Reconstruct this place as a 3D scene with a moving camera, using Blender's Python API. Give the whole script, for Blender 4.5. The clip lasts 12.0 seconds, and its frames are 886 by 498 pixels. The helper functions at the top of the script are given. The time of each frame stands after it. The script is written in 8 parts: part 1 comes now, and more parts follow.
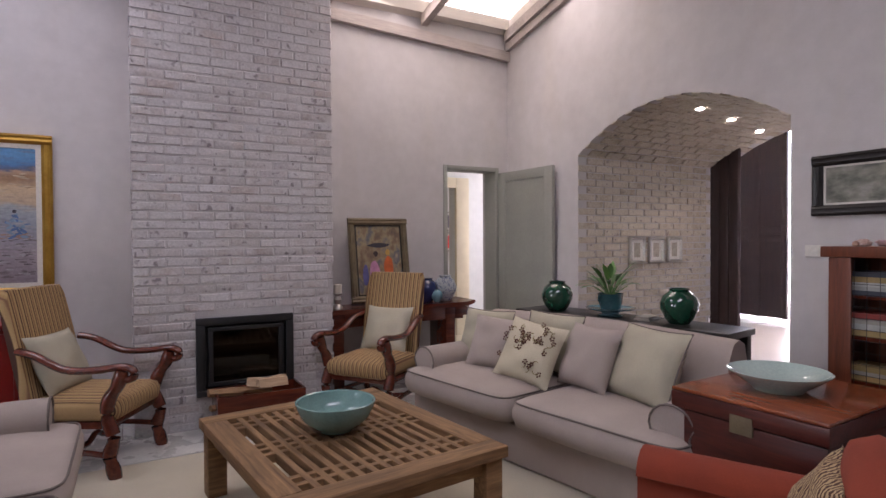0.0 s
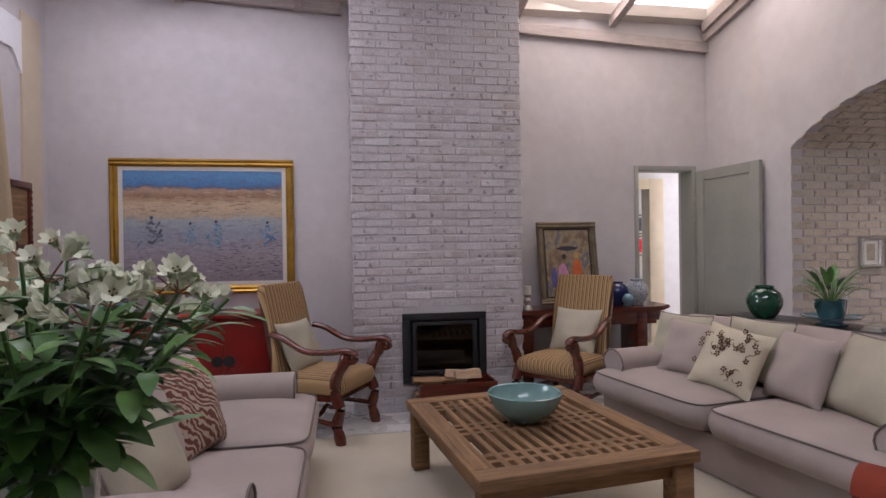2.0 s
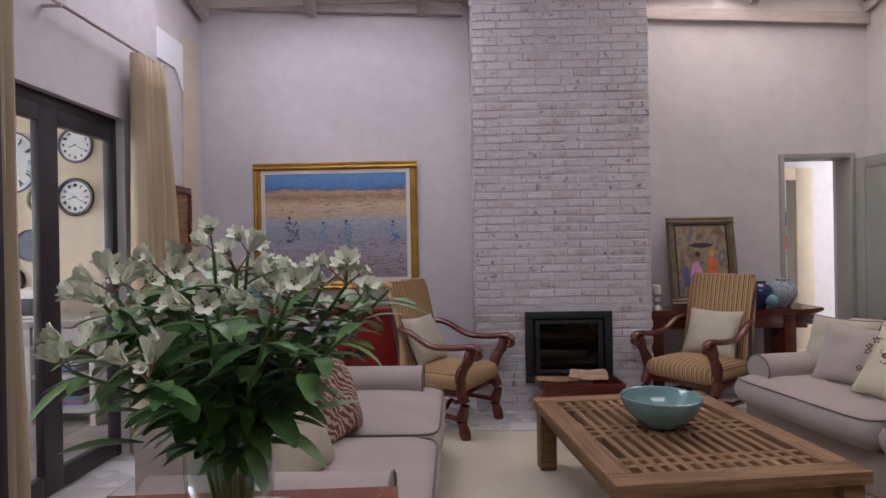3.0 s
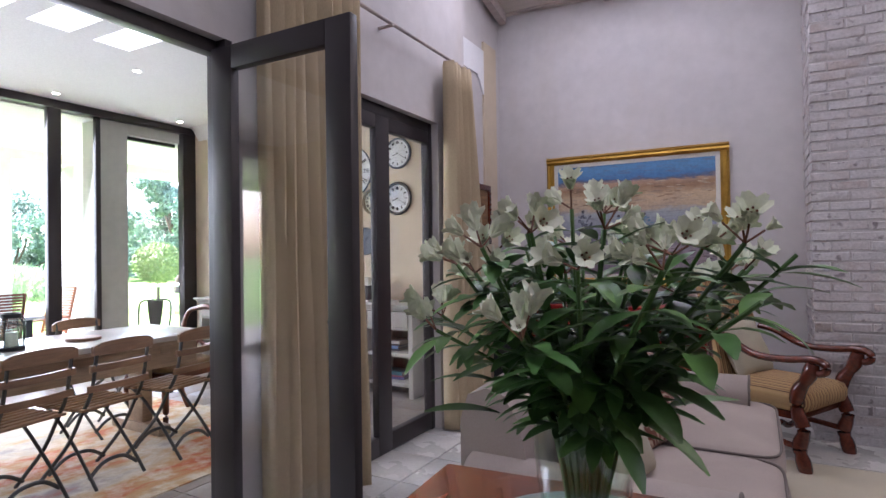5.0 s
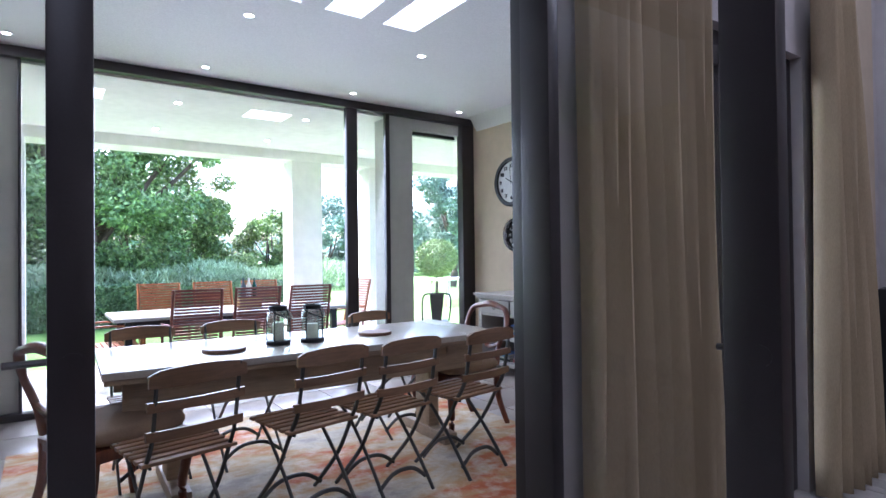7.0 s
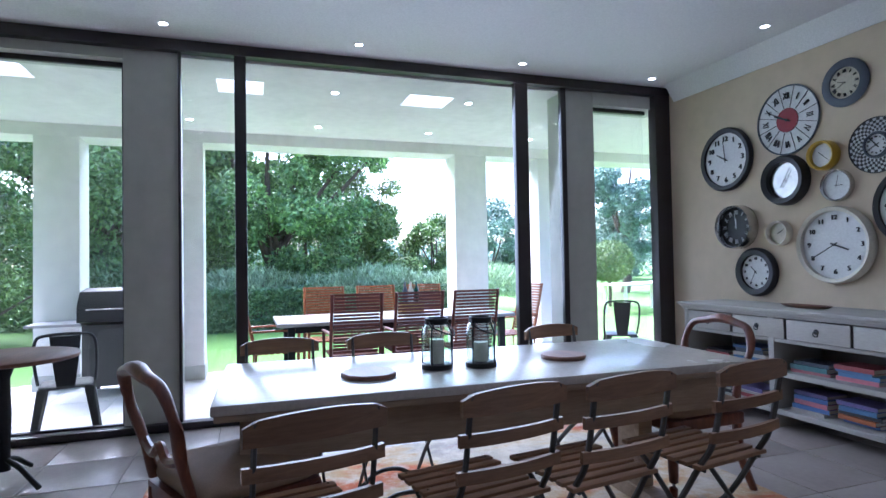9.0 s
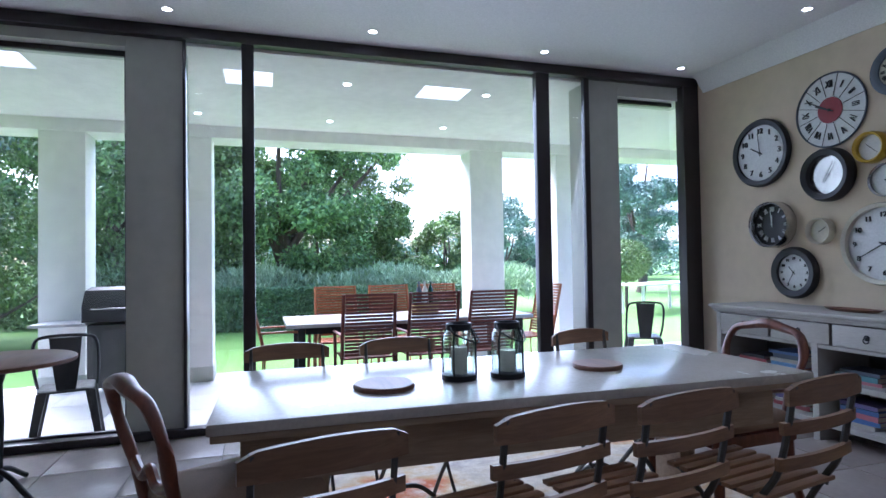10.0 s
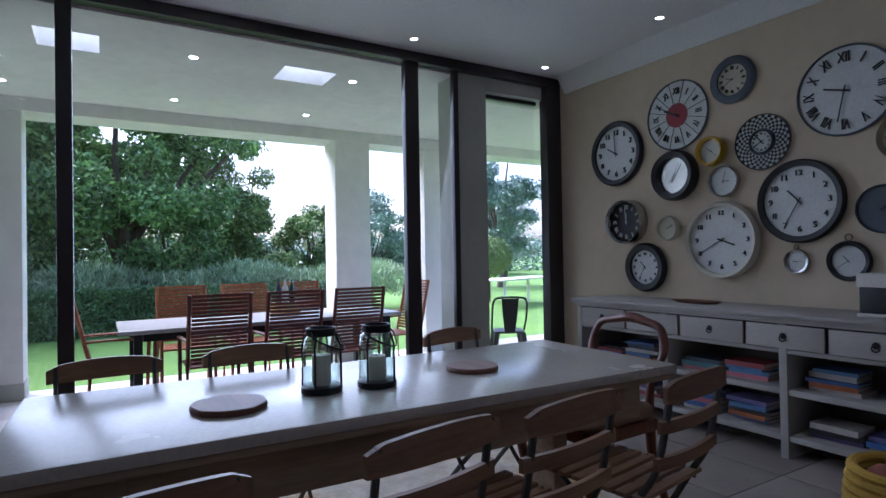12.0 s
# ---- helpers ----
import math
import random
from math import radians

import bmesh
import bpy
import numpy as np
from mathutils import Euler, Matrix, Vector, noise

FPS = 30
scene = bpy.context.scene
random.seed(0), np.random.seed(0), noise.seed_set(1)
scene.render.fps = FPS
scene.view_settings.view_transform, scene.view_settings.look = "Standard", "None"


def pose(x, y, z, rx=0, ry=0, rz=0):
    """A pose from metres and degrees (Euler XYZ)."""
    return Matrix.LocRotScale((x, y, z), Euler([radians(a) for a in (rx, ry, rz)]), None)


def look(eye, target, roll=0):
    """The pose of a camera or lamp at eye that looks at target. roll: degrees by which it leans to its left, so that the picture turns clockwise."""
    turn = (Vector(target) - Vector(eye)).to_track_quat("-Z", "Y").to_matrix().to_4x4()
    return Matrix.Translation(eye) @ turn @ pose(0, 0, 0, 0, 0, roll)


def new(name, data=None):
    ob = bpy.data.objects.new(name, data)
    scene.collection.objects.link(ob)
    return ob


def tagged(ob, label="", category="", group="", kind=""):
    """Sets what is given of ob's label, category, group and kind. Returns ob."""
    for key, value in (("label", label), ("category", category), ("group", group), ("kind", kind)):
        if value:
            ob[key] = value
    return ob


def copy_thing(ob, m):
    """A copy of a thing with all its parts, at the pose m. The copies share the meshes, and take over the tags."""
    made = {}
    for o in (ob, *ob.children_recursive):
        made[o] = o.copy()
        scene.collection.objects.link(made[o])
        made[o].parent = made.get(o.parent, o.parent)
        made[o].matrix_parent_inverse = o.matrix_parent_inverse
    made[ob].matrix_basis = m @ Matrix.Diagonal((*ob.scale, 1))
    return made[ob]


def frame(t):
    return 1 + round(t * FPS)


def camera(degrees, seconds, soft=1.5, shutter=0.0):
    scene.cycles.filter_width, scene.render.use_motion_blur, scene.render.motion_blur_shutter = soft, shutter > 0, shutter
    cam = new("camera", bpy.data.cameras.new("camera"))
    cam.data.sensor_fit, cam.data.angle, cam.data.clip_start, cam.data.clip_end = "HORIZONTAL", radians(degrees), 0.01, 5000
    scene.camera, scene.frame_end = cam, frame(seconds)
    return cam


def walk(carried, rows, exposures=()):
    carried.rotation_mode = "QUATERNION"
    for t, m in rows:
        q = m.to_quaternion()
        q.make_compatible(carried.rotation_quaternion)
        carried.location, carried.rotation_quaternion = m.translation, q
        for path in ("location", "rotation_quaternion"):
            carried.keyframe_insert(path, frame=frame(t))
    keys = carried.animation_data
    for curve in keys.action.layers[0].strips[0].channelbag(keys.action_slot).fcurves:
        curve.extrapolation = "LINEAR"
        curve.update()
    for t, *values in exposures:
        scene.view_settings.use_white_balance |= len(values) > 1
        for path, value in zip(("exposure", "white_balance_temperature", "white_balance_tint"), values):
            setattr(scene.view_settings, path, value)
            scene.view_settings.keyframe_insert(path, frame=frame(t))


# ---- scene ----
# camera: seconds, x, y, z, yaw, pitch, roll
cam = camera(76.1, 12.0)
ROWS = [
    (0.0, 0.050, 0.000, 1.409, -28.98, -0.98, 0.31),
    (0.5, 0.041, -0.084, 1.408, -25.11, -0.70, 0.39),
    (1.0, 0.032, -0.142, 1.405, -20.40, -0.48, 0.54),
    (1.5, 0.034, -0.168, 1.393, -15.07, -0.31, 0.69),
    (2.0, 0.002, -0.184, 1.386, -9.87, -0.20, 0.80),
    (2.5, -0.039, -0.181, 1.376, -4.41, -0.14, 0.91),
    (3.0, -0.078, -0.172, 1.376, 1.48, -0.15, 0.99),
    (3.2, -0.088, -0.186, 1.373, 4.25, -0.11, 1.11),
    (4.8, -0.225, -0.075, 1.305, 26.48, 0.50, 0.85),
    (5.0, -0.267, -0.053, 1.302, 29.00, 0.57, 0.80),
    (5.5, -0.408, 0.033, 1.302, 36.33, 0.61, 0.76),
    (6.0, -0.568, 0.153, 1.301, 43.57, 0.63, 0.75),
    (6.5, -0.750, 0.264, 1.286, 49.96, 0.47, 0.82),
    (7.0, -1.010, 0.378, 1.265, 54.87, 0.64, 0.67),
    (7.5, -1.277, 0.527, 1.238, 58.86, 1.07, 1.15),
    (9.5, -2.037, 0.734, 1.224, 72.56, 1.32, 0.89),
    (10.0, -2.142, 0.751, 1.228, 72.32, 1.26, 0.86),
    (10.5, -2.212, 0.768, 1.223, 70.85, 1.14, 0.88),
    (11.0, -2.272, 0.797, 1.216, 67.11, 1.11, 0.98),
    (11.5, -2.319, 0.821, 1.221, 62.88, 0.89, 0.99),
    (12.0, -2.378, 0.842, 1.223, 58.80, 0.69, 0.99),
]
EXPO = [(0.0, 3.9, 6100, 25), (3.2, 3.95, 6000, 25), (4.8, 3.95, 5850, 24), (5.5, 3.85, 5800, 24), (7.0, 3.3, 5250, 23), (9.3, 2.75, 4950, 22), (10.5, 2.4, 5000, 23), (12.0, 1.65, 5100, 24)]
walk(cam, [(t, pose(x, y, z, 90 + pitch, roll, yaw)) for t, x, y, z, yaw, pitch, roll in ROWS], EXPO)

# ---- light ----
world = bpy.data.worlds.new("world")
scene.world = world
world.use_nodes = True
wn = world.node_tree
sky = wn.nodes.new("ShaderNodeTexSky")
sky.sky_type = "NISHITA"
sky.sun_disc = False
sky.sun_elevation, sky.sun_rotation = radians(48), radians(250)
sky.air_density, sky.dust_density, sky.ozone_density = 1.0, 4.0, 1.5
wbg = wn.nodes["Background"]
wn.links.new(sky.outputs[0], wbg.inputs[0])
wbg.inputs[1].default_value = 0.15

sun = new("sun", bpy.data.lights.new("sun", "SUN"))
sun.data.energy, sun.data.angle, sun.data.color = 3.5, radians(60), (1.0, 0.96, 0.9)
sun.matrix_world = look((-10, -6, 14), (-2, 0, 0))


def area(name, w, h, power, m, col=(1, 1, 1)):
    d = bpy.data.lights.new(name, "AREA")
    d.shape, d.size, d.size_y, d.energy, d.color = "RECTANGLE", w, h, power, col
    ob = new(name, d)
    ob.matrix_world = m
    return ob


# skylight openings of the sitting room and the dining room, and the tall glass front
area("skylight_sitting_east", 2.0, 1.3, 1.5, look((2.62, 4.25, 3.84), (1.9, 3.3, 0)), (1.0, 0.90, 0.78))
# west and south skylights are unseen, added to light the chimney from above
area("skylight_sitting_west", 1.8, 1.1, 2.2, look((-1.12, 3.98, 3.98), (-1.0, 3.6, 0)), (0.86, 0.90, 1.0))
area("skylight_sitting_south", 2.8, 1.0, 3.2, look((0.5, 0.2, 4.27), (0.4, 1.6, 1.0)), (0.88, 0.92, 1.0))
area("glass_front_daylight", 4.6, 2.2, 12, look((-6.95, 1.9, 1.75), (-3.6, 1.9, 0.55)), (0.9, 0.96, 1.0)).data.spread = radians(115)

# ---- materials ----
def nodes(name):
    m = bpy.data.materials.new(name)
    m.use_nodes = True
    return m, m.node_tree, m.node_tree.nodes["Principled BSDF"]


def coords(nt, scale=(1, 1, 1), kind="Object"):
    tc, mp = nt.nodes.new("ShaderNodeTexCoord"), nt.nodes.new("ShaderNodeMapping")
    mp.inputs["Scale"].default_value = scale
    nt.links.new(tc.outputs[kind], mp.inputs[0])
    return mp.outputs[0]


def noise_tex(nt, vec, scale, detail=4, rough=0.55, distort=0.0):
    n = nt.nodes.new("ShaderNodeTexNoise")
    n.inputs["Scale"].default_value, n.inputs["Detail"].default_value = scale, detail
    n.inputs["Roughness"].default_value, n.inputs["Distortion"].default_value = rough, distort
    nt.links.new(vec, n.inputs["Vector"])
    return n.outputs[0]


def ramp(nt, fac, stops):
    r = nt.nodes.new("ShaderNodeValToRGB")
    e = r.color_ramp.elements
    while len(e) < len(stops):
        e.new(0.5)
    for k, (p, c) in zip(e, stops):
        k.position, k.color = p, (*c, 1)
    nt.links.new(fac, r.inputs[0])
    return r.outputs[0]


def mix(nt, a, b, fac, blend="MIX"):
    m = nt.nodes.new("ShaderNodeMix")
    m.data_type, m.blend_type = "RGBA", blend
    for sock, v in ((m.inputs[6], a), (m.inputs[7], b)):
        if isinstance(v, tuple):
            sock.default_value = (*v, 1)
        else:
            nt.links.new(v, sock)
    if isinstance(fac, float):
        m.inputs[0].default_value = fac
    else:
        nt.links.new(fac, m.inputs[0])
    return m.outputs[2]


def bump(nt, bsdf, height, strength=0.3, dist=0.002):
    b = nt.nodes.new("ShaderNodeBump")
    b.inputs["Strength"].default_value, b.inputs["Distance"].default_value = strength, dist
    nt.links.new(height, b.inputs["Height"])
    nt.links.new(b.outputs[0], bsdf.inputs["Normal"])


def surface(name, c, c2=None, rough=0.6, metal=0.0, big=1.5, fine=60.0, bumps=0.25, dist=0.002, stretch=(1, 1, 1), rand=0.0, spec=0.5, rough_var=0.08, coat=0.0):
    """A surface of two close tones: broad blotches, fine grain, a light relief and uneven gloss."""
    m, nt, b = nodes(name)
    v = coords(nt, stretch)
    c2 = c2 or tuple(k * 0.82 for k in c)
    n1, n2 = noise_tex(nt, v, big, 5), noise_tex(nt, v, fine, 3)
    col = ramp(nt, n1, [(0.3, c2), (0.68, c)])
    grain = ramp(nt, n2, [(0.3, (0.82, 0.82, 0.82)), (0.7, (1.06, 1.06, 1.06))])
    col = mix(nt, col, grain, 0.6, "MULTIPLY")
    if rand:
        oi = nt.nodes.new("ShaderNodeObjectInfo")
        col = mix(nt, col, ramp(nt, oi.outputs["Random"], [(0.0, (1 - rand,) * 3), (1.0, (1 + rand,) * 3)]), 1.0, "MULTIPLY")
    nt.links.new(col, b.inputs["Base Color"])
    mr = nt.nodes.new("ShaderNodeMapRange")
    mr.inputs["To Min"].default_value, mr.inputs["To Max"].default_value = max(rough - rough_var, 0.02), min(rough + rough_var, 1)
    nt.links.new(n1, mr.inputs["Value"])
    nt.links.new(mr.outputs[0], b.inputs["Roughness"])
    b.inputs["Metallic"].default_value = metal
    b.inputs["Specular IOR Level"].default_value = spec
    b.inputs["Coat Weight"].default_value = coat
    if bumps:
        bump(nt, b, n2, bumps, dist)
    return m


def wood(name, c, c2, axis="x", rough=0.45, scale=1.0, bumps=0.3, coat=0.0, rand=0.0):
    m, nt, b = nodes(name)
    s = {"x": (1.2, 14, 14), "y": (14, 1.2, 14), "z": (14, 14, 1.2)}[axis]
    v = coords(nt, tuple(k * scale for k in s))
    n1, n2 = noise_tex(nt, v, 2.2, 6, 0.6, 0.8), noise_tex(nt, v, 11, 4)
    nb = noise_tex(nt, coords(nt), 2.0, 3)
    col = ramp(nt, n1, [(0.28, c2), (0.5, tuple((p + q) / 2 for p, q in zip(c, c2))), (0.72, c)])
    col = mix(nt, col, ramp(nt, n2, [(0.3, (0.75, 0.75, 0.75)), (0.65, (1.05, 1.05, 1.05))]), 0.7, "MULTIPLY")
    col = mix(nt, col, ramp(nt, nb, [(0.3, (0.8, 0.8, 0.8)), (0.7, (1.08, 1.08, 1.08))]), 0.8, "MULTIPLY")
    if rand:
        oi = nt.nodes.new("ShaderNodeObjectInfo")
        col = mix(nt, col, ramp(nt, oi.outputs["Random"], [(0.0, (1 - rand,) * 3), (1.0, (1 + rand,) * 3)]), 1.0, "MULTIPLY")
    nt.links.new(col, b.inputs["Base Color"])
    b.inputs["Roughness"].default_value, b.inputs["Coat Weight"].default_value = rough, coat
    bump(nt, b, n1, bumps, 0.002)
    return m


def plain(name, c, rough=0.5, metal=0.0, spec=0.5):
    m, nt, b = nodes(name)
    b.inputs["Base Color"].default_value = (*c, 1)
    b.inputs["Roughness"].default_value, b.inputs["Metallic"].default_value = rough, metal
    b.inputs["Specular IOR Level"].default_value = spec
    return m


def glow(name, c, strength):
    m, nt, b = nodes(name)
    b.inputs["Base Color"].default_value = (*c, 1)
    b.inputs["Emission Color"].default_value, b.inputs["Emission Strength"].default_value = (*c, 1), strength
    return m


def glass(name, tint=(1, 1, 1), rough=0.0, gloss=0.08):
    """Thin clear sheet: looks through, with a mirror share that grows towards the edge of view."""
    m = bpy.data.materials.new(name)
    m.use_nodes = True
    nt = m.node_tree
    nt.nodes.clear()
    out, tr, gl, mx = (nt.nodes.new("ShaderNode" + k) for k in ("OutputMaterial", "BsdfTransparent", "BsdfGlossy", "MixShader"))
    lw = nt.nodes.new("ShaderNodeLayerWeight")
    pw, fr = nt.nodes.new("ShaderNodeMath"), nt.nodes.new("ShaderNodeMath")
    pw.operation, fr.operation = "POWER", "MULTIPLY_ADD"
    pw.inputs[1].default_value, fr.inputs[1].default_value, fr.inputs[2].default_value = 4.0, 0.8, gloss * 0.5
    nt.links.new(lw.outputs["Facing"], pw.inputs[0])
    nt.links.new(pw.outputs[0], fr.inputs[0])
    tr.inputs[0].default_value, gl.inputs["Roughness"].default_value = (*tint, 1), rough
    nt.links.new(fr.outputs[0], mx.inputs[0])
    nt.links.new(tr.outputs[0], mx.inputs[1])
    nt.links.new(gl.outputs[0], mx.inputs[2])
    nt.links.new(mx.outputs[0], out.inputs[0])
    return m


def plaster(name, c, c2, stain):
    """Hand-trowelled limewash: wide soft clouds, drips and a fine sandy relief."""
    m, nt, b = nodes(name)
    v = coords(nt)
    n1, n2 = noise_tex(nt, v, 0.7, 6, 0.6, 0.4), noise_tex(nt, coords(nt, (2.2, 2.2, 0.5)), 1.3, 5)
    n3, n4 = noise_tex(nt, v, 9, 5), noise_tex(nt, v, 120, 2)
    col = ramp(nt, n1, [(0.32, c2), (0.66, c)])
    col = mix(nt, col, stain, ramp(nt, n2, [(0.52, (0, 0, 0)), (0.85, (0.45, 0.45, 0.45))]))
    col = mix(nt, col, ramp(nt, n3, [(0.3, (0.92, 0.92, 0.92)), (0.7, (1.03, 1.03, 1.03))]), 0.8, "MULTIPLY")
    nt.links.new(col, b.inputs["Base Color"])
    b.inputs["Roughness"].default_value = 0.85
    s = nt.nodes.new("ShaderNodeMath")
    s.operation = "ADD"
    nt.links.new(n3, s.inputs[0])
    nt.links.new(n4, s.inputs[1])
    bump(nt, b, s.outputs[0], 0.25, 0.004)
    return m


M_WALL = plaster("sitting_plaster", (0.58, 0.545, 0.535), (0.49, 0.46, 0.45), (0.50, 0.44, 0.37))
M_DWALL = plaster("dining_plaster", (0.62, 0.52, 0.38), (0.55, 0.46, 0.34), (0.55, 0.45, 0.32))
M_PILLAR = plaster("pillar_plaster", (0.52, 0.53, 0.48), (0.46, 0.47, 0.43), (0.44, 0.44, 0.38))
M_EXT = plaster("outside_plaster", (0.80, 0.79, 0.75), (0.72, 0.71, 0.68), (0.62, 0.60, 0.55))
M_CEIL = surface("white_ceiling_paint", (0.80, 0.80, 0.80), (0.76, 0.76, 0.76), 0.9, big=0.6, fine=90, bumps=0.1)
M_ROOF = surface("pale_roof_boards", (0.72, 0.66, 0.60), (0.6, 0.55, 0.5), 0.7, stretch=(1, 8, 8))
M_TIMBER = wood("limed_timber", (0.55, 0.48, 0.44), (0.40, 0.34, 0.31), "x", 0.7)
M_DARK = surface("dark_bronze_frame", (0.030, 0.024, 0.026), (0.022, 0.018, 0.02), 0.35, big=3, fine=150, bumps=0.05)
M_GLASS = glass("window_glass")
M_TILE = surface("pale_stone_tile", (0.58, 0.56, 0.52), (0.46, 0.45, 0.43), 0.28, big=2.5, fine=40, bumps=0.12, rand=0.06)
M_GROUT = surface("grey_grout", (0.30, 0.29, 0.27), None, 0.9)
M_DTILE = surface("grey_brown_tile", (0.33, 0.285, 0.245), (0.24, 0.205, 0.18), 0.33, big=2.2, fine=30, bumps=0.15, rand=0.10)
M_PTILE = surface("pale_terrace_tile", (0.66, 0.64, 0.60), (0.56, 0.55, 0.52), 0.5, big=2, fine=50, bumps=0.15, rand=0.05)


def brick_mat(name, c, c2, wash):
    m, nt, b = nodes(name)
    oi = nt.nodes.new("ShaderNodeObjectInfo")
    geo = nt.nodes.new("ShaderNodeNewGeometry")
    add = nt.nodes.new("ShaderNodeMath")
    add.operation = "ADD"
    nt.links.new(oi.outputs["Random"], add.inputs[0])
    nt.links.new(geo.outputs["Random Per Island"], add.inputs[1])
    fr = nt.nodes.new("ShaderNodeMath")
    fr.operation = "FRACT"
    nt.links.new(add.outputs[0], fr.inputs[0])
    va = nt.nodes.new("ShaderNodeVectorMath")
    va.operation = "ADD"
    tc = nt.nodes.new("ShaderNodeTexCoord")
    nt.links.new(tc.outputs["Object"], va.inputs[0])
    sc = nt.nodes.new("ShaderNodeVectorMath")
    sc.operation = "SCALE"
    sc.inputs[0].default_value = (37, 17, 51)
    nt.links.new(fr.outputs[0], sc.inputs["Scale"])
    nt.links.new(sc.outputs[0], va.inputs[1])
    v = va.outputs[0]
    n1, n2 = noise_tex(nt, v, 9, 5), noise_tex(nt, v, 60, 4)
    base = ramp(nt, fr.outputs[0], [(0.0, c2), (0.22, c), (0.5, wash), (0.8, c), (1.0, tuple(k * 0.85 for k in c2))])
    col = mix(nt, base, wash, ramp(nt, n1, [(0.38, (0, 0, 0)), (0.58, (0.85, 0.85, 0.85))]))
    col = mix(nt, col, ramp(nt, n2, [(0.3, (0.75, 0.75, 0.75)), (0.7, (1.08, 1.08, 1.08))]), 0.8, "MULTIPLY")
    n5 = noise_tex(nt, v, 19, 2, 0.4)
    col = mix(nt, col, (0.19, 0.16, 0.165), ramp(nt, n5, [(0.63, (0, 0, 0)), (0.73, (0.85, 0.85, 0.85))]))
    nt.links.new(col, b.inputs["Base Color"])
    b.inputs["Roughness"].default_value = 0.9
    bump(nt, b, n2, 0.6, 0.006)
    return m


M_BRICK = brick_mat("limewashed_brick", (0.52, 0.475, 0.465), (0.47, 0.40, 0.375), (0.57, 0.545, 0.545))
M_MORTAR = surface("lime_mortar", (0.54, 0.515, 0.51), (0.48, 0.45, 0.44), 0.95, big=6, fine=90, bumps=0.6, dist=0.006)
M_VBRICK = brick_mat("whitewashed_brick", (0.50, 0.43, 0.33), (0.42, 0.34, 0.25), (0.54, 0.48, 0.39))

# ---- building helpers ----
def BM():
    return bmesh.new()


def box(bm, x0, y0, z0, x1, y1, z1, bevel=0.0, m=None):
    v = [bm.verts.new((x, y, z)) for x in (x0, x1) for y in (y0, y1) for z in (z0, z1)]
    f = [bm.faces.new([v[i] for i in q]) for q in ((0, 1, 3, 2), (4, 6, 7, 5), (0, 4, 5, 1), (2, 3, 7, 6), (0, 2, 6, 4), (1, 5, 7, 3))]
    bmesh.ops.recalc_face_normals(bm, faces=f)
    if m:
        bmesh.ops.transform(bm, matrix=m, verts=v)
    if bevel:
        bmesh.ops.bevel(bm, geom=list({e for k in f for e in k.edges}), offset=bevel, segments=2, affect="EDGES", profile=0.6)
    return bm


def rings(bm, loops, close=True, cap=True):
    """Skins a row of rings of equal length."""
    rs = [[bm.verts.new(p) for p in l] for l in loops]
    n = len(rs[0])
    for a, b in zip(rs, rs[1:]):
        for i in range(n if close else n - 1):
            bm.faces.new((a[i], a[(i + 1) % n], b[(i + 1) % n], b[i]))
    if cap and close:
        bm.faces.new(rs[0][::-1])
        bm.faces.new(rs[-1])
    return bm


def lathe(bm, profile, seg=24, c=(0, 0, 0), cap=True):
    rings(bm, [[(c[0] + max(r, 1e-4) * math.cos(2 * math.pi * k / seg), c[1] + max(r, 1e-4) * math.sin(2 * math.pi * k / seg), c[2] + z) for k in range(seg)] for r, z in profile], cap=cap)
    return bm


def tube(bm, pts, r, seg=8, closed=False, flat=1.0):
    """A round (or flattened) rod along pts; r may be one number or one for each point."""
    pts = [Vector(p) for p in pts]
    n = len(pts)
    rr = r if isinstance(r, (list, tuple)) else [r] * n
    loops = []
    up = Vector((0, 0, 1))
    for i, p in enumerate(pts):
        a = pts[i - 1] if (i or closed) else p
        b = pts[(i + 1) % n] if (i < n - 1 or closed) else p
        d = (b - a).normalized()
        s = d.cross(up)
        if s.length < 0.05:
            s = d.cross(Vector((0, 1, 0)))
        s.normalize()
        u = s.cross(d).normalized()
        loops.append([p + s * math.cos(2 * math.pi * k / seg) * rr[i] + u * math.sin(2 * math.pi * k / seg) * rr[i] * flat for k in range(seg)])
    if closed:
        loops.append(loops[0])
    rings(bm, loops, cap=not closed)
    if closed:
        bmesh.ops.remove_doubles(bm, verts=bm.verts, dist=1e-5)
    return bm


def spline(pts, n=6):
    """Smooth points through the given ones."""
    p = [Vector(q) for q in pts]
    out = []
    for i in range(len(p) - 1):
        a, b, c, d = p[max(i - 1, 0)], p[i], p[i + 1], p[min(i + 2, len(p) - 1)]
        for k in range(n):
            t = k / n
            out.append(0.5 * ((2 * b) + (c - a) * t + (2 * a - 5 * b + 4 * c - d) * t * t + (3 * b - a - 3 * c + d) * t ** 3))
    return out + [p[-1]]


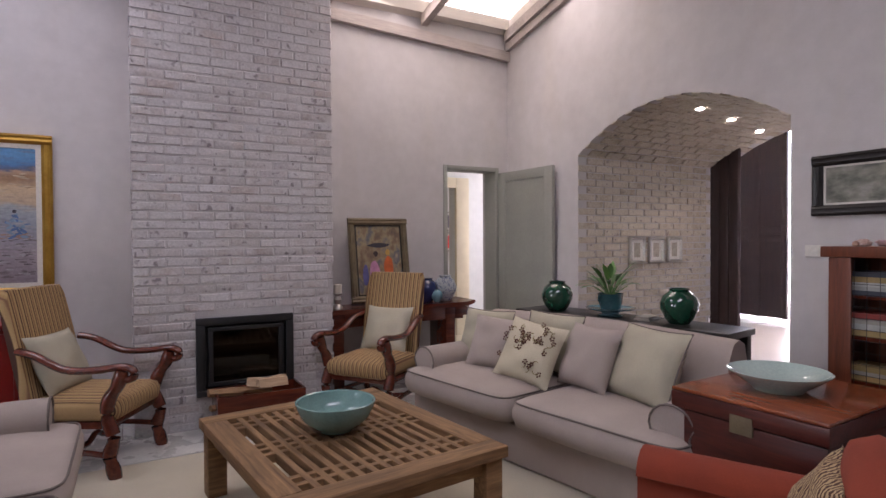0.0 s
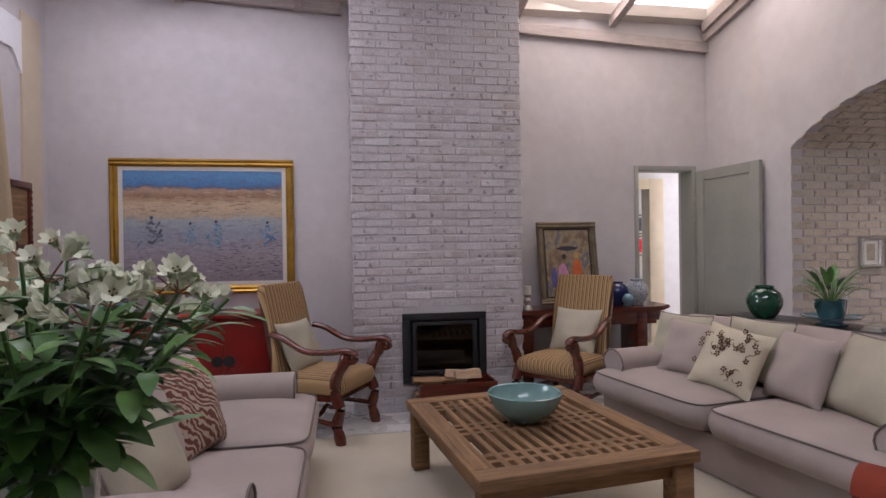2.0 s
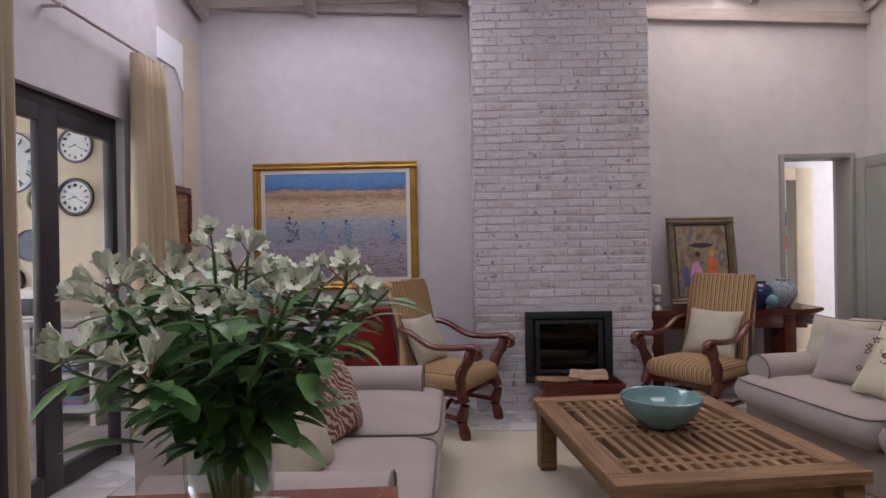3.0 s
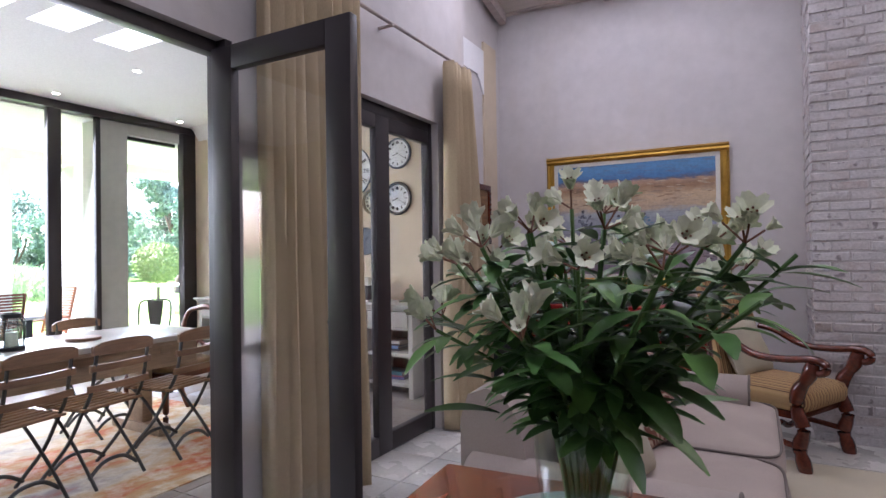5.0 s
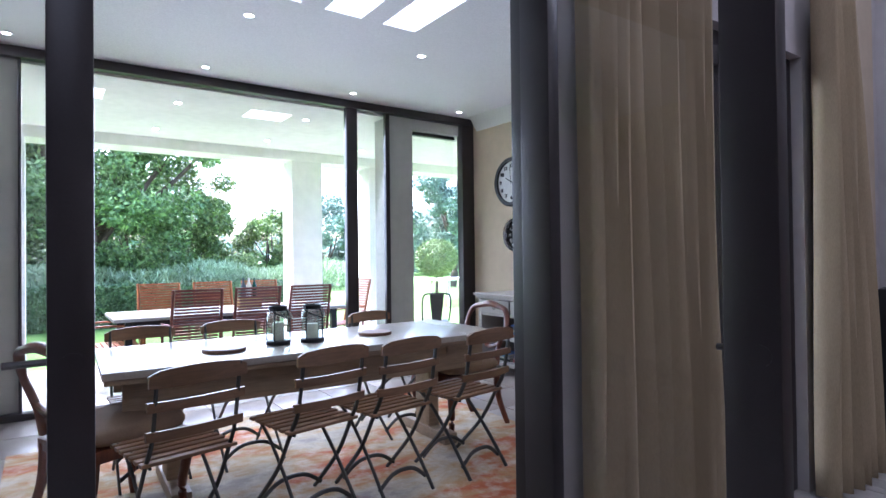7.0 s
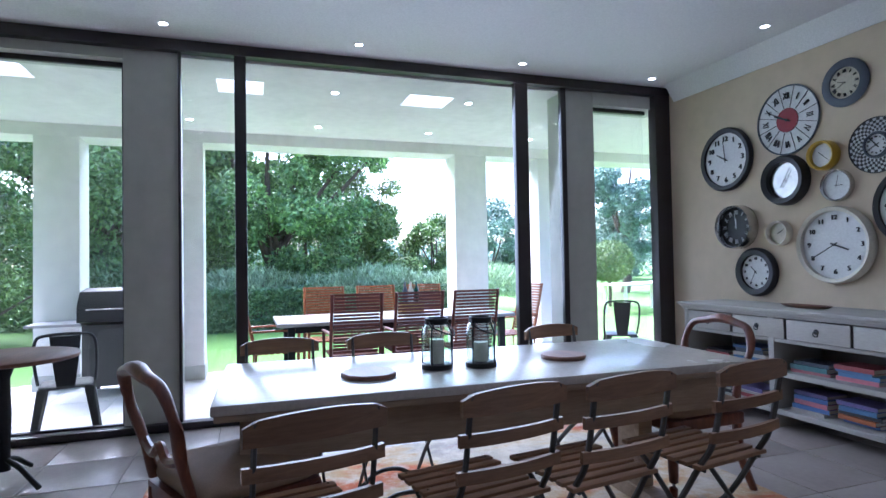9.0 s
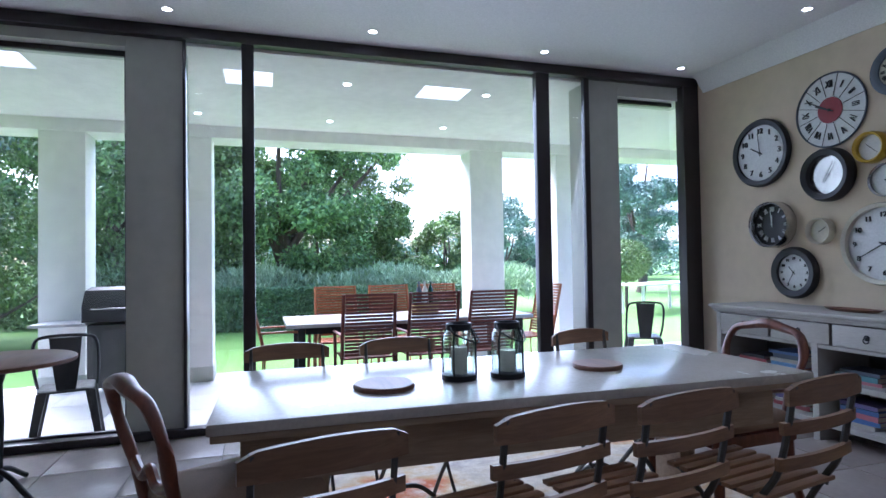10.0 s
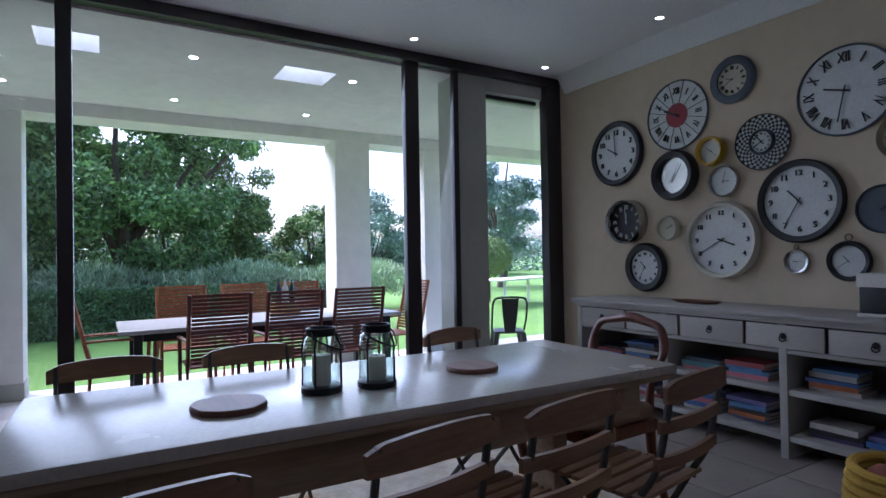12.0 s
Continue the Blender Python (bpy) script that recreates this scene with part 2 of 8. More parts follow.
def pillow(bm, w, h, d, m=None, n=12, puff=0.55, seed=0):
    """A stuffed cushion, w by h, d thick, with pinched corners; centre at 0, standing in x and z."""
    loops = []
    rnd = random.Random(seed)
    off = [rnd.uniform(0, 9) for _ in range(3)]
    grid = {}
    for side in (1, -1):
        for i in range(n + 1):
            for j in range(n + 1):
                u, v = 2 * i / n - 1, 2 * j / n - 1
                edge = (1 - abs(u) ** 2.6) * (1 - abs(v) ** 2.6)
                t = d / 2 * max(edge, 0) ** puff
                pin = 1 - 0.07 * (1 - abs(v) ** 2) * abs(u) ** 3
                pin2 = 1 - 0.07 * (1 - abs(u) ** 2) * abs(v) ** 3
                wob = noise.noise((u * 1.6 + off[0], v * 1.6 + off[1], side * 2.0 + off[2])) * d * 0.16 * max(edge, 0) ** 0.5
                key = (i, j) if (i in (0, n) or j in (0, n)) else (i, j, side)
                if key not in grid:
                    grid[key] = bm.verts.new((u * w / 2 * pin, -side * (t + wob), v * h / 2 * pin2))
    g = lambda i, j, s: grid.get((i, j)) or grid[(i, j, s)]
    fs = []
    for s in (1, -1):
        for i in range(n):
            for j in range(n):
                q = [g(i, j, s), g(i + 1, j, s), g(i + 1, j + 1, s), g(i, j + 1, s)]
                fs.append(bm.faces.new(q if s > 0 else q[::-1]))
    if m:
        bmesh.ops.transform(bm, matrix=m, verts=list(grid.values()))
    return bm


def slab_cushion(bm, x0, y0, z0, x1, y1, z1, r=0.06, crown=0.03, n=10, seed=0):
    """A seat cushion: a soft slab with rounded rim and a crowned top."""
    rnd = random.Random(seed)
    o = rnd.uniform(0, 50)
    cx, cy, hx, hy = (x0 + x1) / 2, (y0 + y1) / 2, (x1 - x0) / 2, (y1 - y0) / 2

    def rim(inset, z, k=40):
        loop = []
        for i in range(k):
            a = 2 * math.pi * i / k
            ca, sa = math.cos(a), math.sin(a)
            e = 0.22
            x, y = math.copysign(abs(ca) ** e, ca), math.copysign(abs(sa) ** e, sa)
            loop.append((cx + x * (hx - inset), cy + y * (hy - inset), z + noise.noise((x * 2 + o, y * 2, z * 4)) * 0.008))
        return loop
    h = z1 - z0
    L = [rim(r, z0), rim(r * 0.3, z0 + h * 0.12), rim(0, z0 + h * 0.4), rim(0, z0 + h * 0.62), rim(r * 0.3, z0 + h * 0.88), rim(r, z1), rim(r + hx * 0.3, z1 + crown * 0.7), rim(r + hx * 0.6, z1 + crown)]
    if r + hx * 0.6 >= min(hx, hy):
        L = L[:-1]
    rings(bm, L)
    return bm


def mesh_of(name, bm, material, smooth=40):
    me = bpy.data.meshes.new(name)
    bmesh.ops.recalc_face_normals(bm, faces=bm.faces)
    bm.to_mesh(me)
    bm.free()
    for p in me.polygons:
        p.use_smooth = True
    me.set_sharp_from_angle(angle=radians(smooth))
    for m in (material if isinstance(material, (list, tuple)) else [material]):
        me.materials.append(m)
    return me


def part(name, bm, material, parent, label="", m=None, smooth=40):
    ob = new(name, mesh_of(name, bm, material, smooth))
    ob.parent = parent
    if m is not None:
        ob.matrix_basis = m
    return tagged(ob, label)


def piece(name, me, parent, m, label=""):
    """One more object on a mesh that alike pieces share."""
    ob = new(name, me)
    ob.parent = parent
    ob.matrix_basis = m
    return tagged(ob, label)


def thing(name, m, label, category, group="", kind=""):
    ob = new(name)
    ob.empty_display_size = 0.1
    ob.matrix_basis = m
    return tagged(ob, label, category, group, kind)


def solo(name, bm, material, label, category="", group="", kind="", m=None, smooth=40):
    ob = new(name, mesh_of(name, bm, material, smooth))
    if m is not None:
        ob.matrix_basis = m
    return tagged(ob, label, category, group, kind)


def structure(name, bm, material, label, category="", smooth=40):
    return solo(name, bm, material, label, category, "", "structure", None, smooth)

# ---- the building ----
XW, XE, YN, YS = -2.35, 3.744, 5.18, -3.4      # sitting room, inner faces
XD0, XD1, YD, YDS = -2.48, -6.63, 4.78, -3.0   # dining room, inner faces
ZC = 2.96                                      # dining ceiling
SLOPE = 0.22                                   # sitting room roof
ZP = 3.66                                      # roof height at the north wall


def roof_z(y):
    return ZP + (YN - y) * SLOPE if y > 1.0 else ZP + (YN - 1.0) * SLOPE - (1.0 - y) * SLOPE


# sitting room, north wall with the doorway to the passage
b = BM()
DX0, DX1, DZ = 2.945, 3.60, 2.17
box(b, XW - 0.4, YN, -0.02, DX0, YN + 0.28, 4.0)
box(b, DX1, YN, -0.02, XE + 0.3, YN + 0.28, 4.0)
box(b, DX0, YN, DZ, DX1, YN + 0.28, 4.0)
wall_north = structure("wall_north", b, M_WALL, "pale mauve-grey limewashed plaster wall behind the chimney", "wall")

# west wall with two wide openings to the dining room
O1, O2, OZ = (-0.55, 1.74), (2.30, 3.65), 2.29
b = BM()
for y0, y1, z0, z1 in ((YS - 0.3, O1[0], -0.02, 5), (O1[1], O2[0], -0.02, 5), (O2[1], 4.1, -0.02, 5), (O1[0], O1[1], OZ, 5), (O2[0], O2[1], OZ, 5)):
    box(b, XD0, y0, z0, XW, y1, z1)
box(b, -2.66, 4.1, -0.02, -2.50, YN, 5)
wall_west = structure("wall_west", b, M_WALL, "cream limewashed plaster wall with two glazed door openings", "wall")

# east wall with the arched passage
AY0, AY1, AZ, AH, TX = 2.09, 4.045, 2.19, 2.52, 5.64
ARC = [(AY0 + (AY1 - AY0) * k / 24, AZ - 0.0 + (AH - AZ) * (1 - (2 * k / 24 - 1) ** 2)) for k in range(25)]
b = BM()
box(b, XE, YS - 0.3, -0.02, XE + 0.32, AY0, 5)
box(b, XE, AY1, -0.02, XE + 0.32, YN, 5)
for (ya, za), (yb, zb) in zip(ARC, ARC[1:]):
    lo = [(ya, za), (yb, zb), (yb, 5), (ya, 5)]
    rings(b, [[(x, y, z) for y, z in lo] for x in (XE, XE + 0.32)])
bmesh.ops.remove_doubles(b, verts=b.verts, dist=1e-5)
wall_east = structure("wall_east", b, M_WALL, "pinkish limewashed plaster wall with an arched opening", "wall")

b = BM()
box(b, XW - 0.3, YS - 0.3, -0.02, XE + 0.32, YS, 5)
wall_south = structure("wall_south", b, M_WALL, "pale limewashed plaster wall", "wall")

# roof slopes with three skylight openings, the last two unseen and added
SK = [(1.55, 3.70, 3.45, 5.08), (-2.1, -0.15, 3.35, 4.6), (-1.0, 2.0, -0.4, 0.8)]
b = BM()
xs = sorted({XW - 0.4, XE + 0.32, *(v for s in SK for v in s[:2])})
ys = sorted({YS - 0.3, YN + 0.28, 1.0, *(v for s in SK for v in s[2:])})
for xa, xb in zip(xs, xs[1:]):
    for ya, yb in zip(ys, ys[1:]):
        mx, my = (xa + xb) / 2, (ya + yb) / 2
        if any(s[0] < mx < s[1] and s[2] < my < s[3] for s in SK):
            continue
        rings(b, [[(x, ya, roof_z(ya)), (x, yb, roof_z(yb)), (x, yb, roof_z(yb) + 0.12), (x, ya, roof_z(ya) + 0.12)] for x in (xa, xb)])
roof = structure("ceiling", b, M_ROOF, "sloping pale boarded ceiling with skylight openings", "ceiling")

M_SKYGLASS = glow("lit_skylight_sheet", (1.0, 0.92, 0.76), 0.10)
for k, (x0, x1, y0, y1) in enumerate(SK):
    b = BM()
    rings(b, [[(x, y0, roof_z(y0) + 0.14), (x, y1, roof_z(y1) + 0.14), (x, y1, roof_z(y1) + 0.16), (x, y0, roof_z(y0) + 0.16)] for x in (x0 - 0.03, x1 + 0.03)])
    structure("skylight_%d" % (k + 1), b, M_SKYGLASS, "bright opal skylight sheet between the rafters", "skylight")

# rafters, wall plates and the rake boards
b = BM()
for x0, x1 in ((-2.5, 0.0), (1.42, XE)):
    rings(b, [[(x, y, 3.55 - 0.05 * x + dz) for y, dz in ((YN - 0.06, 0), (YN - 0.002, 0), (YN - 0.002, 0.105), (YN - 0.06, 0.105))] for x in (x0, x1)])
structure("trim", b, M_TIMBER, "limed timber wall plate along the wall top", "wall plate")
for k in range(7):
    x = XE - 0.045 - k * 1.02
    b = BM()
    rings(b, [[(x + dx, y, roof_z(y) + dz) for dx, dz in ((-0.035, -0.002), (0.035, -0.002), (0.035, -0.11), (-0.035, -0.11))] for y in (YN - 0.06, 1.0, YS)])
    solo("rafter", b, M_TIMBER, "slim limed timber rafter under the roof", "rafter", "roof rafters", "structure")
b = BM()
rings(b, [[(x, y, roof_z(y) + z) for x, z in ((XE - 0.045, -0.20), (XE - 0.002, -0.20), (XE - 0.002, -0.03), (XE - 0.045, -0.03))] for y in (YN - 0.02, 1.0, YS)])
structure("trim", b, M_TIMBER, "limed timber rake board along the gable wall", "rake board")

# floors: a bed of grout, and tiles on it that carry the walking level
b = BM()
box(b, -2.52, YS, -0.06, XE + 0.02, YN, -0.006)
floor = structure("floor", b, M_GROUT, "pale square stone tiles with grey grout", "floor")
b = BM()
box(b, XD1, YDS, -0.06, -2.522, YD, -0.006)
floor_dining = structure("floor_dining", b, M_GROUT, "large grey-brown stone floor tiles", "floor")
b = BM()
box(b, XE + 0.02, 1.0, -0.06, 9.0, 6.0, -0.006)
floor_passage = structure("floor_passage", b, M_DTILE, "blue-grey stone floor beyond the arch", "floor")
b = BM()
box(b, 2.0, YN, -0.06, 6.5, 9.5, -0.004)
structure("floor_hall", b, M_TILE, "pale stone floor of the passage beyond the door", "floor")

# arched passage: side walls, vault, end wall with a doorway
b = BM()
box(b, XE + 0.32, AY1, -0.02, TX, AY1 + 0.25, 3.0)
structure("wall_passage_north", b, M_MORTAR, "whitewashed brick side wall of the arched passage", "wall")
b = BM()
box(b, XE + 0.32, AY0 - 0.25, -0.02, TX - 0.9, AY0 - 0.02, 3.0)
structure("wall_passage_south", b, M_MORTAR, "whitewashed brick side wall of the arched passage", "wall")
b = BM()
for (ya, za), (yb, zb) in zip(ARC, ARC[1:]):
    rings(b, [[(x, ya, za), (x, yb, zb), (x, yb, zb + 0.2), (x, ya, za + 0.2)] for x in (XE + 0.32, TX + 0.3)])
bmesh.ops.remove_doubles(b, verts=b.verts, dist=1e-5)
vault = structure("ceiling_vault", b, M_MORTAR, "shallow whitewashed brick vault over the passage", "vault")

# dining room: walls, ceiling with three roof lights
b = BM()
box(b, XD1 - 0.05, YD, -0.02, XD0, YD + 0.28, 3.3)
structure("wall_dining_north", b, M_DWALL, "warm sand-coloured plaster wall hung with clocks", "wall")
b = BM()
box(b, XD1 - 0.3, YDS - 0.3, -0.02, XW, YDS, 3.3)
structure("wall_dining_south", b, M_DWALL, "warm sand-coloured plaster wall", "wall")
DSK = [(-4.62, -3.82, y, y + 0.28) for y in (1.50, 1.95, 2.40)]
b = BM()
xs = [XD1 - 0.3, -4.62, -3.82, XD0]
ys = sorted({YDS, YD, *(v for s in DSK for v in s[2:])})
for xa, xb in zip(xs, xs[1:]):
    for ya, yb in zip(ys, ys[1:]):
        if any(s[0] <= xa and xb <= s[1] and s[2] <= ya and yb <= s[3] for s in DSK):
            continue
        box(b, xa, ya, ZC, xb, yb, ZC + 0.25)
structure("ceiling_dining", b, M_CEIL, "flat white ceiling with three slot roof lights", "ceiling")
M_ROOFLIGHT = glow("roof_light_sheet", (0.93, 0.97, 1.0), 0.8)
for k, (x0, x1, y0, y1) in enumerate(DSK):
    b = BM()
    box(b, x0 - 0.03, y0 - 0.03, ZC + 0.26, x1 + 0.03, y1 + 0.03, ZC + 0.28)
    structure("roof_light_%d" % (k + 1), b, M_ROOFLIGHT, "bright slot roof light in the white ceiling", "roof light")
b = BM()
CR = [(0, ZC - 0.16), (0.012, ZC - 0.16), (0.02, ZC - 0.14), (0.055, ZC - 0.10), (0.085, ZC - 0.045), (0.12, ZC - 0.02), (0.13, ZC), (0, ZC)]
rings(b, [[(x, YD - p, z) for p, z in CR] for x in (XD1 + 0.13, XD0)])
structure("trim", b, M_CEIL, "white moulded cornice under the ceiling", "cornice")

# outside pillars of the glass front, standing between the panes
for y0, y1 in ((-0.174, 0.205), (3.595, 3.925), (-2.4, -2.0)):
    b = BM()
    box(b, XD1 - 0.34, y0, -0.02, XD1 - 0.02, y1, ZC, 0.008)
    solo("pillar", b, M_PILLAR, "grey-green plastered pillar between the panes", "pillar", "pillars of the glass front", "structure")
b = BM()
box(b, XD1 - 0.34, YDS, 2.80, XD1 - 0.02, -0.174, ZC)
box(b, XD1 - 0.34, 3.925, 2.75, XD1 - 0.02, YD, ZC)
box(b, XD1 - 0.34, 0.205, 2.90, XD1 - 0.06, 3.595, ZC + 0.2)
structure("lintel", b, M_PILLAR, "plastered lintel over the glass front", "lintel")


def frame_bars(name, label, bars, panes=(), category="window"):
    """A dark metal frame of straight bars, with its panes."""
    t = thing(name, pose(0, 0, 0), label, category, "", "structure")
    for q in bars:
        c = BM()
        box(c, *q, 0.004)
        part("frame_bar", c, M_DARK, t)
    for q in panes:
        c = BM()
        box(c, *q)
        p = part("pane", c, M_GLASS, t, "clear glass pane")
        p.visible_shadow = False
    return t


X = XD1
frame_bars("sliding_door_front", "dark bronze sliding glass doors to the terrace", [
    (X - 0.04, YDS, 2.875, X + 0.06, YD - 0.001, ZC - 0.002), (X - 0.04, YDS, 0.0, X + 0.05, 0.70, 0.055), (X - 0.04, 0.70, 0.0, X + 0.05, YD, 0.02),
    (X - 0.02, 0.612, 0.05, X + 0.045, 0.70, 2.875), (X - 0.02, 3.045, 0.02, X + 0.045, 3.175, 2.875),
    (X - 0.03, 0.205, 0.05, X + 0.02, 0.228, 2.875), (X - 0.03, 3.54, 0.02, X + 0.02, 3.594, 2.875), (X - 0.05, 4.60, 0.02, X + 0.06, YD - 0.002, 2.875)],
    [(X - 0.01, 0.228, 0.055, X - 0.004, 0.612, 2.875), (X - 0.01, 3.175, 0.02, X - 0.004, 3.54, 2.875)], "door")
frame_bars("window_1", "tall fixed window with a slim dark frame", [(X - 0.16, -0.20, 0.05, X - 0.12, -0.175, 2.80), (X - 0.16, YDS, 2.76, X - 0.12, -0.175, 2.80), (X - 0.16, YDS, 0.0, X - 0.12, -0.175, 0.05), (X - 0.16, -2.0, 0.05, X - 0.12, -1.96, 2.76)],
           [(X - 0.145, -1.96, 0.05, X - 0.14, -0.2, 2.76), (X - 0.145, YDS, 0.05, X - 0.14, -2.0, 2.76)])
frame_bars("window_2", "tall narrow window with a slim dark frame", [(X - 0.16, 3.925, 2.71, X - 0.10, 4.60, 2.75), (X - 0.16, 3.925, 0.0, X - 0.12, 4.60, 0.05)],
           [(X - 0.145, 3.925, 0.05, X - 0.14, 4.6, 2.71)])

# glazed doors between the rooms
XO = -2.435
frame_bars("door_frame_1", "dark bronze door frame in the wide opening", [(XO - 0.035, O1[1] - 0.04, 0, XO + 0.088, O1[1], OZ), (XO - 0.035, O1[0], 0, XO + 0.03, O1[0] + 0.05, OZ), (XO - 0.035, O1[0] + 0.05, OZ - 0.06, XO + 0.03, O1[1] - 0.04, OZ)], (), "door")
frame_bars("door_frame_2", "dark bronze glazed double doors, closed", [
    (XO - 0.035, O2[1] - 0.05, 0, XO + 0.03, O2[1], OZ), (XO - 0.035, O2[0], 0, XO + 0.03, O2[0] + 0.05, OZ), (XO - 0.035, O2[0] + 0.05, OZ - 0.07, XO + 0.03, O2[1] - 0.05, OZ),
    (XO - 0.02, 2.93, 0.01, XO + 0.03, 3.08, OZ - 0.07), (XO - 0.02, 3.08, 0.01, XO + 0.03, O2[1] - 0.05, 0.13), (XO - 0.02, O2[0] + 0.05, 0.01, XO + 0.03, 2.93, 0.13),
    (XO - 0.02, O2[0] + 0.05, OZ - 0.16, XO + 0.03, 2.93, OZ - 0.07), (XO - 0.02, 3.08, OZ - 0.16, XO + 0.03, O2[1] - 0.05, OZ - 0.07)],
    [(XO, O2[0] + 0.05, 0.13, XO + 0.006, 2.93, OZ - 0.16), (XO, 3.08, 0.13, XO + 0.006, O2[1] - 0.05, OZ - 0.16)], "door")


def door_leaf(name, m, label, w=0.95, h=2.22, st=0.085):
    t = thing(name, m, label, "door", "", "structure")
    for q in ((0, 0, 0.012, st, 0.045, h), (w - st, 0, 0.012, w, 0.045, h), (st, 0, 0.012, w - st, 0.045, 0.13), (st, 0, h - 0.10, w - st, 0.045, h)):
        c = BM()
        box(c, *q, 0.005)
        part("frame_bar", c, M_DARK, t)
    c = BM()
    box(c, st, 0.02, 0.13, w - st, 0.026, h - 0.10)
    part("pane", c, M_GLASS, t, "clear glass pane").visible_shadow = False
    c = BM()
    lathe(c, [(0.022, 0), (0.022, 0.01), (0.009, 0.012), (0.009, 0.05)], 12)
    tube(c, [(0, 0, 0.05), (0.06, 0, 0.052), (0.12, 0, 0.05)], 0.008, 8)
    part("handle", c, M_DARK, t, "", pose(w - 0.04, -0.001, 1.05, 90, 0, 180))
    return t


door_leaf("door_1", pose(-2.30, 1.585, 0, 0, 0, 0), "dark bronze glazed door leaf, standing wide open", 0.75, 2.195, 0.12)
door_leaf("door_2", pose(XO + 0.02, -0.50, 0, 0, 0, 90), "dark bronze glazed door leaf, closed", 0.965)

# tiles
def tiles(parent, mat, x0, y0, x1, y1, s, gap=0.008, name="tile", clip=None):
    c = BM()
    box(c, 0, 0, -0.02, s - gap, s - gap, 0.0, 0.002)
    me = mesh_of(name, c, mat)
    nx, ny = int(math.ceil((x1 - x0) / s)), int(math.ceil((y1 - y0) / s))
    for i in range(nx):
        for j in range(ny):
            sx, sy = min(1, (x1 - x0 - i * s) / s), min(1, (y1 - y0 - j * s) / s)
            if sx < 0.05 or sy < 0.05:
                continue
            piece(name, me, parent, Matrix.Translation((x0 + i * s, y0 + j * s, random.uniform(-0.0008, 0.0008))) @ Matrix.Diagonal((sx, sy, 1, 1)))


# chimney breast
CX0, CX1, CY = 0.066, 1.525, 4.55
b = BM()
FX0, FX1, FZ0, FZ1 = 0.50, 1.16, 0.27, 0.813
for q in ((CX0 + 0.008, CY + 0.0055, 0, FX0, YN, 4.3), (FX1, CY + 0.0055, 0, CX1 - 0.008, YN, 4.3), (FX0, CY + 0.0055, 0, FX1, YN, FZ0), (FX0, CY + 0.0055, FZ1, FX1, YN, 4.3)):
    box(b, *q)
chimney = structure("chimney_breast", b, M_MORTAR, "tall limewashed brick chimney breast with a fire insert", "chimney")

# ---- sitting room materials ----
M_LINEN = surface("taupe_linen", (0.40, 0.335, 0.30), (0.34, 0.285, 0.255), 0.95, big=3, fine=260, bumps=0.5, dist=0.0015)
M_PIPING = surface("dark_piping", (0.17, 0.14, 0.125), None, 0.9)
M_SAGE = surface("sage_cotton", (0.44, 0.40, 0.30), (0.37, 0.34, 0.26), 0.95, big=4, fine=240, bumps=0.45, dist=0.0015)
M_MAHOG = wood("red_mahogany", (0.16, 0.032, 0.014), (0.06, 0.012, 0.008), "x", 0.25, coat=0.3)
M_REDWOOD = wood("orange_camphor_wood", (0.36, 0.095, 0.03), (0.17, 0.035, 0.012), "y", 0.25, 0.6, 0.2, 0.35)
M_CHERRY = wood("dark_cherry_wood", (0.20, 0.055, 0.022), (0.09, 0.024, 0.012), "z", 0.35, 0.8, 0.2, 0.1)
M_TRUNK = wood("dark_red_trunk", (0.12, 0.022, 0.012), (0.05, 0.010, 0.008), "y", 0.4)
M_TEAK = wood("weathered_teak", (0.36, 0.205, 0.09), (0.12, 0.062, 0.026), "x", 0.7, 1.0, 0.6)
M_TEAKY = wood("weathered_teak_cross", (0.36, 0.205, 0.09), (0.12, 0.062, 0.026), "y", 0.7, 1.0, 0.6)
M_CELADON = surface("celadon_glaze", (0.20, 0.34, 0.32), (0.15, 0.27, 0.26), 0.18, big=6, fine=80, bumps=0.04, coat=0.4)
M_PALEGLAZE = surface("pale_celadon_glaze", (0.40, 0.50, 0.46), (0.34, 0.44, 0.41), 0.15, big=6, fine=80, bumps=0.03, coat=0.5)
M_GREENGLAZE = surface("bottle_green_glaze", (0.012, 0.075, 0.04), (0.006, 0.04, 0.022), 0.12, big=8, fine=60, bumps=0.06, coat=0.6)
M_TEALGLAZE = surface("teal_glaze", (0.03, 0.10, 0.11), (0.015, 0.06, 0.07), 0.2, big=8, fine=60, bumps=0.06, coat=0.4)
M_BLUEGLAZE = surface("pale_blue_glaze", (0.18, 0.34, 0.40), (0.13, 0.26, 0.32), 0.2, big=6, coat=0.4)
M_NAVY = surface("cobalt_glaze", (0.02, 0.03, 0.12), (0.012, 0.02, 0.08), 0.2, big=8, coat=0.4)
M_BLACKIRON = surface("black_stove_iron", (0.012, 0.012, 0.013), None, 0.5, big=6, fine=200, bumps=0.1)
M_RUST = surface("rust_chenille", (0.26, 0.040, 0.014), (0.19, 0.028, 0.010), 0.9, big=3, fine=220, bumps=0.6, dist=0.002)
M_REDLACQ = surface("red_lacquer", (0.28, 0.010, 0.008), (0.20, 0.008, 0.006), 0.3, big=3, fine=90, bumps=0.08, coat=0.2)
M_GOLD = surface("gilded_frame", (0.55, 0.33, 0.06), (0.38, 0.21, 0.03), 0.38, 0.75, big=8, fine=120, bumps=0.15)
M_OLDGOLD = surface("dull_gilt_frame", (0.22, 0.17, 0.10), (0.13, 0.10, 0.06), 0.5, 0.4, big=8, fine=90, bumps=0.2)
M_BLACKWOOD = wood("ebonised_wood", (0.018, 0.014, 0.012), (0.008, 0.007, 0.006), "x", 0.35)
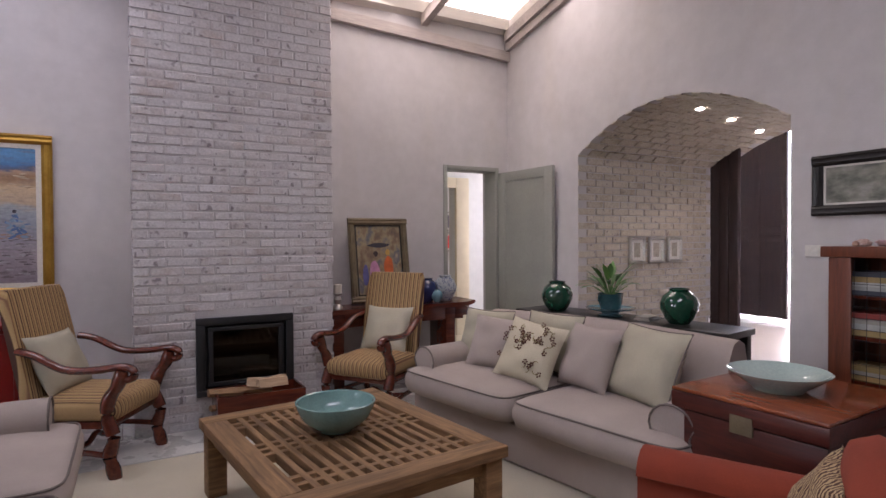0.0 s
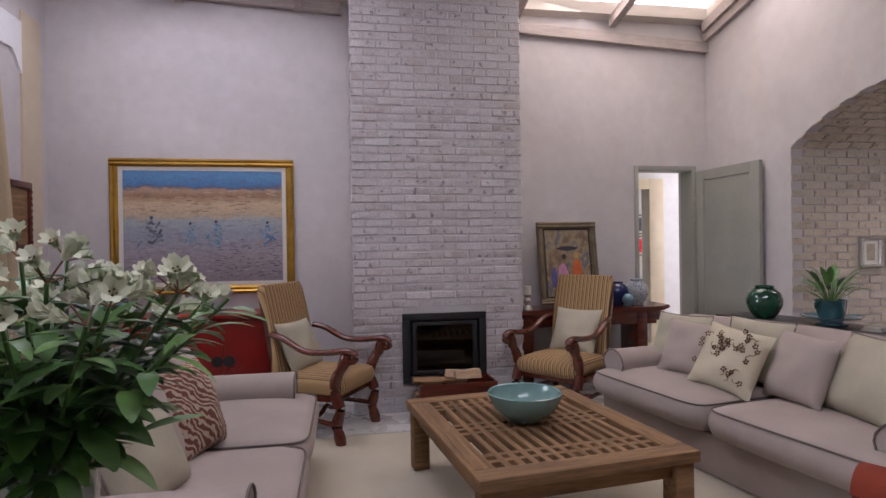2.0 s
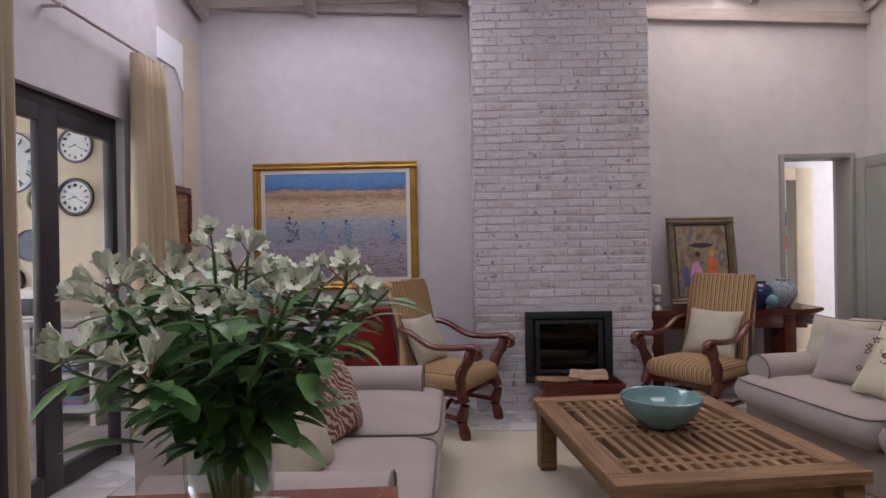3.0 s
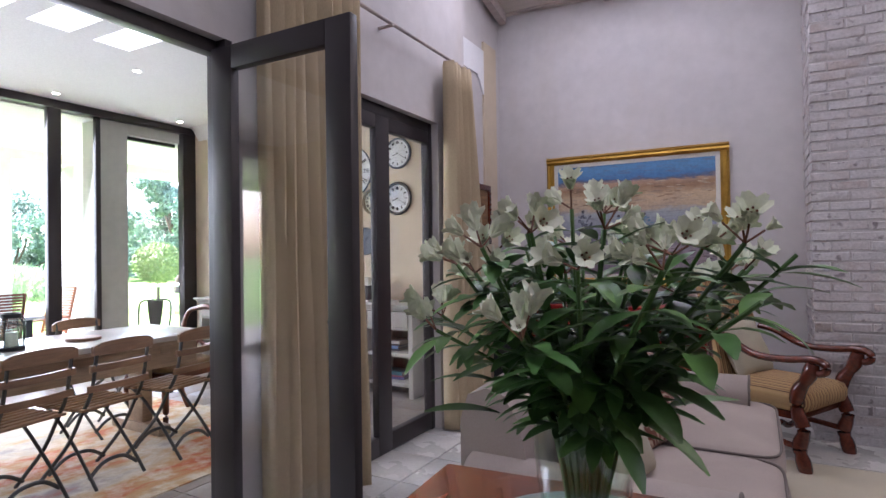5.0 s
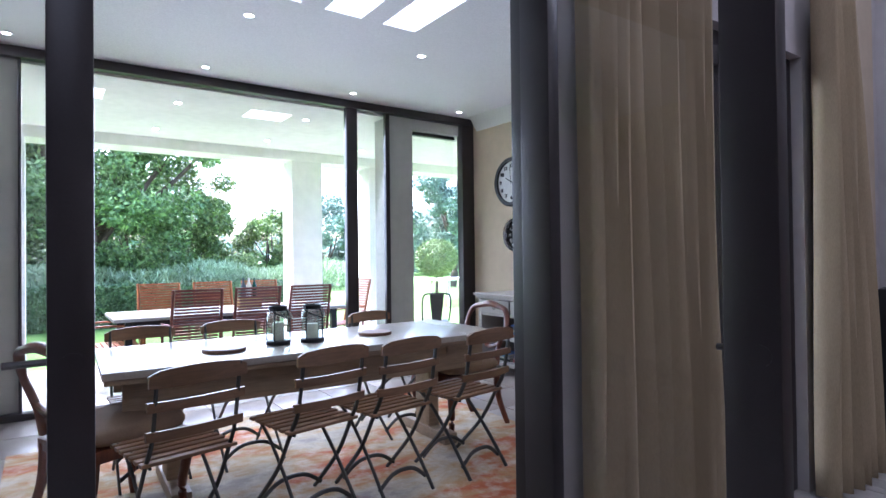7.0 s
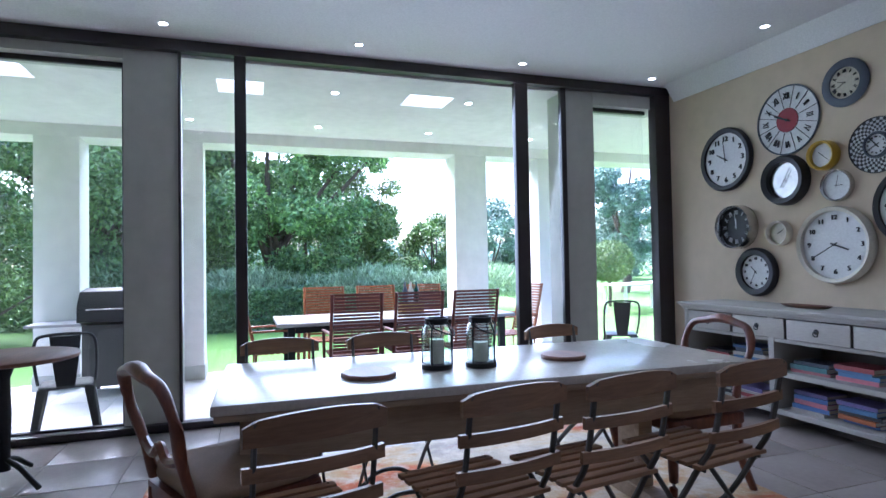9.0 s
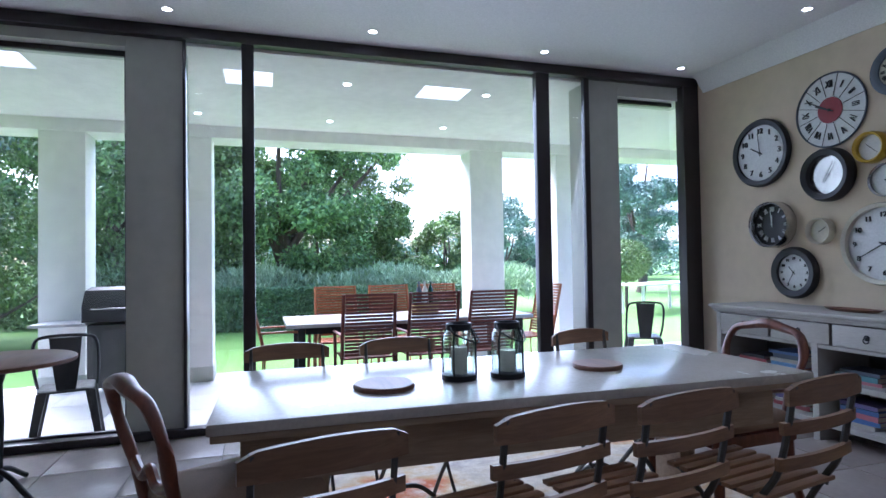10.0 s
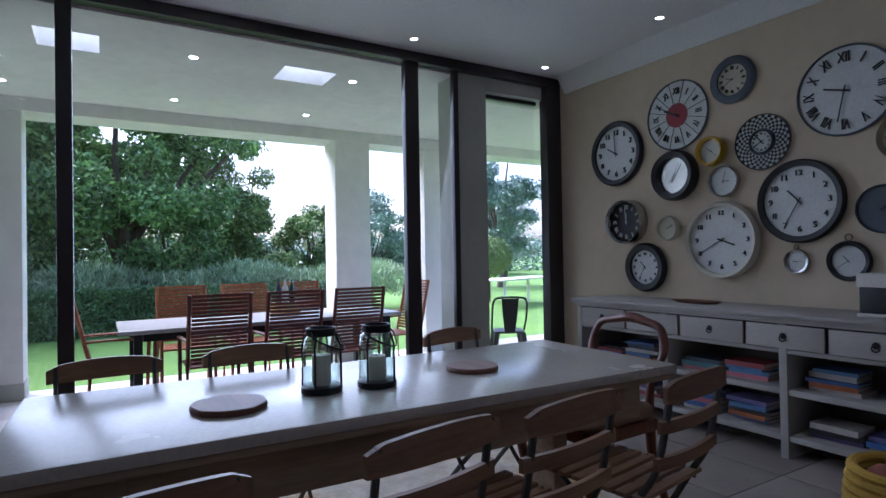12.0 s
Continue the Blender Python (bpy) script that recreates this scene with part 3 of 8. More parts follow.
M_CREAMRUG = surface("cream_wool_rug", (0.60, 0.54, 0.41), (0.50, 0.45, 0.35), 1.0, big=1.6, fine=150, bumps=0.8, dist=0.006)
M_CURTAIN = surface("cream_linen_curtain", (0.50, 0.40, 0.26), (0.41, 0.325, 0.205), 0.95, big=2, fine=220, bumps=0.4, stretch=(1, 1, 0.25))
M_SILVER = surface("silver_leaf", (0.55, 0.53, 0.48), (0.42, 0.40, 0.36), 0.35, 0.8, big=9)
M_WHITE = surface("ivory_wax", (0.75, 0.70, 0.60), None, 0.5)
M_PAPER = surface("mount_card", (0.72, 0.69, 0.62), None, 0.9)
M_LEAF = surface("dark_leaf", (0.085, 0.195, 0.05), (0.05, 0.13, 0.03), 0.38, big=12, fine=90, bumps=0.15)
M_LEAF2 = surface("mid_leaf", (0.13, 0.27, 0.06), (0.08, 0.19, 0.04), 0.4, big=12, fine=90, bumps=0.15)
M_STEM = surface("green_stem", (0.07, 0.15, 0.035), None, 0.5)
M_PETAL = surface("white_petal", (0.74, 0.74, 0.60), (0.62, 0.66, 0.46), 0.6, big=25, fine=140, bumps=0.1)
M_STAMEN = surface("brown_stamen", (0.14, 0.05, 0.02), None, 0.7)
M_VGLASS = glass("vase_glass", (0.92, 0.97, 0.95), 0.0, 0.15)
M_GREYDOOR = surface("grey_green_paint", (0.33, 0.33, 0.285), (0.28, 0.28, 0.245), 0.55, big=3, fine=90, bumps=0.12)
M_SPLIT = wood("pale_split_log", (0.62, 0.45, 0.29), (0.45, 0.30, 0.18), "x", 0.85)
M_LOG = wood("split_log", (0.42, 0.26, 0.13), (0.22, 0.12, 0.06), "x", 0.85)


def stripes(name):
    m, nt, b = nodes(name)
    tc = nt.nodes.new("ShaderNodeTexCoord")
    sp = nt.nodes.new("ShaderNodeSeparateXYZ")
    nt.links.new(tc.outputs["Object"], sp.inputs[0])
    mu = nt.nodes.new("ShaderNodeMath")
    mu.operation, mu.inputs[1].default_value = "MULTIPLY", 1 / 0.036
    nt.links.new(sp.outputs[0], mu.inputs[0])
    fr = nt.nodes.new("ShaderNodeMath")
    fr.operation = "FRACT"
    nt.links.new(mu.outputs[0], fr.inputs[0])
    sand, gold, dark = (0.36, 0.225, 0.10), (0.46, 0.31, 0.14), (0.075, 0.032, 0.02)
    col = ramp(nt, fr.outputs[0], [(0.0, sand), (0.18, gold), (0.32, sand), (0.36, dark), (0.52, dark), (0.56, gold), (0.72, sand), (0.78, (0.2, 0.1, 0.05)), (0.86, (0.2, 0.1, 0.05)), (0.9, sand)])
    n = noise_tex(nt, tc.outputs["Object"], 220, 3)
    col = mix(nt, col, ramp(nt, n, [(0.3, (0.8, 0.8, 0.8)), (0.7, (1.08, 1.08, 1.08))]), 0.8, "MULTIPLY")
    nt.links.new(col, b.inputs["Base Color"])
    b.inputs["Roughness"].default_value = 0.9
    bump(nt, b, n, 0.4, 0.0015)
    return m


M_STRIPE = stripes("striped_upholstery")


def patterned(name, ground, marks, scale, thick, mode="ikat"):
    """Cloth with a woven or stitched pattern."""
    m, nt, b = nodes(name)
    v = coords(nt)
    if mode == "ikat":
        w = nt.nodes.new("ShaderNodeTexWave")
        w.wave_type, w.bands_direction = "BANDS", "DIAGONAL"
        w.inputs["Scale"].default_value, w.inputs["Distortion"].default_value, w.inputs["Detail"].default_value = scale, 9, 3
        nt.links.new(v, w.inputs["Vector"])
        f = w.outputs["Fac"]
    else:
        vo = nt.nodes.new("ShaderNodeTexVoronoi")
        vo.feature = "F1"
        vo.inputs["Scale"].default_value = scale
        nv = nt.nodes.new("ShaderNodeVectorMath")
        nt.links.new(v, nv.inputs[0])
        nt.links.new(noise_tex(nt, v, 14, 2), nv.inputs[1])
        nt.links.new(nv.outputs[0], vo.inputs["Vector"])
        f = vo.outputs["Distance"]
    col = ramp(nt, f, [(0.0, marks), (thick, marks), (thick + 0.06, ground), (1.0, ground)])
    n = noise_tex(nt, v, 240, 3)
    col = mix(nt, col, ramp(nt, n, [(0.3, (0.82, 0.82, 0.82)), (0.7, (1.06, 1.06, 1.06))]), 0.8, "MULTIPLY")
    nt.links.new(col, b.inputs["Base Color"])
    b.inputs["Roughness"].default_value = 0.95
    bump(nt, b, n, 0.4, 0.0015)
    return m


M_IKAT = patterned("rust_ikat_cloth", (0.42, 0.33, 0.25), (0.15, 0.05, 0.032), 16, 0.55)
M_LEOPARD = patterned("brown_gold_pattern", (0.45, 0.32, 0.17), (0.08, 0.035, 0.02), 26, 0.45)
M_EMBROID = surface("cream_crewel_ground", (0.58, 0.52, 0.38), (0.52, 0.46, 0.34), 0.95, big=4, fine=220, bumps=0.4)


# ---- sitting room ----
def sofa(m, label, length=2.15, depth=0.98):
    """A two-seat roll-arm sofa that faces local -y."""
    t = thing("sofa", m, label, "sofa", "sofas")
    L, D = length / 2, depth / 2
    c = BM()
    box(c, -L + 0.02, -D + 0.09, 0.02, L - 0.02, D - 0.02, 0.27, 0.025)
    part("base", c, M_LINEN, t)
    c = BM()
    loops = []
    for k in range(15):
        x = -L + 0.10 + (2 * L - 0.20) * k / 14
        z1 = 0.83 + 0.03 * math.sin(math.pi * k / 14)
        loops.append([(x, D - 0.30, 0.25), (x, D - 0.25, 0.60), (x, D - 0.22, z1 - 0.10), (x, D - 0.17, z1 - 0.02), (x, D - 0.10, z1), (x, D - 0.03, z1 - 0.03), (x, D, z1 - 0.12), (x, D, 0.25)])
    rings(c, loops)
    part("backrest", c, M_LINEN, t, "", None, 60)
    for s in (-1, 1):
        c = BM()
        prof = [(0.0, 0.02), (0.0, 0.46)] + [(0.095 - 0.115 * math.cos(a), 0.50 + 0.105 * math.sin(a)) for a in [math.pi * k / 9 for k in range(10)]] + [(0.20, 0.46), (0.20, 0.02)]
        rings(c, [[(s * (L - 0.005 - p), y, z) for p, z in prof] for y in (-D + 0.13, -D + 0.16, D - 0.05)])
        part("arm", c, M_LINEN, t, "", None, 50)
        c = BM()
        tube(c, [(s * (L - 0.005 - p), -D + 0.127, z) for p, z in prof], 0.006, 6)
        part("piping", c, M_PIPING, t, "dark contrast piping")
    for s in (-1, 1):
        c = BM()
        x0, x1 = (-L - 0.02, -0.004) if s < 0 else (0.004, L + 0.02)
        slab_cushion(c, x0, -D - 0.02, 0.27, x1, D - 0.27, 0.455, 0.06, 0.03, seed=s + 5)
        cu = part("seat_cushion", c, M_LINEN, t, "", None, 60)
        c = BM()
        pts = []
        for i in range(48):
            a = 2 * math.pi * i / 48
            ca, sa = math.cos(a), math.sin(a)
            hx, hy = (x1 - x0) / 2 - 0.016, (D - 0.27 + D + 0.02) / 2 - 0.016
            pts.append(((x0 + x1) / 2 + math.copysign(abs(ca) ** 0.22, ca) * hx, (-D - 0.02 + D - 0.27) / 2 + math.copysign(abs(sa) ** 0.22, sa) * hy, 0.437))
        tube(c, pts, 0.0055, 6, True)
        part("piping", c, M_PIPING, cu, "dark contrast piping")
    return t


def throw_cushion(base, w, h, d, lean, turn, mat, label, seed, x, y, z, piping=True, roll=0):
    """A cushion leaning on a sofa; place and turn are in the sofa's own frame."""
    m = base @ pose(x, y, z, 0, 0, turn) @ pose(0, 0, 0, -lean, roll, 0) @ Matrix.Translation((0, 0, h / 2))
    t = thing("cushion", m, label, "cushion", "scatter cushions")
    c = BM()
    pillow(c, w, h, d, None, 14, 0.5, seed)
    part("cover", c, mat, t, "", None, 70)
    if piping:
        c = BM()
        n, pts = 12, []
        edge = [(2 * i / n - 1, -1) for i in range(n)] + [(1, 2 * i / n - 1) for i in range(n)] + [(1 - 2 * i / n, 1) for i in range(n)] + [(-1, 1 - 2 * i / n) for i in range(n)]
        for u, v in edge:
            pts.append((u * w / 2 * (1 - 0.07 * (1 - v * v) * abs(u) ** 3), 0, v * h / 2 * (1 - 0.07 * (1 - u * u) * abs(v) ** 3)))
        tube(c, pts, 0.005, 6, True)
        part("piping", c, M_PIPING if mat is not M_EMBROID else M_SAGE, t, "corded edge")
    return t


SR = pose(2.50, 2.87, 0, 0, 0, -79.5)
sofa(SR, "taupe linen roll-arm sofa with dark piping beside the low table", 2.15)
throw_cushion(SR, 0.46, 0.42, 0.16, 20, 10, M_SAGE, "plain sage cushion with dark piping", 1, -0.80, 0.05, 0.46)
throw_cushion(SR, 0.44, 0.40, 0.15, 24, 16, M_LINEN, "plain taupe linen cushion", 2, -0.58, -0.06, 0.46, False, 3)
throw_cushion(SR, 0.52, 0.42, 0.13, 16, -4, M_SAGE, "plain sage cushion lying against the back", 3, -0.22, 0.13, 0.48)
CUS = throw_cushion(SR, 0.45, 0.43, 0.16, 28, 6, M_EMBROID, "cream cushion embroidered with brown flowers and vines", 4, -0.20, -0.17, 0.46, False, 7)
throw_cushion(SR, 0.44, 0.42, 0.16, 22, -12, M_LINEN, "plain taupe linen cushion", 5, 0.18, -0.02, 0.46, False)
throw_cushion(SR, 0.52, 0.46, 0.17, 24, -18, M_SAGE, "large sage cushion with dark piping", 6, 0.56, -0.02, 0.46)
# stitched vines and flowers on the embroidered cushion
rnd = random.Random(5)
M_THREAD, M_THREAD2 = surface("brown_thread", (0.10, 0.03, 0.018), None, 0.8), surface("olive_thread", (0.20, 0.15, 0.05), None, 0.8)


def on_cushion(u, v, w=0.45, h=0.43, d=0.16):
    e = (1 - abs(u) ** 2.6) * (1 - abs(v) ** 2.6)
    return (u * w / 2, -(d / 2 * e ** 0.5 + 0.012), v * h / 2)


for k in range(26):
    u, v = rnd.uniform(-0.78, 0.78), rnd.uniform(-0.78, 0.78)
    c = BM()
    a = rnd.uniform(0, 6.3)
    pts = [on_cushion(u + 0.05 * i * math.cos(a + 0.35 * i), v + 0.05 * i * math.sin(a + 0.35 * i)) for i in range(5)]
    pts = [p for p in pts if abs(p[0]) < 0.20 and abs(p[2]) < 0.19]
    if len(pts) > 2:
        tube(c, pts, 0.0025, 5)
        part("stitched_vine", c, M_THREAD2, CUS)
        c = BM()
        x, y, z = pts[-1]
        for q in range(5):
            b5 = 2 * math.pi * q / 5 + a
            r = rnd.uniform(0.010, 0.016)
            bmesh.ops.create_uvsphere(c, u_segments=6, v_segments=4, radius=1, matrix=Matrix.Translation((x + r * math.cos(b5), y, z + r * math.sin(b5))) @ Matrix.Diagonal((0.0065, 0.004, 0.0065, 1)))
        part("stitched_flower", c, M_THREAD, CUS)

SL = pose(-0.70, 2.64, 0, 0, 0, 90)
sofa(SL, "taupe linen roll-arm sofa with dark piping behind the flowers", 1.96, 1.02)
throw_cushion(SL, 0.46, 0.44, 0.16, 22, 4, M_LINEN, "plain taupe linen cushion", 11, 0.42, 0.06, 0.46, False)
throw_cushion(SL, 0.46, 0.44, 0.15, 26, -12, M_SAGE, "pale sage cushion with piped edge", 12, -0.62, -0.04, 0.46)
throw_cushion(SL, 0.46, 0.42, 0.15, 24, -10, M_LINEN, "plain taupe linen cushion", 13, -0.36, 0.02, 0.46, False)
throw_cushion(SL, 0.44, 0.44, 0.16, 22, -16, M_IKAT, "rust and cream ikat cushion", 14, -0.08, -0.06, 0.45, False)


# low table with a lattice top
def low_table():
    t = thing("coffee_table", pose(0.99, 2.78, 0, 0, 0, 6.8), "low weathered teak table with an open lattice top", "table")
    W, D, H = 0.545, 0.665, 0.43
    for q, mt in (((-W, -D, W, -D + 0.12), M_TEAK), ((-W, D - 0.12, W, D), M_TEAK), ((-W, -D + 0.121, -W + 0.12, D - 0.121), M_TEAKY), ((W - 0.12, -D + 0.121, W, D - 0.121), M_TEAKY)):
        c = BM()
        box(c, q[0], q[1], H - 0.055, q[2], q[3], H, 0.008)
        part("border_board", c, mt, t)
    ix, iy = W - 0.12, D - 0.12
    for k in range(1, 13):
        x = -ix + 2 * ix * k / 13
        c = BM()
        box(c, x - 0.016, -iy, H - 0.05, x + 0.016, iy, H - 0.004, 0.004)
        part("lattice_bar", c, M_TEAKY, t)
    for y in (-0.46, -0.385, -0.07, 0.0, 0.07, 0.385, 0.46):
        c = BM()
        box(c, -ix, y - 0.016, H - 0.048, ix, y + 0.016, H - 0.006, 0.003)
        part("cross_bar", c, M_TEAK, t)
    for sx in (-1, 1):
        for sy in (-1, 1):
            c = BM()
            box(c, sx * (W - 0.07) - 0.05, sy * (D - 0.07) - 0.05, 0.013, sx * (W - 0.07) + 0.05, sy * (D - 0.07) + 0.05, H - 0.056, 0.008)
            part("leg", c, M_TEAK, t)
    for q in ((-W + 0.121, -D + 0.05, W - 0.121, -D + 0.08), (-W + 0.121, D - 0.08, W - 0.121, D - 0.05), (-W + 0.05, -D + 0.121, -W + 0.08, D - 0.121), (W - 0.08, -D + 0.121, W - 0.05, D - 0.121)):
        c = BM()
        box(c, q[0], q[1], H - 0.13, q[2], q[3], H - 0.057, 0.003)
        part("apron", c, M_TEAK, t)


low_table()
b = BM()
lathe(b, [(0.07, 0), (0.08, 0.004), (0.085, 0.014), (0.12, 0.03), (0.168, 0.075), (0.19, 0.125), (0.196, 0.15), (0.191, 0.153), (0.184, 0.148), (0.178, 0.12), (0.155, 0.075), (0.10, 0.035), (0.0, 0.026)], 40)
solo("bowl", b, M_CELADON, "large celadon-green glazed bowl on the lattice table", "bowl", m=pose(0.965, 2.80, 0.43) @ Matrix.Scale(1.04, 4))


# striped armchairs
def armchair(m, label):
    t = thing("armchair", m, label, "armchair", "striped armchairs")
    c = BM()
    slab_cushion(c, -0.29, -0.335, 0.34, 0.29, 0.22, 0.47, 0.04, 0.03)
    part("seat", c, M_STRIPE, t, "striped sprung seat", None, 60)
    c = BM()
    loops = []
    for k in range(13):
        s = k / 12
        z = 0.42 + 0.70 * s
        y = 0.20 + 0.13 * s + 0.02 * s * s
        w = 0.265 + 0.01 * math.sin(math.pi * s)
        if s > 0.96:
            w -= 0.02
        loops.append([(-w, y + 0.035, z), (-w + 0.01, y - 0.02, z), (-w * 0.5, y - 0.04, z), (w * 0.5, y - 0.04, z), (w - 0.01, y - 0.02, z), (w, y + 0.035, z), (w - 0.02, y + 0.05, z), (-w + 0.02, y + 0.05, z)])
    rings(c, loops)
    part("backrest", c, M_STRIPE, t, "tall striped upholstered back", None, 60)
    for s in (-1, 1):
        c = BM()
        tube(c, spline([(s * 0.285, 0.24, 0.765), (s * 0.30, 0.13, 0.74), (s * 0.305, -0.04, 0.66), (s * 0.30, -0.22, 0.655), (s * 0.295, -0.36, 0.672), (s * 0.295, -0.43, 0.655), (s * 0.295, -0.435, 0.61), (s * 0.295, -0.40, 0.595)], 5), 0.03, 10, False, 0.75)
        part("arm", c, M_MAHOG, t, "scrolled mahogany arm")
        c = BM()
        pts = spline([(s * 0.295, -0.37, 0.65), (s * 0.295, -0.345, 0.57), (s * 0.29, -0.285, 0.47), (s * 0.285, -0.275, 0.36), (s * 0.285, -0.31, 0.25), (s * 0.285, -0.285, 0.15), (s * 0.285, -0.30, 0.08), (s * 0.285, -0.32, 0.0)], 5)
        tube(c, pts, [0.033 + 0.009 * abs(math.sin(i * 0.45)) for i in range(len(pts))], 10)
        part("front_leg", c, M_MAHOG, t, "turned mahogany front leg")
        c = BM()
        tube(c, spline([(s * 0.26, 0.22, 0.44), (s * 0.26, 0.24, 0.2), (s * 0.26, 0.32, 0.0)], 5), 0.026, 8)
        part("back_leg", c, M_MAHOG, t, "mahogany back leg")
        c = BM()
        tube(c, spline([(s * 0.30, -0.29, 0.15), (s * 0.28, -0.05, 0.17), (s * 0.26, 0.25, 0.16)], 4), 0.018, 8)
        part("side_stretcher", c, M_MAHOG, t)
    c = BM()
    tube(c, spline([(-0.28, -0.04, 0.17), (-0.1, -0.04, 0.15), (0.0, -0.04, 0.19), (0.1, -0.04, 0.15), (0.28, -0.04, 0.17)], 5), 0.018, 8)
    part("cross_stretcher", c, M_MAHOG, t)
    c = BM()
    box(c, -0.285, -0.29, 0.30, 0.285, 0.21, 0.345, 0.01)
    part("seat_rail", c, M_MAHOG, t)
    return t


CL = pose(-0.185, 4.235, 0, 0, 0, 62)
armchair(CL, "tall striped armchair with scrolled mahogany arms beside the chimney")
throw_cushion(CL, 0.44, 0.40, 0.13, 24, 0, M_SAGE, "pale sage cushion on the striped armchair", 21, -0.02, 0.09, 0.47, False)
CR_ = pose(1.82, 4.34, 0, 0, 0, -53)
armchair(CR_, "tall striped armchair with scrolled mahogany arms before the altar table")
throw_cushion(CR_, 0.44, 0.40, 0.13, 24, 0, M_SAGE, "pale sage cushion on the striped armchair", 22, 0.0, 0.09, 0.47, False)


# rust armchair with a high rolled back
t = thing("armchair", pose(1.68, 1.03, 0, 0, 0, 206), "rust chenille armchair with a rounded back", "armchair")
c = BM()
slab_cushion(c, -0.30, -0.42, 0.26, 0.30, 0.22, 0.44, 0.05, 0.03)
part("seat", c, M_RUST, t, "", None, 60)
c = BM()
box(c, -0.44, -0.40, 0.05, 0.44, 0.38, 0.27, 0.04)
part("base", c, M_RUST, t)
c = BM()
loops = []
for k in range(17):
    x = -0.46 + 0.92 * k / 16
    z1 = 0.60 + 0.25 * math.sin(math.pi * (k + 1.5) / 19) ** 0.7
    loops.append([(x, 0.20, 0.25), (x, 0.20, z1 - 0.12), (x, 0.24, z1 - 0.03), (x, 0.31, z1), (x, 0.38, z1 - 0.03), (x, 0.42, z1 - 0.12), (x, 0.40, 0.10)])
rings(c, loops)
part("backrest", c, M_RUST, t, "", None, 70)
for s in (-1, 1):
    c = BM()
    pr = [(0.0, 0.08), (0.0, 0.45)] + [(0.08 - 0.1 * math.cos(a), 0.49 + 0.09 * math.sin(a)) for a in [math.pi * k / 8 for k in range(9)]] + [(0.16, 0.48), (0.16, 0.08)]
    rings(c, [[(s * (0.47 - p), y, z) for p, z in pr] for y in (-0.43, -0.40, 0.30)])
    part("arm", c, M_RUST, t, "", None, 50)
for sx in (-1, 1):
    for sy in (-0.36, 0.34):
        c = BM()
        lathe(c, [(0.02, 0), (0.03, 0.02), (0.03, 0.06)], 10, (sx * 0.38, sy, 0))
        part("leg", c, M_MAHOG, t)
throw_cushion(pose(1.68, 1.03, 0, 0, 0, 206), 0.42, 0.36, 0.14, 20, 0, M_LEOPARD, "brown and gold patterned cushion on the rust armchair", 31, 0.02, 0.10, 0.44, False)

# trunk with a shallow dish
t = thing("trunk", pose(2.725, 1.52, 0, 0, 0, 3), "large dark red camphor-wood trunk with a polished lid", "trunk")
c = BM()
box(c, -0.375, -0.335, 0.03, 0.375, 0.335, 0.60, 0.012)
part("body", c, M_TRUNK, t)
c = BM()
box(c, -0.385, -0.345, 0.604, 0.385, 0.345, 0.683, 0.010)
lid = part("lid", c, M_TRUNK, t)
c = BM()
box(c, -0.383, -0.343, 0.6835, 0.383, 0.343, 0.70, 0.006)
part("lid_panel", c, M_REDWOOD, lid, "glossy worn orange-red lid panel")
c = BM()
box(c, -0.385, -0.345, 0.0, 0.385, 0.345, 0.03)
part("plinth", c, M_TRUNK, t)
c = BM()
box(c, -0.389, -0.05, 0.56, -0.376, 0.05, 0.64, 0.002)
part("lock_plate", c, M_OLDGOLD, t, "dull brass lock plate")
b = BM()
lathe(b, [(0.10, 0), (0.105, 0.006), (0.12, 0.02), (0.165, 0.052), (0.192, 0.072), (0.196, 0.078), (0.190, 0.080), (0.16, 0.062), (0.11, 0.03), (0.0, 0.022)], 44)
solo("dish", b, M_PALEGLAZE, "wide pale celadon dish on the trunk", "dish", m=pose(2.70, 1.55, 0.70) @ Matrix.Scale(1.12, 4))

# console behind the sofa and what stands on it
CN = pose(3.27, 3.07, 0, 0, 0, -79.5)
t = thing("console_table", CN, "long dark painted console table behind the sofa", "console table")
c = BM()
box(c, -0.88, -0.2, 0.775, 0.88, 0.2, 0.82, 0.006)
part("tabletop", c, M_BLACKWOOD, t)
for sx in (-0.83, 0.83):
    for sy in (-0.155, 0.155):
        c = BM()
        box(c, sx - 0.03, sy - 0.03, 0, sx + 0.03, sy + 0.03, 0.774, 0.005)
        part("leg", c, M_BLACKWOOD, t)
for sy in (-0.16, 0.16):
    c = BM()
    box(c, -0.80, sy - 0.012, 0.69, 0.80, sy + 0.012, 0.774)
    part("apron", c, M_BLACKWOOD, t)


def jar(m, s, label):
    c = BM()
    lathe(c, [(0.05, 0), (0.056, 0.004), (0.075, 0.03), (0.098, 0.075), (0.102, 0.11), (0.088, 0.15), (0.058, 0.175), (0.050, 0.182), (0.056, 0.192), (0.050, 0.194), (0.042, 0.18), (0.06, 0.15), (0.06, 0.02), (0.0, 0.015)], 32)
    return solo("jar", c, M_GREENGLAZE, label, "jar", "green jars", m=m @ Matrix.Scale(s, 4))


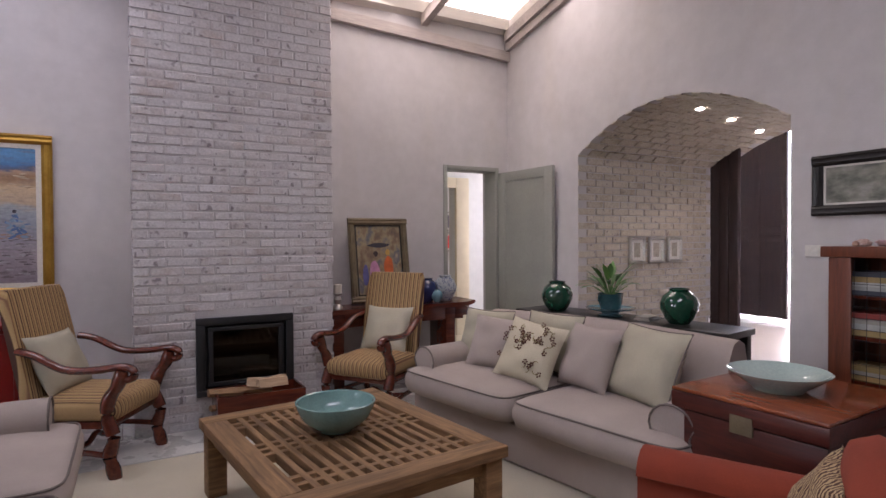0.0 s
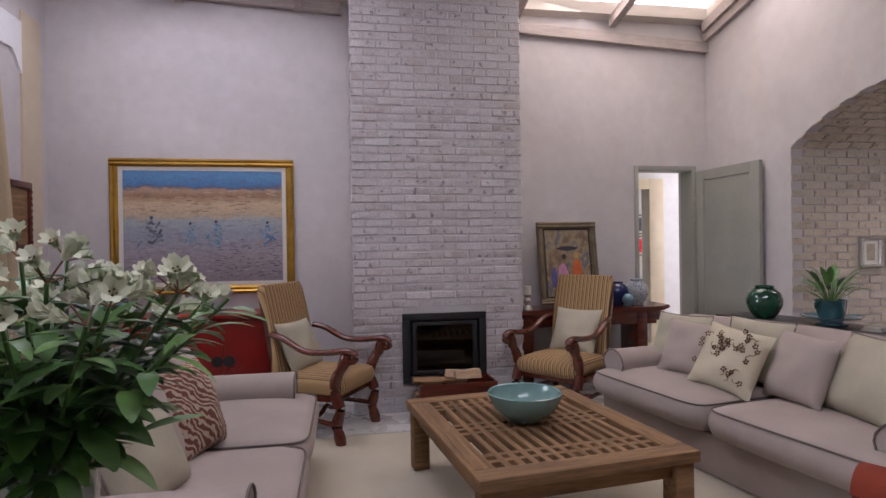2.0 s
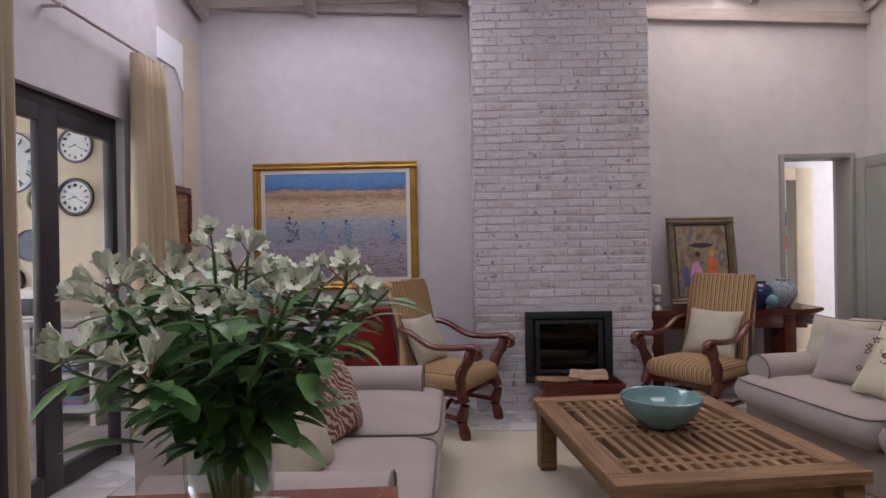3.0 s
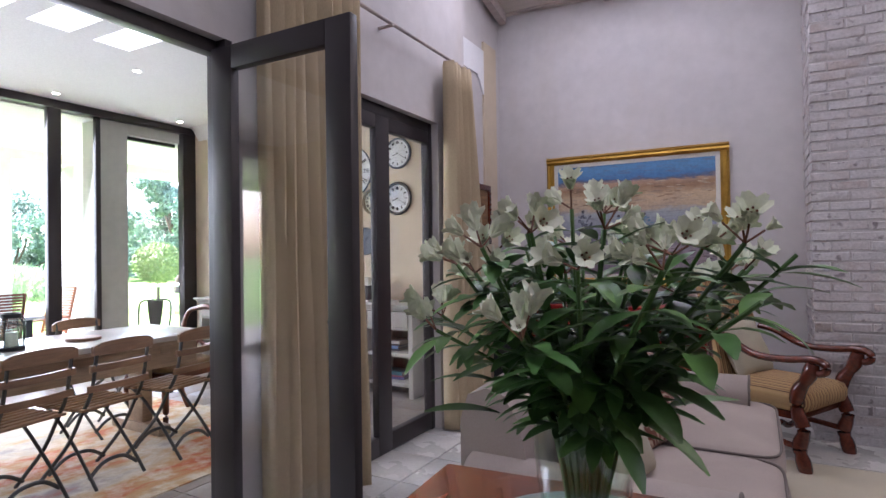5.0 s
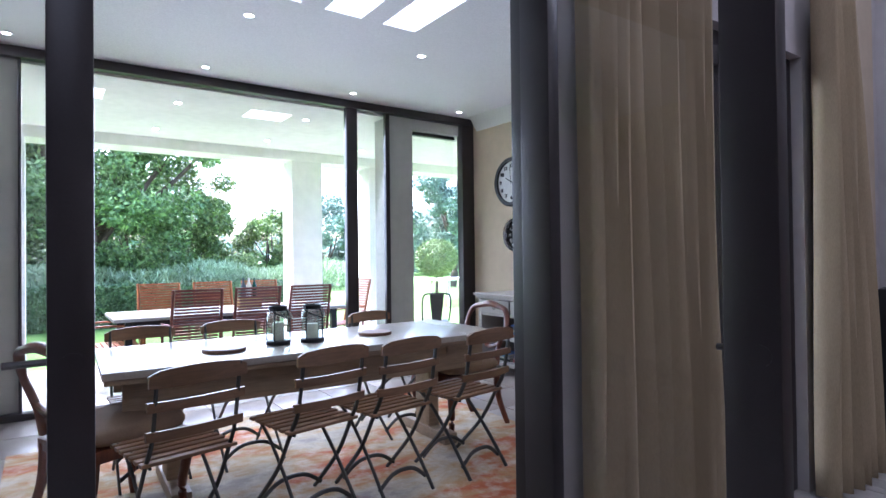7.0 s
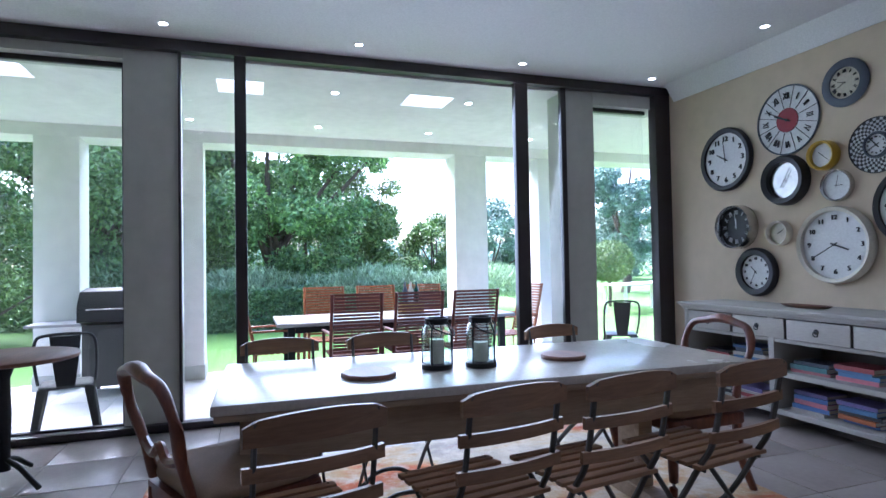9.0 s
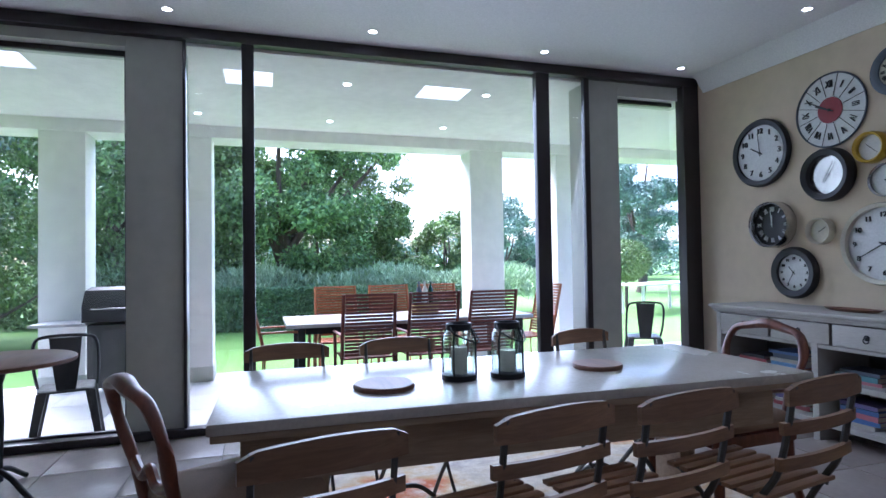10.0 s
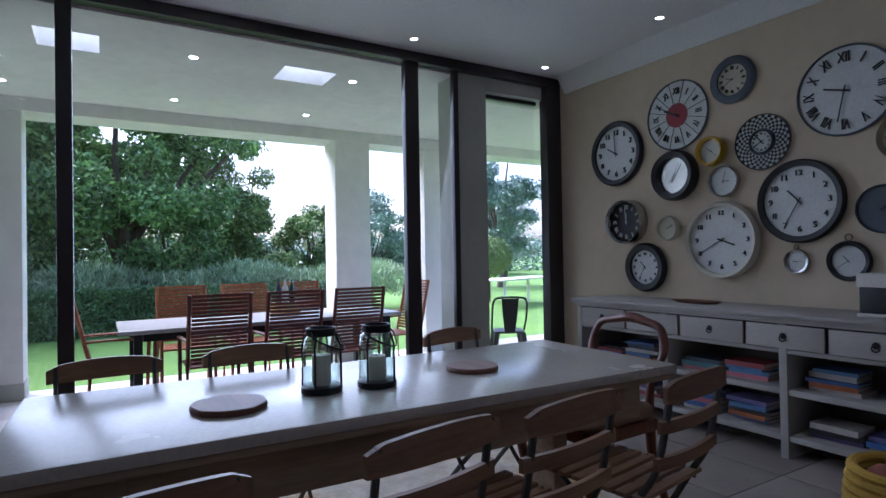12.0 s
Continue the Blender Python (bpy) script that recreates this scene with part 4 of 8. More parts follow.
jar(pose(3.11, 3.60, 0.82), 1.25, "round bottle-green glazed jar on the console")
jar(pose(3.36, 2.62, 0.82), 1.25, "large round bottle-green glazed jar on the console")
b = BM()
lathe(b, [(0.09, 0), (0.10, 0.01), (0.06, 0.02), (0.07, 0.035), (0.17, 0.055), (0.185, 0.065), (0.17, 0.062), (0.0, 0.045)], 36)
solo("footed_plate", b, M_BLUEGLAZE, "blue-grey footed plate under the potted plant", "plate", m=pose(3.24, 3.14, 0.82))
t = thing("potted_plant", pose(3.24, 3.14, 0.866), "leafy green plant in a teal two-handled pot", "plant")
c = BM()
lathe(c, [(0.06, 0), (0.075, 0.01), (0.088, 0.06), (0.092, 0.115), (0.098, 0.125), (0.09, 0.127), (0.082, 0.11), (0.0, 0.105)], 28)
pt = part("pot", c, M_TEALGLAZE, t)
for s in (-1, 1):
    c = BM()
    tube(c, spline([(s * 0.088, 0, 0.115), (s * 0.115, 0, 0.11), (s * 0.12, 0, 0.08), (s * 0.09, 0, 0.06)], 4), 0.008, 6)
    part("handle", c, M_TEALGLAZE, pt)


def leaf_mesh(bm, base, d, length, width, droop=0.3, fold=0.2, n=5):
    """One pointed leaf that leaves base in direction d and bends down."""
    d = Vector(d).normalized()
    side = d.cross(Vector((0, 0, 1)))
    if side.length < 0.05:
        side = Vector((1, 0, 0))
    side.normalize()
    p = Vector(base)
    prev = None
    for i in range(n + 1):
        s = i / n
        w = width * max(math.sin(math.pi * min(s * 0.93 + 0.04, 1)) ** 0.8, 0.02) / 2
        up = side.cross(d).normalized()
        q = [bm.verts.new(p - side * w + up * w * fold), bm.verts.new(p), bm.verts.new(p + side * w + up * w * fold)]
        if prev:
            bm.faces.new((prev[0], prev[1], q[1], q[0]))
            bm.faces.new((prev[1], prev[2], q[2], q[1]))
        prev = q
        p = p + d * (length / n)
        d = (d + Vector((0, 0, -droop / n))).normalized()


rnd = random.Random(8)
for k in range(34):
    c = BM()
    a, e = rnd.uniform(0, 6.28), rnd.uniform(0.3, 1.25)
    d = Vector((math.cos(a) * math.cos(e), math.sin(a) * math.cos(e), math.sin(e)))
    st = rnd.uniform(0.06, 0.16)
    tip = Vector((0, 0, 0.12)) + d * st
    tube(c, [(d.x * 0.02, d.y * 0.02, 0.11), tip], 0.0025, 5)
    leaf_mesh(c, tip, d, rnd.uniform(0.10, 0.17), rnd.uniform(0.03, 0.048), rnd.uniform(0.5, 1.4))
    part("leaf", c, M_LEAF if k % 3 else M_LEAF2, t)
b = BM()
box(b, -0.09, -0.06, 0, 0.09, 0.06, 0.012, 0.003)
box(b, -0.08, -0.05, 0.0125, 0.08, 0.05, 0.03, 0.004)
solo("silver_tray", b, M_SILVER, "small silver tray on the console", "tray", m=pose(3.32, 2.86, 0.82, 0, 0, 15))


def box_frame(name, m, w, h, d, border, mat, label, category, group="", inner=None, mount=0.0, mount_mat=None):
    """A framed picture in x and z, its back at y = 0, facing local -y."""
    t = thing(name, m, label, category, group)
    fr = part
    for q in ((-w / 2, -h / 2, w / 2, -h / 2 + border), (-w / 2, h / 2 - border, w / 2, h / 2), (-w / 2, -h / 2 + border, -w / 2 + border, h / 2 - border), (w / 2 - border, -h / 2 + border, w / 2, h / 2 - border)):
        c = BM()
        horizontal = (q[2] - q[0]) > (q[3] - q[1])
        prof = [(0, 0), (0, -d * 0.6), (0.25, -d), (0.45, -d * 0.8), (0.7, -d * 0.9), (1, -d * 0.45), (1, 0)]
        if horizontal:
            up = q[1] < 0
            loop = lambda x: [(x, y, (q[1] + border * k) if up else (q[3] - border * k)) for k, y in prof]
            rings(c, [loop(q[0]), loop(q[2])])
        else:
            le = q[0] < 0
            loop = lambda z: [((q[0] + border * k) if le else (q[2] - border * k), y, z) for k, y in prof]
            rings(c, [loop(q[1]), loop(q[3])])
        fr("frame_rail", c, mat, t)
    iw, ih = w / 2 - border, h / 2 - border
    if mount:
        c = BM()
        for q in ((-iw, -ih, iw, -ih + mount), (-iw, ih - mount, iw, ih), (-iw, -ih + mount, -iw + mount, ih - mount), (iw - mount, -ih + mount, iw, ih - mount)):
            box(c, q[0], -d * 0.4, q[1], q[2], -0.002, q[3])
        part("mount", c, mount_mat or M_PAPER, t, "pale mount")
    c = BM()
    box(c, -iw + mount, -d * 0.3, -ih + mount, iw - mount, -0.001, ih - mount)
    part("canvas", c, inner, t)
    return t


def canvas_mat(name, build):
    m, nt, b = nodes(name)
    tc = nt.nodes.new("ShaderNodeTexCoord")
    sp = nt.nodes.new("ShaderNodeSeparateXYZ")
    nt.links.new(tc.outputs["Object"], sp.inputs[0])
    col = build(nt, tc.outputs["Object"], sp.outputs[0], sp.outputs[2])
    n = noise_tex(nt, tc.outputs["Object"], 45, 5)
    col = mix(nt, col, ramp(nt, n, [(0.3, (0.82, 0.82, 0.82)), (0.7, (1.12, 1.12, 1.12))]), 0.8, "MULTIPLY")
    nt.links.new(col, b.inputs["Base Color"])
    b.inputs["Roughness"].default_value = 0.6
    bump(nt, b, n, 0.4, 0.003)
    return m


def shore(nt, vec, x, z):
    n = noise_tex(nt, coords(nt, (1.3, 1, 4)), 4, 5)
    n2 = noise_tex(nt, coords(nt, (1.2, 1, 9)), 6, 5)
    ad = nt.nodes.new("ShaderNodeMath")
    ad.operation, ad.inputs[1].default_value = "MULTIPLY_ADD", 0.14
    nt.links.new(n, ad.inputs[0])
    nt.links.new(z, ad.inputs[2])
    mr = nt.nodes.new("ShaderNodeMapRange")
    mr.inputs["From Min"].default_value, mr.inputs["From Max"].default_value = -0.38, 0.52
    nt.links.new(ad.outputs[0], mr.inputs[0])
    col = ramp(nt, mr.outputs[0], [(0.0, (0.26, 0.22, 0.25)), (0.2, (0.36, 0.31, 0.34)), (0.42, (0.30, 0.32, 0.38)), (0.56, (0.36, 0.39, 0.42)), (0.60, (0.50, 0.38, 0.26)), (0.72, (0.58, 0.43, 0.27)), (0.80, (0.34, 0.20, 0.11)), (0.86, (0.46, 0.30, 0.2)), (0.885, (0.10, 0.12, 0.2)), (0.91, (0.07, 0.19, 0.40)), (1.0, (0.10, 0.26, 0.48))])
    return mix(nt, col, (0.16, 0.13, 0.14), ramp(nt, n2, [(0.52, (0, 0, 0)), (0.72, (0.55, 0.55, 0.55))]))


PIC = box_frame("painting", pose(-1.227, YN - 0.003, 1.60), 1.555, 1.20, 0.045, 0.07, M_GOLD, "wide beach painting in a gilded frame on the wall", "painting", "", canvas_mat("shore_painting", shore), 0.035)
# brush strokes: blue shapes at the water's edge, a small boat, ripples
def strokes(bm, rows, y=-0.0165):
    """Flat ragged dabs of paint; rows give centre, length, height and tilt."""
    for x, z, w, h, tilt in rows:
        m = Matrix.Translation((x, y + rnd.uniform(-0.0008, 0.0008), z)) @ Matrix.Rotation(tilt, 4, "Y")
        pts = [m @ Vector((w / 2 * math.cos(a) * rnd.uniform(0.7, 1), 0, h / 2 * math.sin(a) * rnd.uniform(0.6, 1))) for a in [2 * math.pi * k / 8 for k in range(8)]]
        rings(bm, [pts, [p + Vector((0, 0.003, 0)) for p in pts]])


def daub(col):
    return surface("paint_daub", col, tuple(k * 0.6 for k in col), 0.6, big=18, fine=60, bumps=0.4)


rnd = random.Random(41)
for x, z, s_, cols in ((-0.43, -0.03, 1.1, ((0.12, 0.13, 0.18), (0.22, 0.25, 0.30))), (-0.11, -0.06, 0.85, ((0.30, 0.42, 0.52), (0.20, 0.32, 0.44))), (0.11, -0.06, 1.0, ((0.14, 0.29, 0.44), (0.27, 0.40, 0.50))), (0.55, -0.06, 0.9, ((0.13, 0.22, 0.44), (0.26, 0.38, 0.52)))):
    for col in cols:
        c = BM()
        strokes(c, [(x + rnd.gauss(0, 0.035 * s_) * (1.3 - k / 18), z - 0.10 * s_ + 0.012 * s_ * k + rnd.gauss(0, 0.01), rnd.uniform(0.03, 0.075) * s_ * (1.25 - k / 22), rnd.uniform(0.012, 0.03), rnd.uniform(-1.2, 1.2)) for k in range(15)])
        part("brushwork", c, daub(col), PIC)
    c = BM()
    strokes(c, [(x - 0.01, z + 0.10 * s_, 0.032, 0.035, 0.3)], -0.018)
    part("brushwork", c, daub((0.09, 0.08, 0.10)), PIC)
for n, col, x0, x1, z0, z1, w in ((26, (0.42, 0.27, 0.22), 0.42, 0.64, -0.17, -0.13, 0.06), (90, (0.20, 0.17, 0.18), 0.1, 0.66, -0.46, -0.12, 0.07), (110, (0.46, 0.44, 0.46), -0.66, 0.66, -0.46, -0.05, 0.08), (60, (0.30, 0.30, 0.36), -0.6, 0.3, -0.4, -0.12, 0.07), (40, (0.34, 0.22, 0.13), -0.66, 0.66, 0.13, 0.30, 0.10), (40, (0.62, 0.48, 0.33), -0.66, 0.66, 0.12, 0.32, 0.12)):
    c = BM()
    strokes(c, [(rnd.uniform(x0, x1), rnd.uniform(z0, z1), rnd.uniform(0.4, 1.0) * w, rnd.uniform(0.006, 0.016), rnd.uniform(-0.15, 0.15)) for _ in range(n)], -0.0152)
    part("brushwork", c, daub(col), PIC)


def figures(nt, vec, x, z):
    n = noise_tex(nt, coords(nt, (1, 1, 0.7)), 9, 4)
    return ramp(nt, n, [(0.25, (0.06, 0.05, 0.05)), (0.42, (0.20, 0.13, 0.08)), (0.52, (0.30, 0.24, 0.14)), (0.62, (0.12, 0.12, 0.14)), (0.75, (0.34, 0.26, 0.2))])


ART = box_frame("painting", pose(2.13, YN - 0.17, 1.215, -9, 0, 0), 0.60, 0.80, 0.04, 0.065, M_OLDGOLD, "small colourful painting in a dull gilt frame leaning on the wall", "painting", "", canvas_mat("bright_painting", figures), 0.012, M_BLACKWOOD)
for x, z, w, h, col in ((-0.06, -0.12, 0.12, 0.26, (0.62, 0.28, 0.46)), (0.09, -0.08, 0.11, 0.28, (0.68, 0.14, 0.03)), (-0.15, -0.14, 0.07, 0.22, (0.13, 0.12, 0.32)), (0.085, 0.07, 0.05, 0.07, (0.66, 0.38, 0.08)), (-0.04, 0.06, 0.05, 0.06, (0.05, 0.03, 0.03)), (0.0, 0.14, 0.26, 0.05, (0.04, 0.035, 0.05)), (0.17, -0.18, 0.06, 0.12, (0.5, 0.25, 0.2))):
    c = BM()
    r3 = random.Random(int(x * 977 + z * 100))
    pts = [(x + w / 2 * math.cos(a) * r3.uniform(0.75, 1.0), -0.0155, z + h / 2 * math.sin(a) * r3.uniform(0.75, 1.0)) for a in [2 * math.pi * k / 14 for k in range(14)]]
    rings(c, [pts, [(p[0], -0.012, p[2]) for p in pts]])
    part("brushwork", c, surface("paint_daub", col, tuple(k * 0.7 for k in col), 0.6, big=18, fine=60, bumps=0.4), ART)


# altar table with turned-up ends
t = thing("altar_table", pose(2.25, 4.90, 0), "dark red altar table with turned-up carved ends", "table")
c = BM()
rings(c, [[(x, y, z) for x, z in [(-0.70, 0.755), (0.62, 0.755), (0.70, 0.762), (0.765, 0.785), (0.775, 0.80), (0.76, 0.815), (0.66, 0.80), (-0.70, 0.80)]] for y in (-0.19, 0.19)])
part("tabletop", c, M_MAHOG, t)
for x in (-0.62, 0.50):
    c = BM()
    box(c, x - 0.05, -0.17, 0, x + 0.05, 0.17, 0.75, 0.006)
    part("side_panel", c, M_MAHOG, t)
    c = BM()
    for k, (dx, dz) in enumerate(((0.03, 0.0), (0.075, 0.03), (0.10, 0.075))):
        box(c, x + 0.05, -0.175 + k * 0.001, 0.60 + dz + 0.04, x + 0.05 + dx + 0.06, -0.155, 0.755 - k * 0.001, 0.003)
    part("bracket", c, M_MAHOG, t, "stepped carved bracket")
c = BM()
box(c, -0.57, -0.16, 0.64, 0.45, -0.135, 0.753, 0.003)
part("apron", c, M_MAHOG, t)
t = thing("candle_holder", pose(1.66, 4.84, 0.80), "silvered candle holder with a thick ivory candle", "candle holder")
c = BM()
lathe(c, [(0.045, 0), (0.04, 0.02), (0.02, 0.04), (0.036, 0.08), (0.02, 0.11), (0.045, 0.135), (0.0, 0.137)], 18)
part("holder", c, M_SILVER, t)
c = BM()
lathe(c, [(0.036, 0.137), (0.036, 0.21), (0.03, 0.215), (0.0, 0.21)], 18)
part("candle", c, M_WHITE, t)
for nm, x, y, s, mt, lab in (("vase", 2.60, 4.93, 1.15, M_NAVY, "tall cobalt-blue lidded vase"), ("vase", 2.66, 4.84, 0.62, M_BLUEGLAZE, "small pale blue round vase"), ("vase", 2.80, 4.93, 1.25, None, "round blue and white patterned ginger jar")):
    c = BM()
    lathe(c, [(0.04, 0), (0.05, 0.01), (0.085, 0.07), (0.092, 0.11), (0.075, 0.16), (0.045, 0.185), (0.05, 0.2), (0.0, 0.2)], 24)
    solo(nm, c, mt or patterned("blue_white_glaze", (0.42, 0.45, 0.46), (0.03, 0.05, 0.16), 24, 0.3, "spots"), lab, "vase", m=pose(x, y, 0.80) @ Matrix.Scale(s, 4))

# fire insert
t = thing("fireplace_insert", pose(0.828, CY, 0.538) @ Matrix.Scale(1.1, 4), "black cast-iron fireplace insert with a glass door", "fireplace")
w, h = 0.325, 0.265
for q in ((-w, -h, w, -h + 0.04), (-w, h - 0.05, w, h), (-w, -h + 0.04, -w + 0.055, h - 0.05), (w - 0.055, -h + 0.04, w, h - 0.05)):
    c = BM()
    box(c, q[0], -0.03, q[1], q[2], 0.03, q[3], 0.004)
    part("frame_bar", c, M_BLACKIRON, t)
for q in ((-0.25, -0.20, 0.25, -0.175), (-0.25, 0.175, 0.25, 0.20), (-0.25, -0.175, -0.22, 0.175), (0.22, -0.175, 0.25, 0.175)):
    c = BM()
    box(c, q[0], -0.036, q[1], q[2], 0.01, q[3], 0.003)
    part("door_bar", c, M_BLACKIRON, t)
c = BM()
box(c, -0.22, -0.012, -0.175, 0.22, -0.006, 0.175)
part("pane", c, glass("smoked_stove_glass", (0.16, 0.15, 0.14), 0.05, 0.1), t, "smoked glass pane")
c = BM()
for q in ((-0.27, 0.03, -0.22, 0.27, 0.45, -0.20), (-0.27, 0.03, 0.2, 0.27, 0.45, 0.22), (-0.27, 0.03, -0.2, -0.25, 0.45, 0.2), (0.25, 0.03, -0.2, 0.27, 0.45, 0.2), (-0.27, 0.45, -0.22, 0.27, 0.47, 0.22)):
    box(c, *q)
part("firebox", c, M_BLACKIRON, t)
c = BM()
tube(c, [(-0.05, -0.04, -0.19), (-0.05, -0.055, -0.19), (0.05, -0.055, -0.19), (0.05, -0.04, -0.19)], 0.006, 6)
part("handle", c, M_BLACKIRON, t)

# log box below the fire
t = thing("log_box", pose(0.88, 4.34, 0.010), "low dark wooden log box with split logs", "log box")
for q in ((-0.31, -0.16, 0.02, 0.31, -0.14, 0.30), (-0.31, 0.14, 0.02, 0.31, 0.16, 0.30), (-0.31, -0.139, 0.02, -0.29, 0.139, 0.30), (0.29, -0.139, 0.02, 0.31, 0.139, 0.30), (-0.29, -0.139, 0.0, 0.29, 0.139, 0.02)):
    c = BM()
    box(c, *q, 0.004)
    part("board", c, M_MAHOG, t)
rnd = random.Random(3)
for k in range(13):
    c = BM()
    r = rnd.uniform(0.028, 0.042)
    L = rnd.uniform(0.16, 0.25)
    tube(c, [(-L / 2, 0, 0), (L / 2, 0, 0)], r, 6, False, 0.8)
    lay = k // 5
    solo("firewood", c, M_LOG, "split pale firewood log in the log box", "log", "split logs", m=pose(-0.15 + 0.12 * (k % 5) + 0.88 - 0.08, 4.34 + rnd.uniform(-0.05, 0.05), 0.12 + lay * 0.09, 0, rnd.uniform(-6, 6), rnd.uniform(-25, 25)))
for x, y, z, w, a in ((0.97, 4.30, 0.355, 0.22, 12), (0.90, 4.36, 0.35, 0.20, -20), (1.02, 4.37, 0.35, 0.17, 40)):
    c = BM()
    rings(c, [[(k * w / 2, p * q, r * q) for p, r in ((-0.04, -0.025), (0.035, -0.028), (0.04, 0.02), (-0.015, 0.03))] for k, q in ((-1, 0.93), (-0.2, 1.05), (1, 1.0))])
    solo("firewood", c, M_SPLIT, "pale freshly split log on top of the log box", "log", "split logs", m=pose(x, y, z, 4, 3, a))

# red cabinet, speaker and what stands there
t = thing("cabinet", pose(-1.33, 4.86, 0), "low red lacquered cabinet against the wall", "cabinet")
c = BM()
box(c, -0.72, -0.20, 0.08, 0.72, 0.24, 0.83, 0.008)
part("body", c, M_REDLACQ, t)
c = BM()
box(c, -0.75, -0.235, 0.831, 0.75, 0.26, 0.86, 0.006)
part("top_board", c, M_REDLACQ, t)
for k in range(4):
    c = BM()
    box(c, -0.70 + k * 0.352, -0.212, 0.13, -0.36 + k * 0.352, -0.201, 0.80, 0.003)
    d = part("door", c, M_REDLACQ, t)
    c = BM()
    lathe(c, [(0.045, 0), (0.045, 0.004), (0.0, 0.006)], 20)
    part("round_plate", c, M_BLACKIRON, d, "dark round lock plate", pose(-0.53 + k * 0.352 + (0.13 if k % 2 == 0 else -0.13), -0.213, 0.48, 90, 0, 0))
for sx in (-0.66, 0.66):
    for sy in (-0.15, 0.19):
        c = BM()
        box(c, sx - 0.04, sy - 0.04, 0, sx + 0.04, sy + 0.04, 0.08, 0.004)
        part("foot", c, M_REDLACQ, t)
t = thing("loudspeaker", pose(-2.245, 4.66, 0, 0, 0, 12), "tall slim black loudspeaker beside the red cabinet", "loudspeaker")
c = BM()
box(c, -0.09, -0.13, 0.02, 0.09, 0.13, 1.03, 0.008)
part("cabinet_body", c, M_BLACKIRON, t)
c = BM()
box(c, -0.11, -0.15, 0.0, 0.11, 0.15, 0.02, 0.003)
part("foot_plate", c, M_BLACKIRON, t)
for z, r in ((0.90, 0.065), (0.74, 0.065), (0.58, 0.04)):
    c = BM()
    lathe(c, [(r, 0), (r, 0.004), (r * 0.85, 0.008), (r * 0.3, -0.008), (0.0, 0.0)], 20)
    part("driver_cone", c, M_BLACKWOOD, t, "", pose(0, -0.131, z, 90, 0, 0))
b = BM()
lathe(b, [(0.05, 0), (0.06, 0.005), (0.10, 0.06), (0.11, 0.12), (0.09, 0.17), (0.045, 0.195), (0.05, 0.21), (0.0, 0.205)], 28)
solo("vase", b, M_BLUEGLAZE, "round pale blue glazed vase on the red cabinet", "vase", m=pose(-1.86, 4.80, 0.86))
t = thing("potted_plant", pose(-1.50, 4.80, 0.86), "small leafy plant in a green pot on the cabinet", "plant")
c = BM()
lathe(c, [(0.05, 0), (0.07, 0.08), (0.065, 0.085), (0.0, 0.08)], 20)
part("pot", c, M_GREENGLAZE, t)
for k in range(22):
    c = BM()
    a, e = rnd.uniform(0, 6.28), rnd.uniform(0.1, 1.2)
    leaf_mesh(c, (0, 0, 0.08), (math.cos(a) * math.cos(e), math.sin(a) * math.cos(e), math.sin(e)), rnd.uniform(0.08, 0.15), 0.04, 1.0)
    part("leaf", c, M_LEAF2, t)
# carved panel on the west wall
t = thing("carved_panel", pose(-2.497, 4.64, 1.67, 0, 0, 90), "old carved wooden panel hung on the wall", "wall panel")
c = BM()
box(c, -0.20, -0.02, -0.26, 0.20, 0, 0.26, 0.004)
part("board", c, M_TEAK, t)
for q in ((-0.215, -0.275, 0.215, -0.225), (-0.215, 0.225, 0.215, 0.275), (-0.215, -0.224, -0.175, 0.224), (0.175, -0.224, 0.215, 0.224)):
    c = BM()
    box(c, q[0], -0.04, q[1], q[2], -0.001, q[3], 0.006)
    part("frame_rail", c, M_MAHOG, t)
for k in range(9):
    c = BM()
    bmesh.ops.create_uvsphere(c, u_segments=8, v_segments=6, radius=0.012)
    part("stud", c, M_MAHOG, t, "", pose(0.195, -0.04, -0.2 + k * 0.05))

# curtains and pole
def curtain(name, x, y0, y1, z0, z1, folds, label, flare=0.0, seed=0):
    r3 = random.Random(seed)
    c = BM()
    n = folds * 8
    loops = []
    for k in range(15):
        s = k / 14
        z = z1 + (z0 - z1) * s
        w = 1 + flare * s
        row = []
        for i in range(n + 1):
            u = i / n
            y = y0 + (y1 - y0) * (u * w if flare >= 0 else 1 - (1 - u) * (1 - flare * s))
            ph = u * folds * 2 * math.pi + 0.6 * math.sin(u * 9 + seed) * (0.4 + s)
            dx = (0.058 + 0.012 * s) * math.sin(ph) + 0.012 * math.sin(2.3 * ph + 3 * s + seed)
            row.append((x + dx + noise.noise((u * 3, s * 2, seed)) * 0.03 * s, y, z + (r3.uniform(-0.004, 0.004) if k == 14 else 0)))
        loops.append(row)
    rings(c, loops, False, False)
    ob = solo(name, c, M_CURTAIN, label, "curtain", "curtains", smooth=80)
    md = ob.modifiers.new("cloth_thickness", "SOLIDIFY")
    md.thickness = 0.003
    return ob


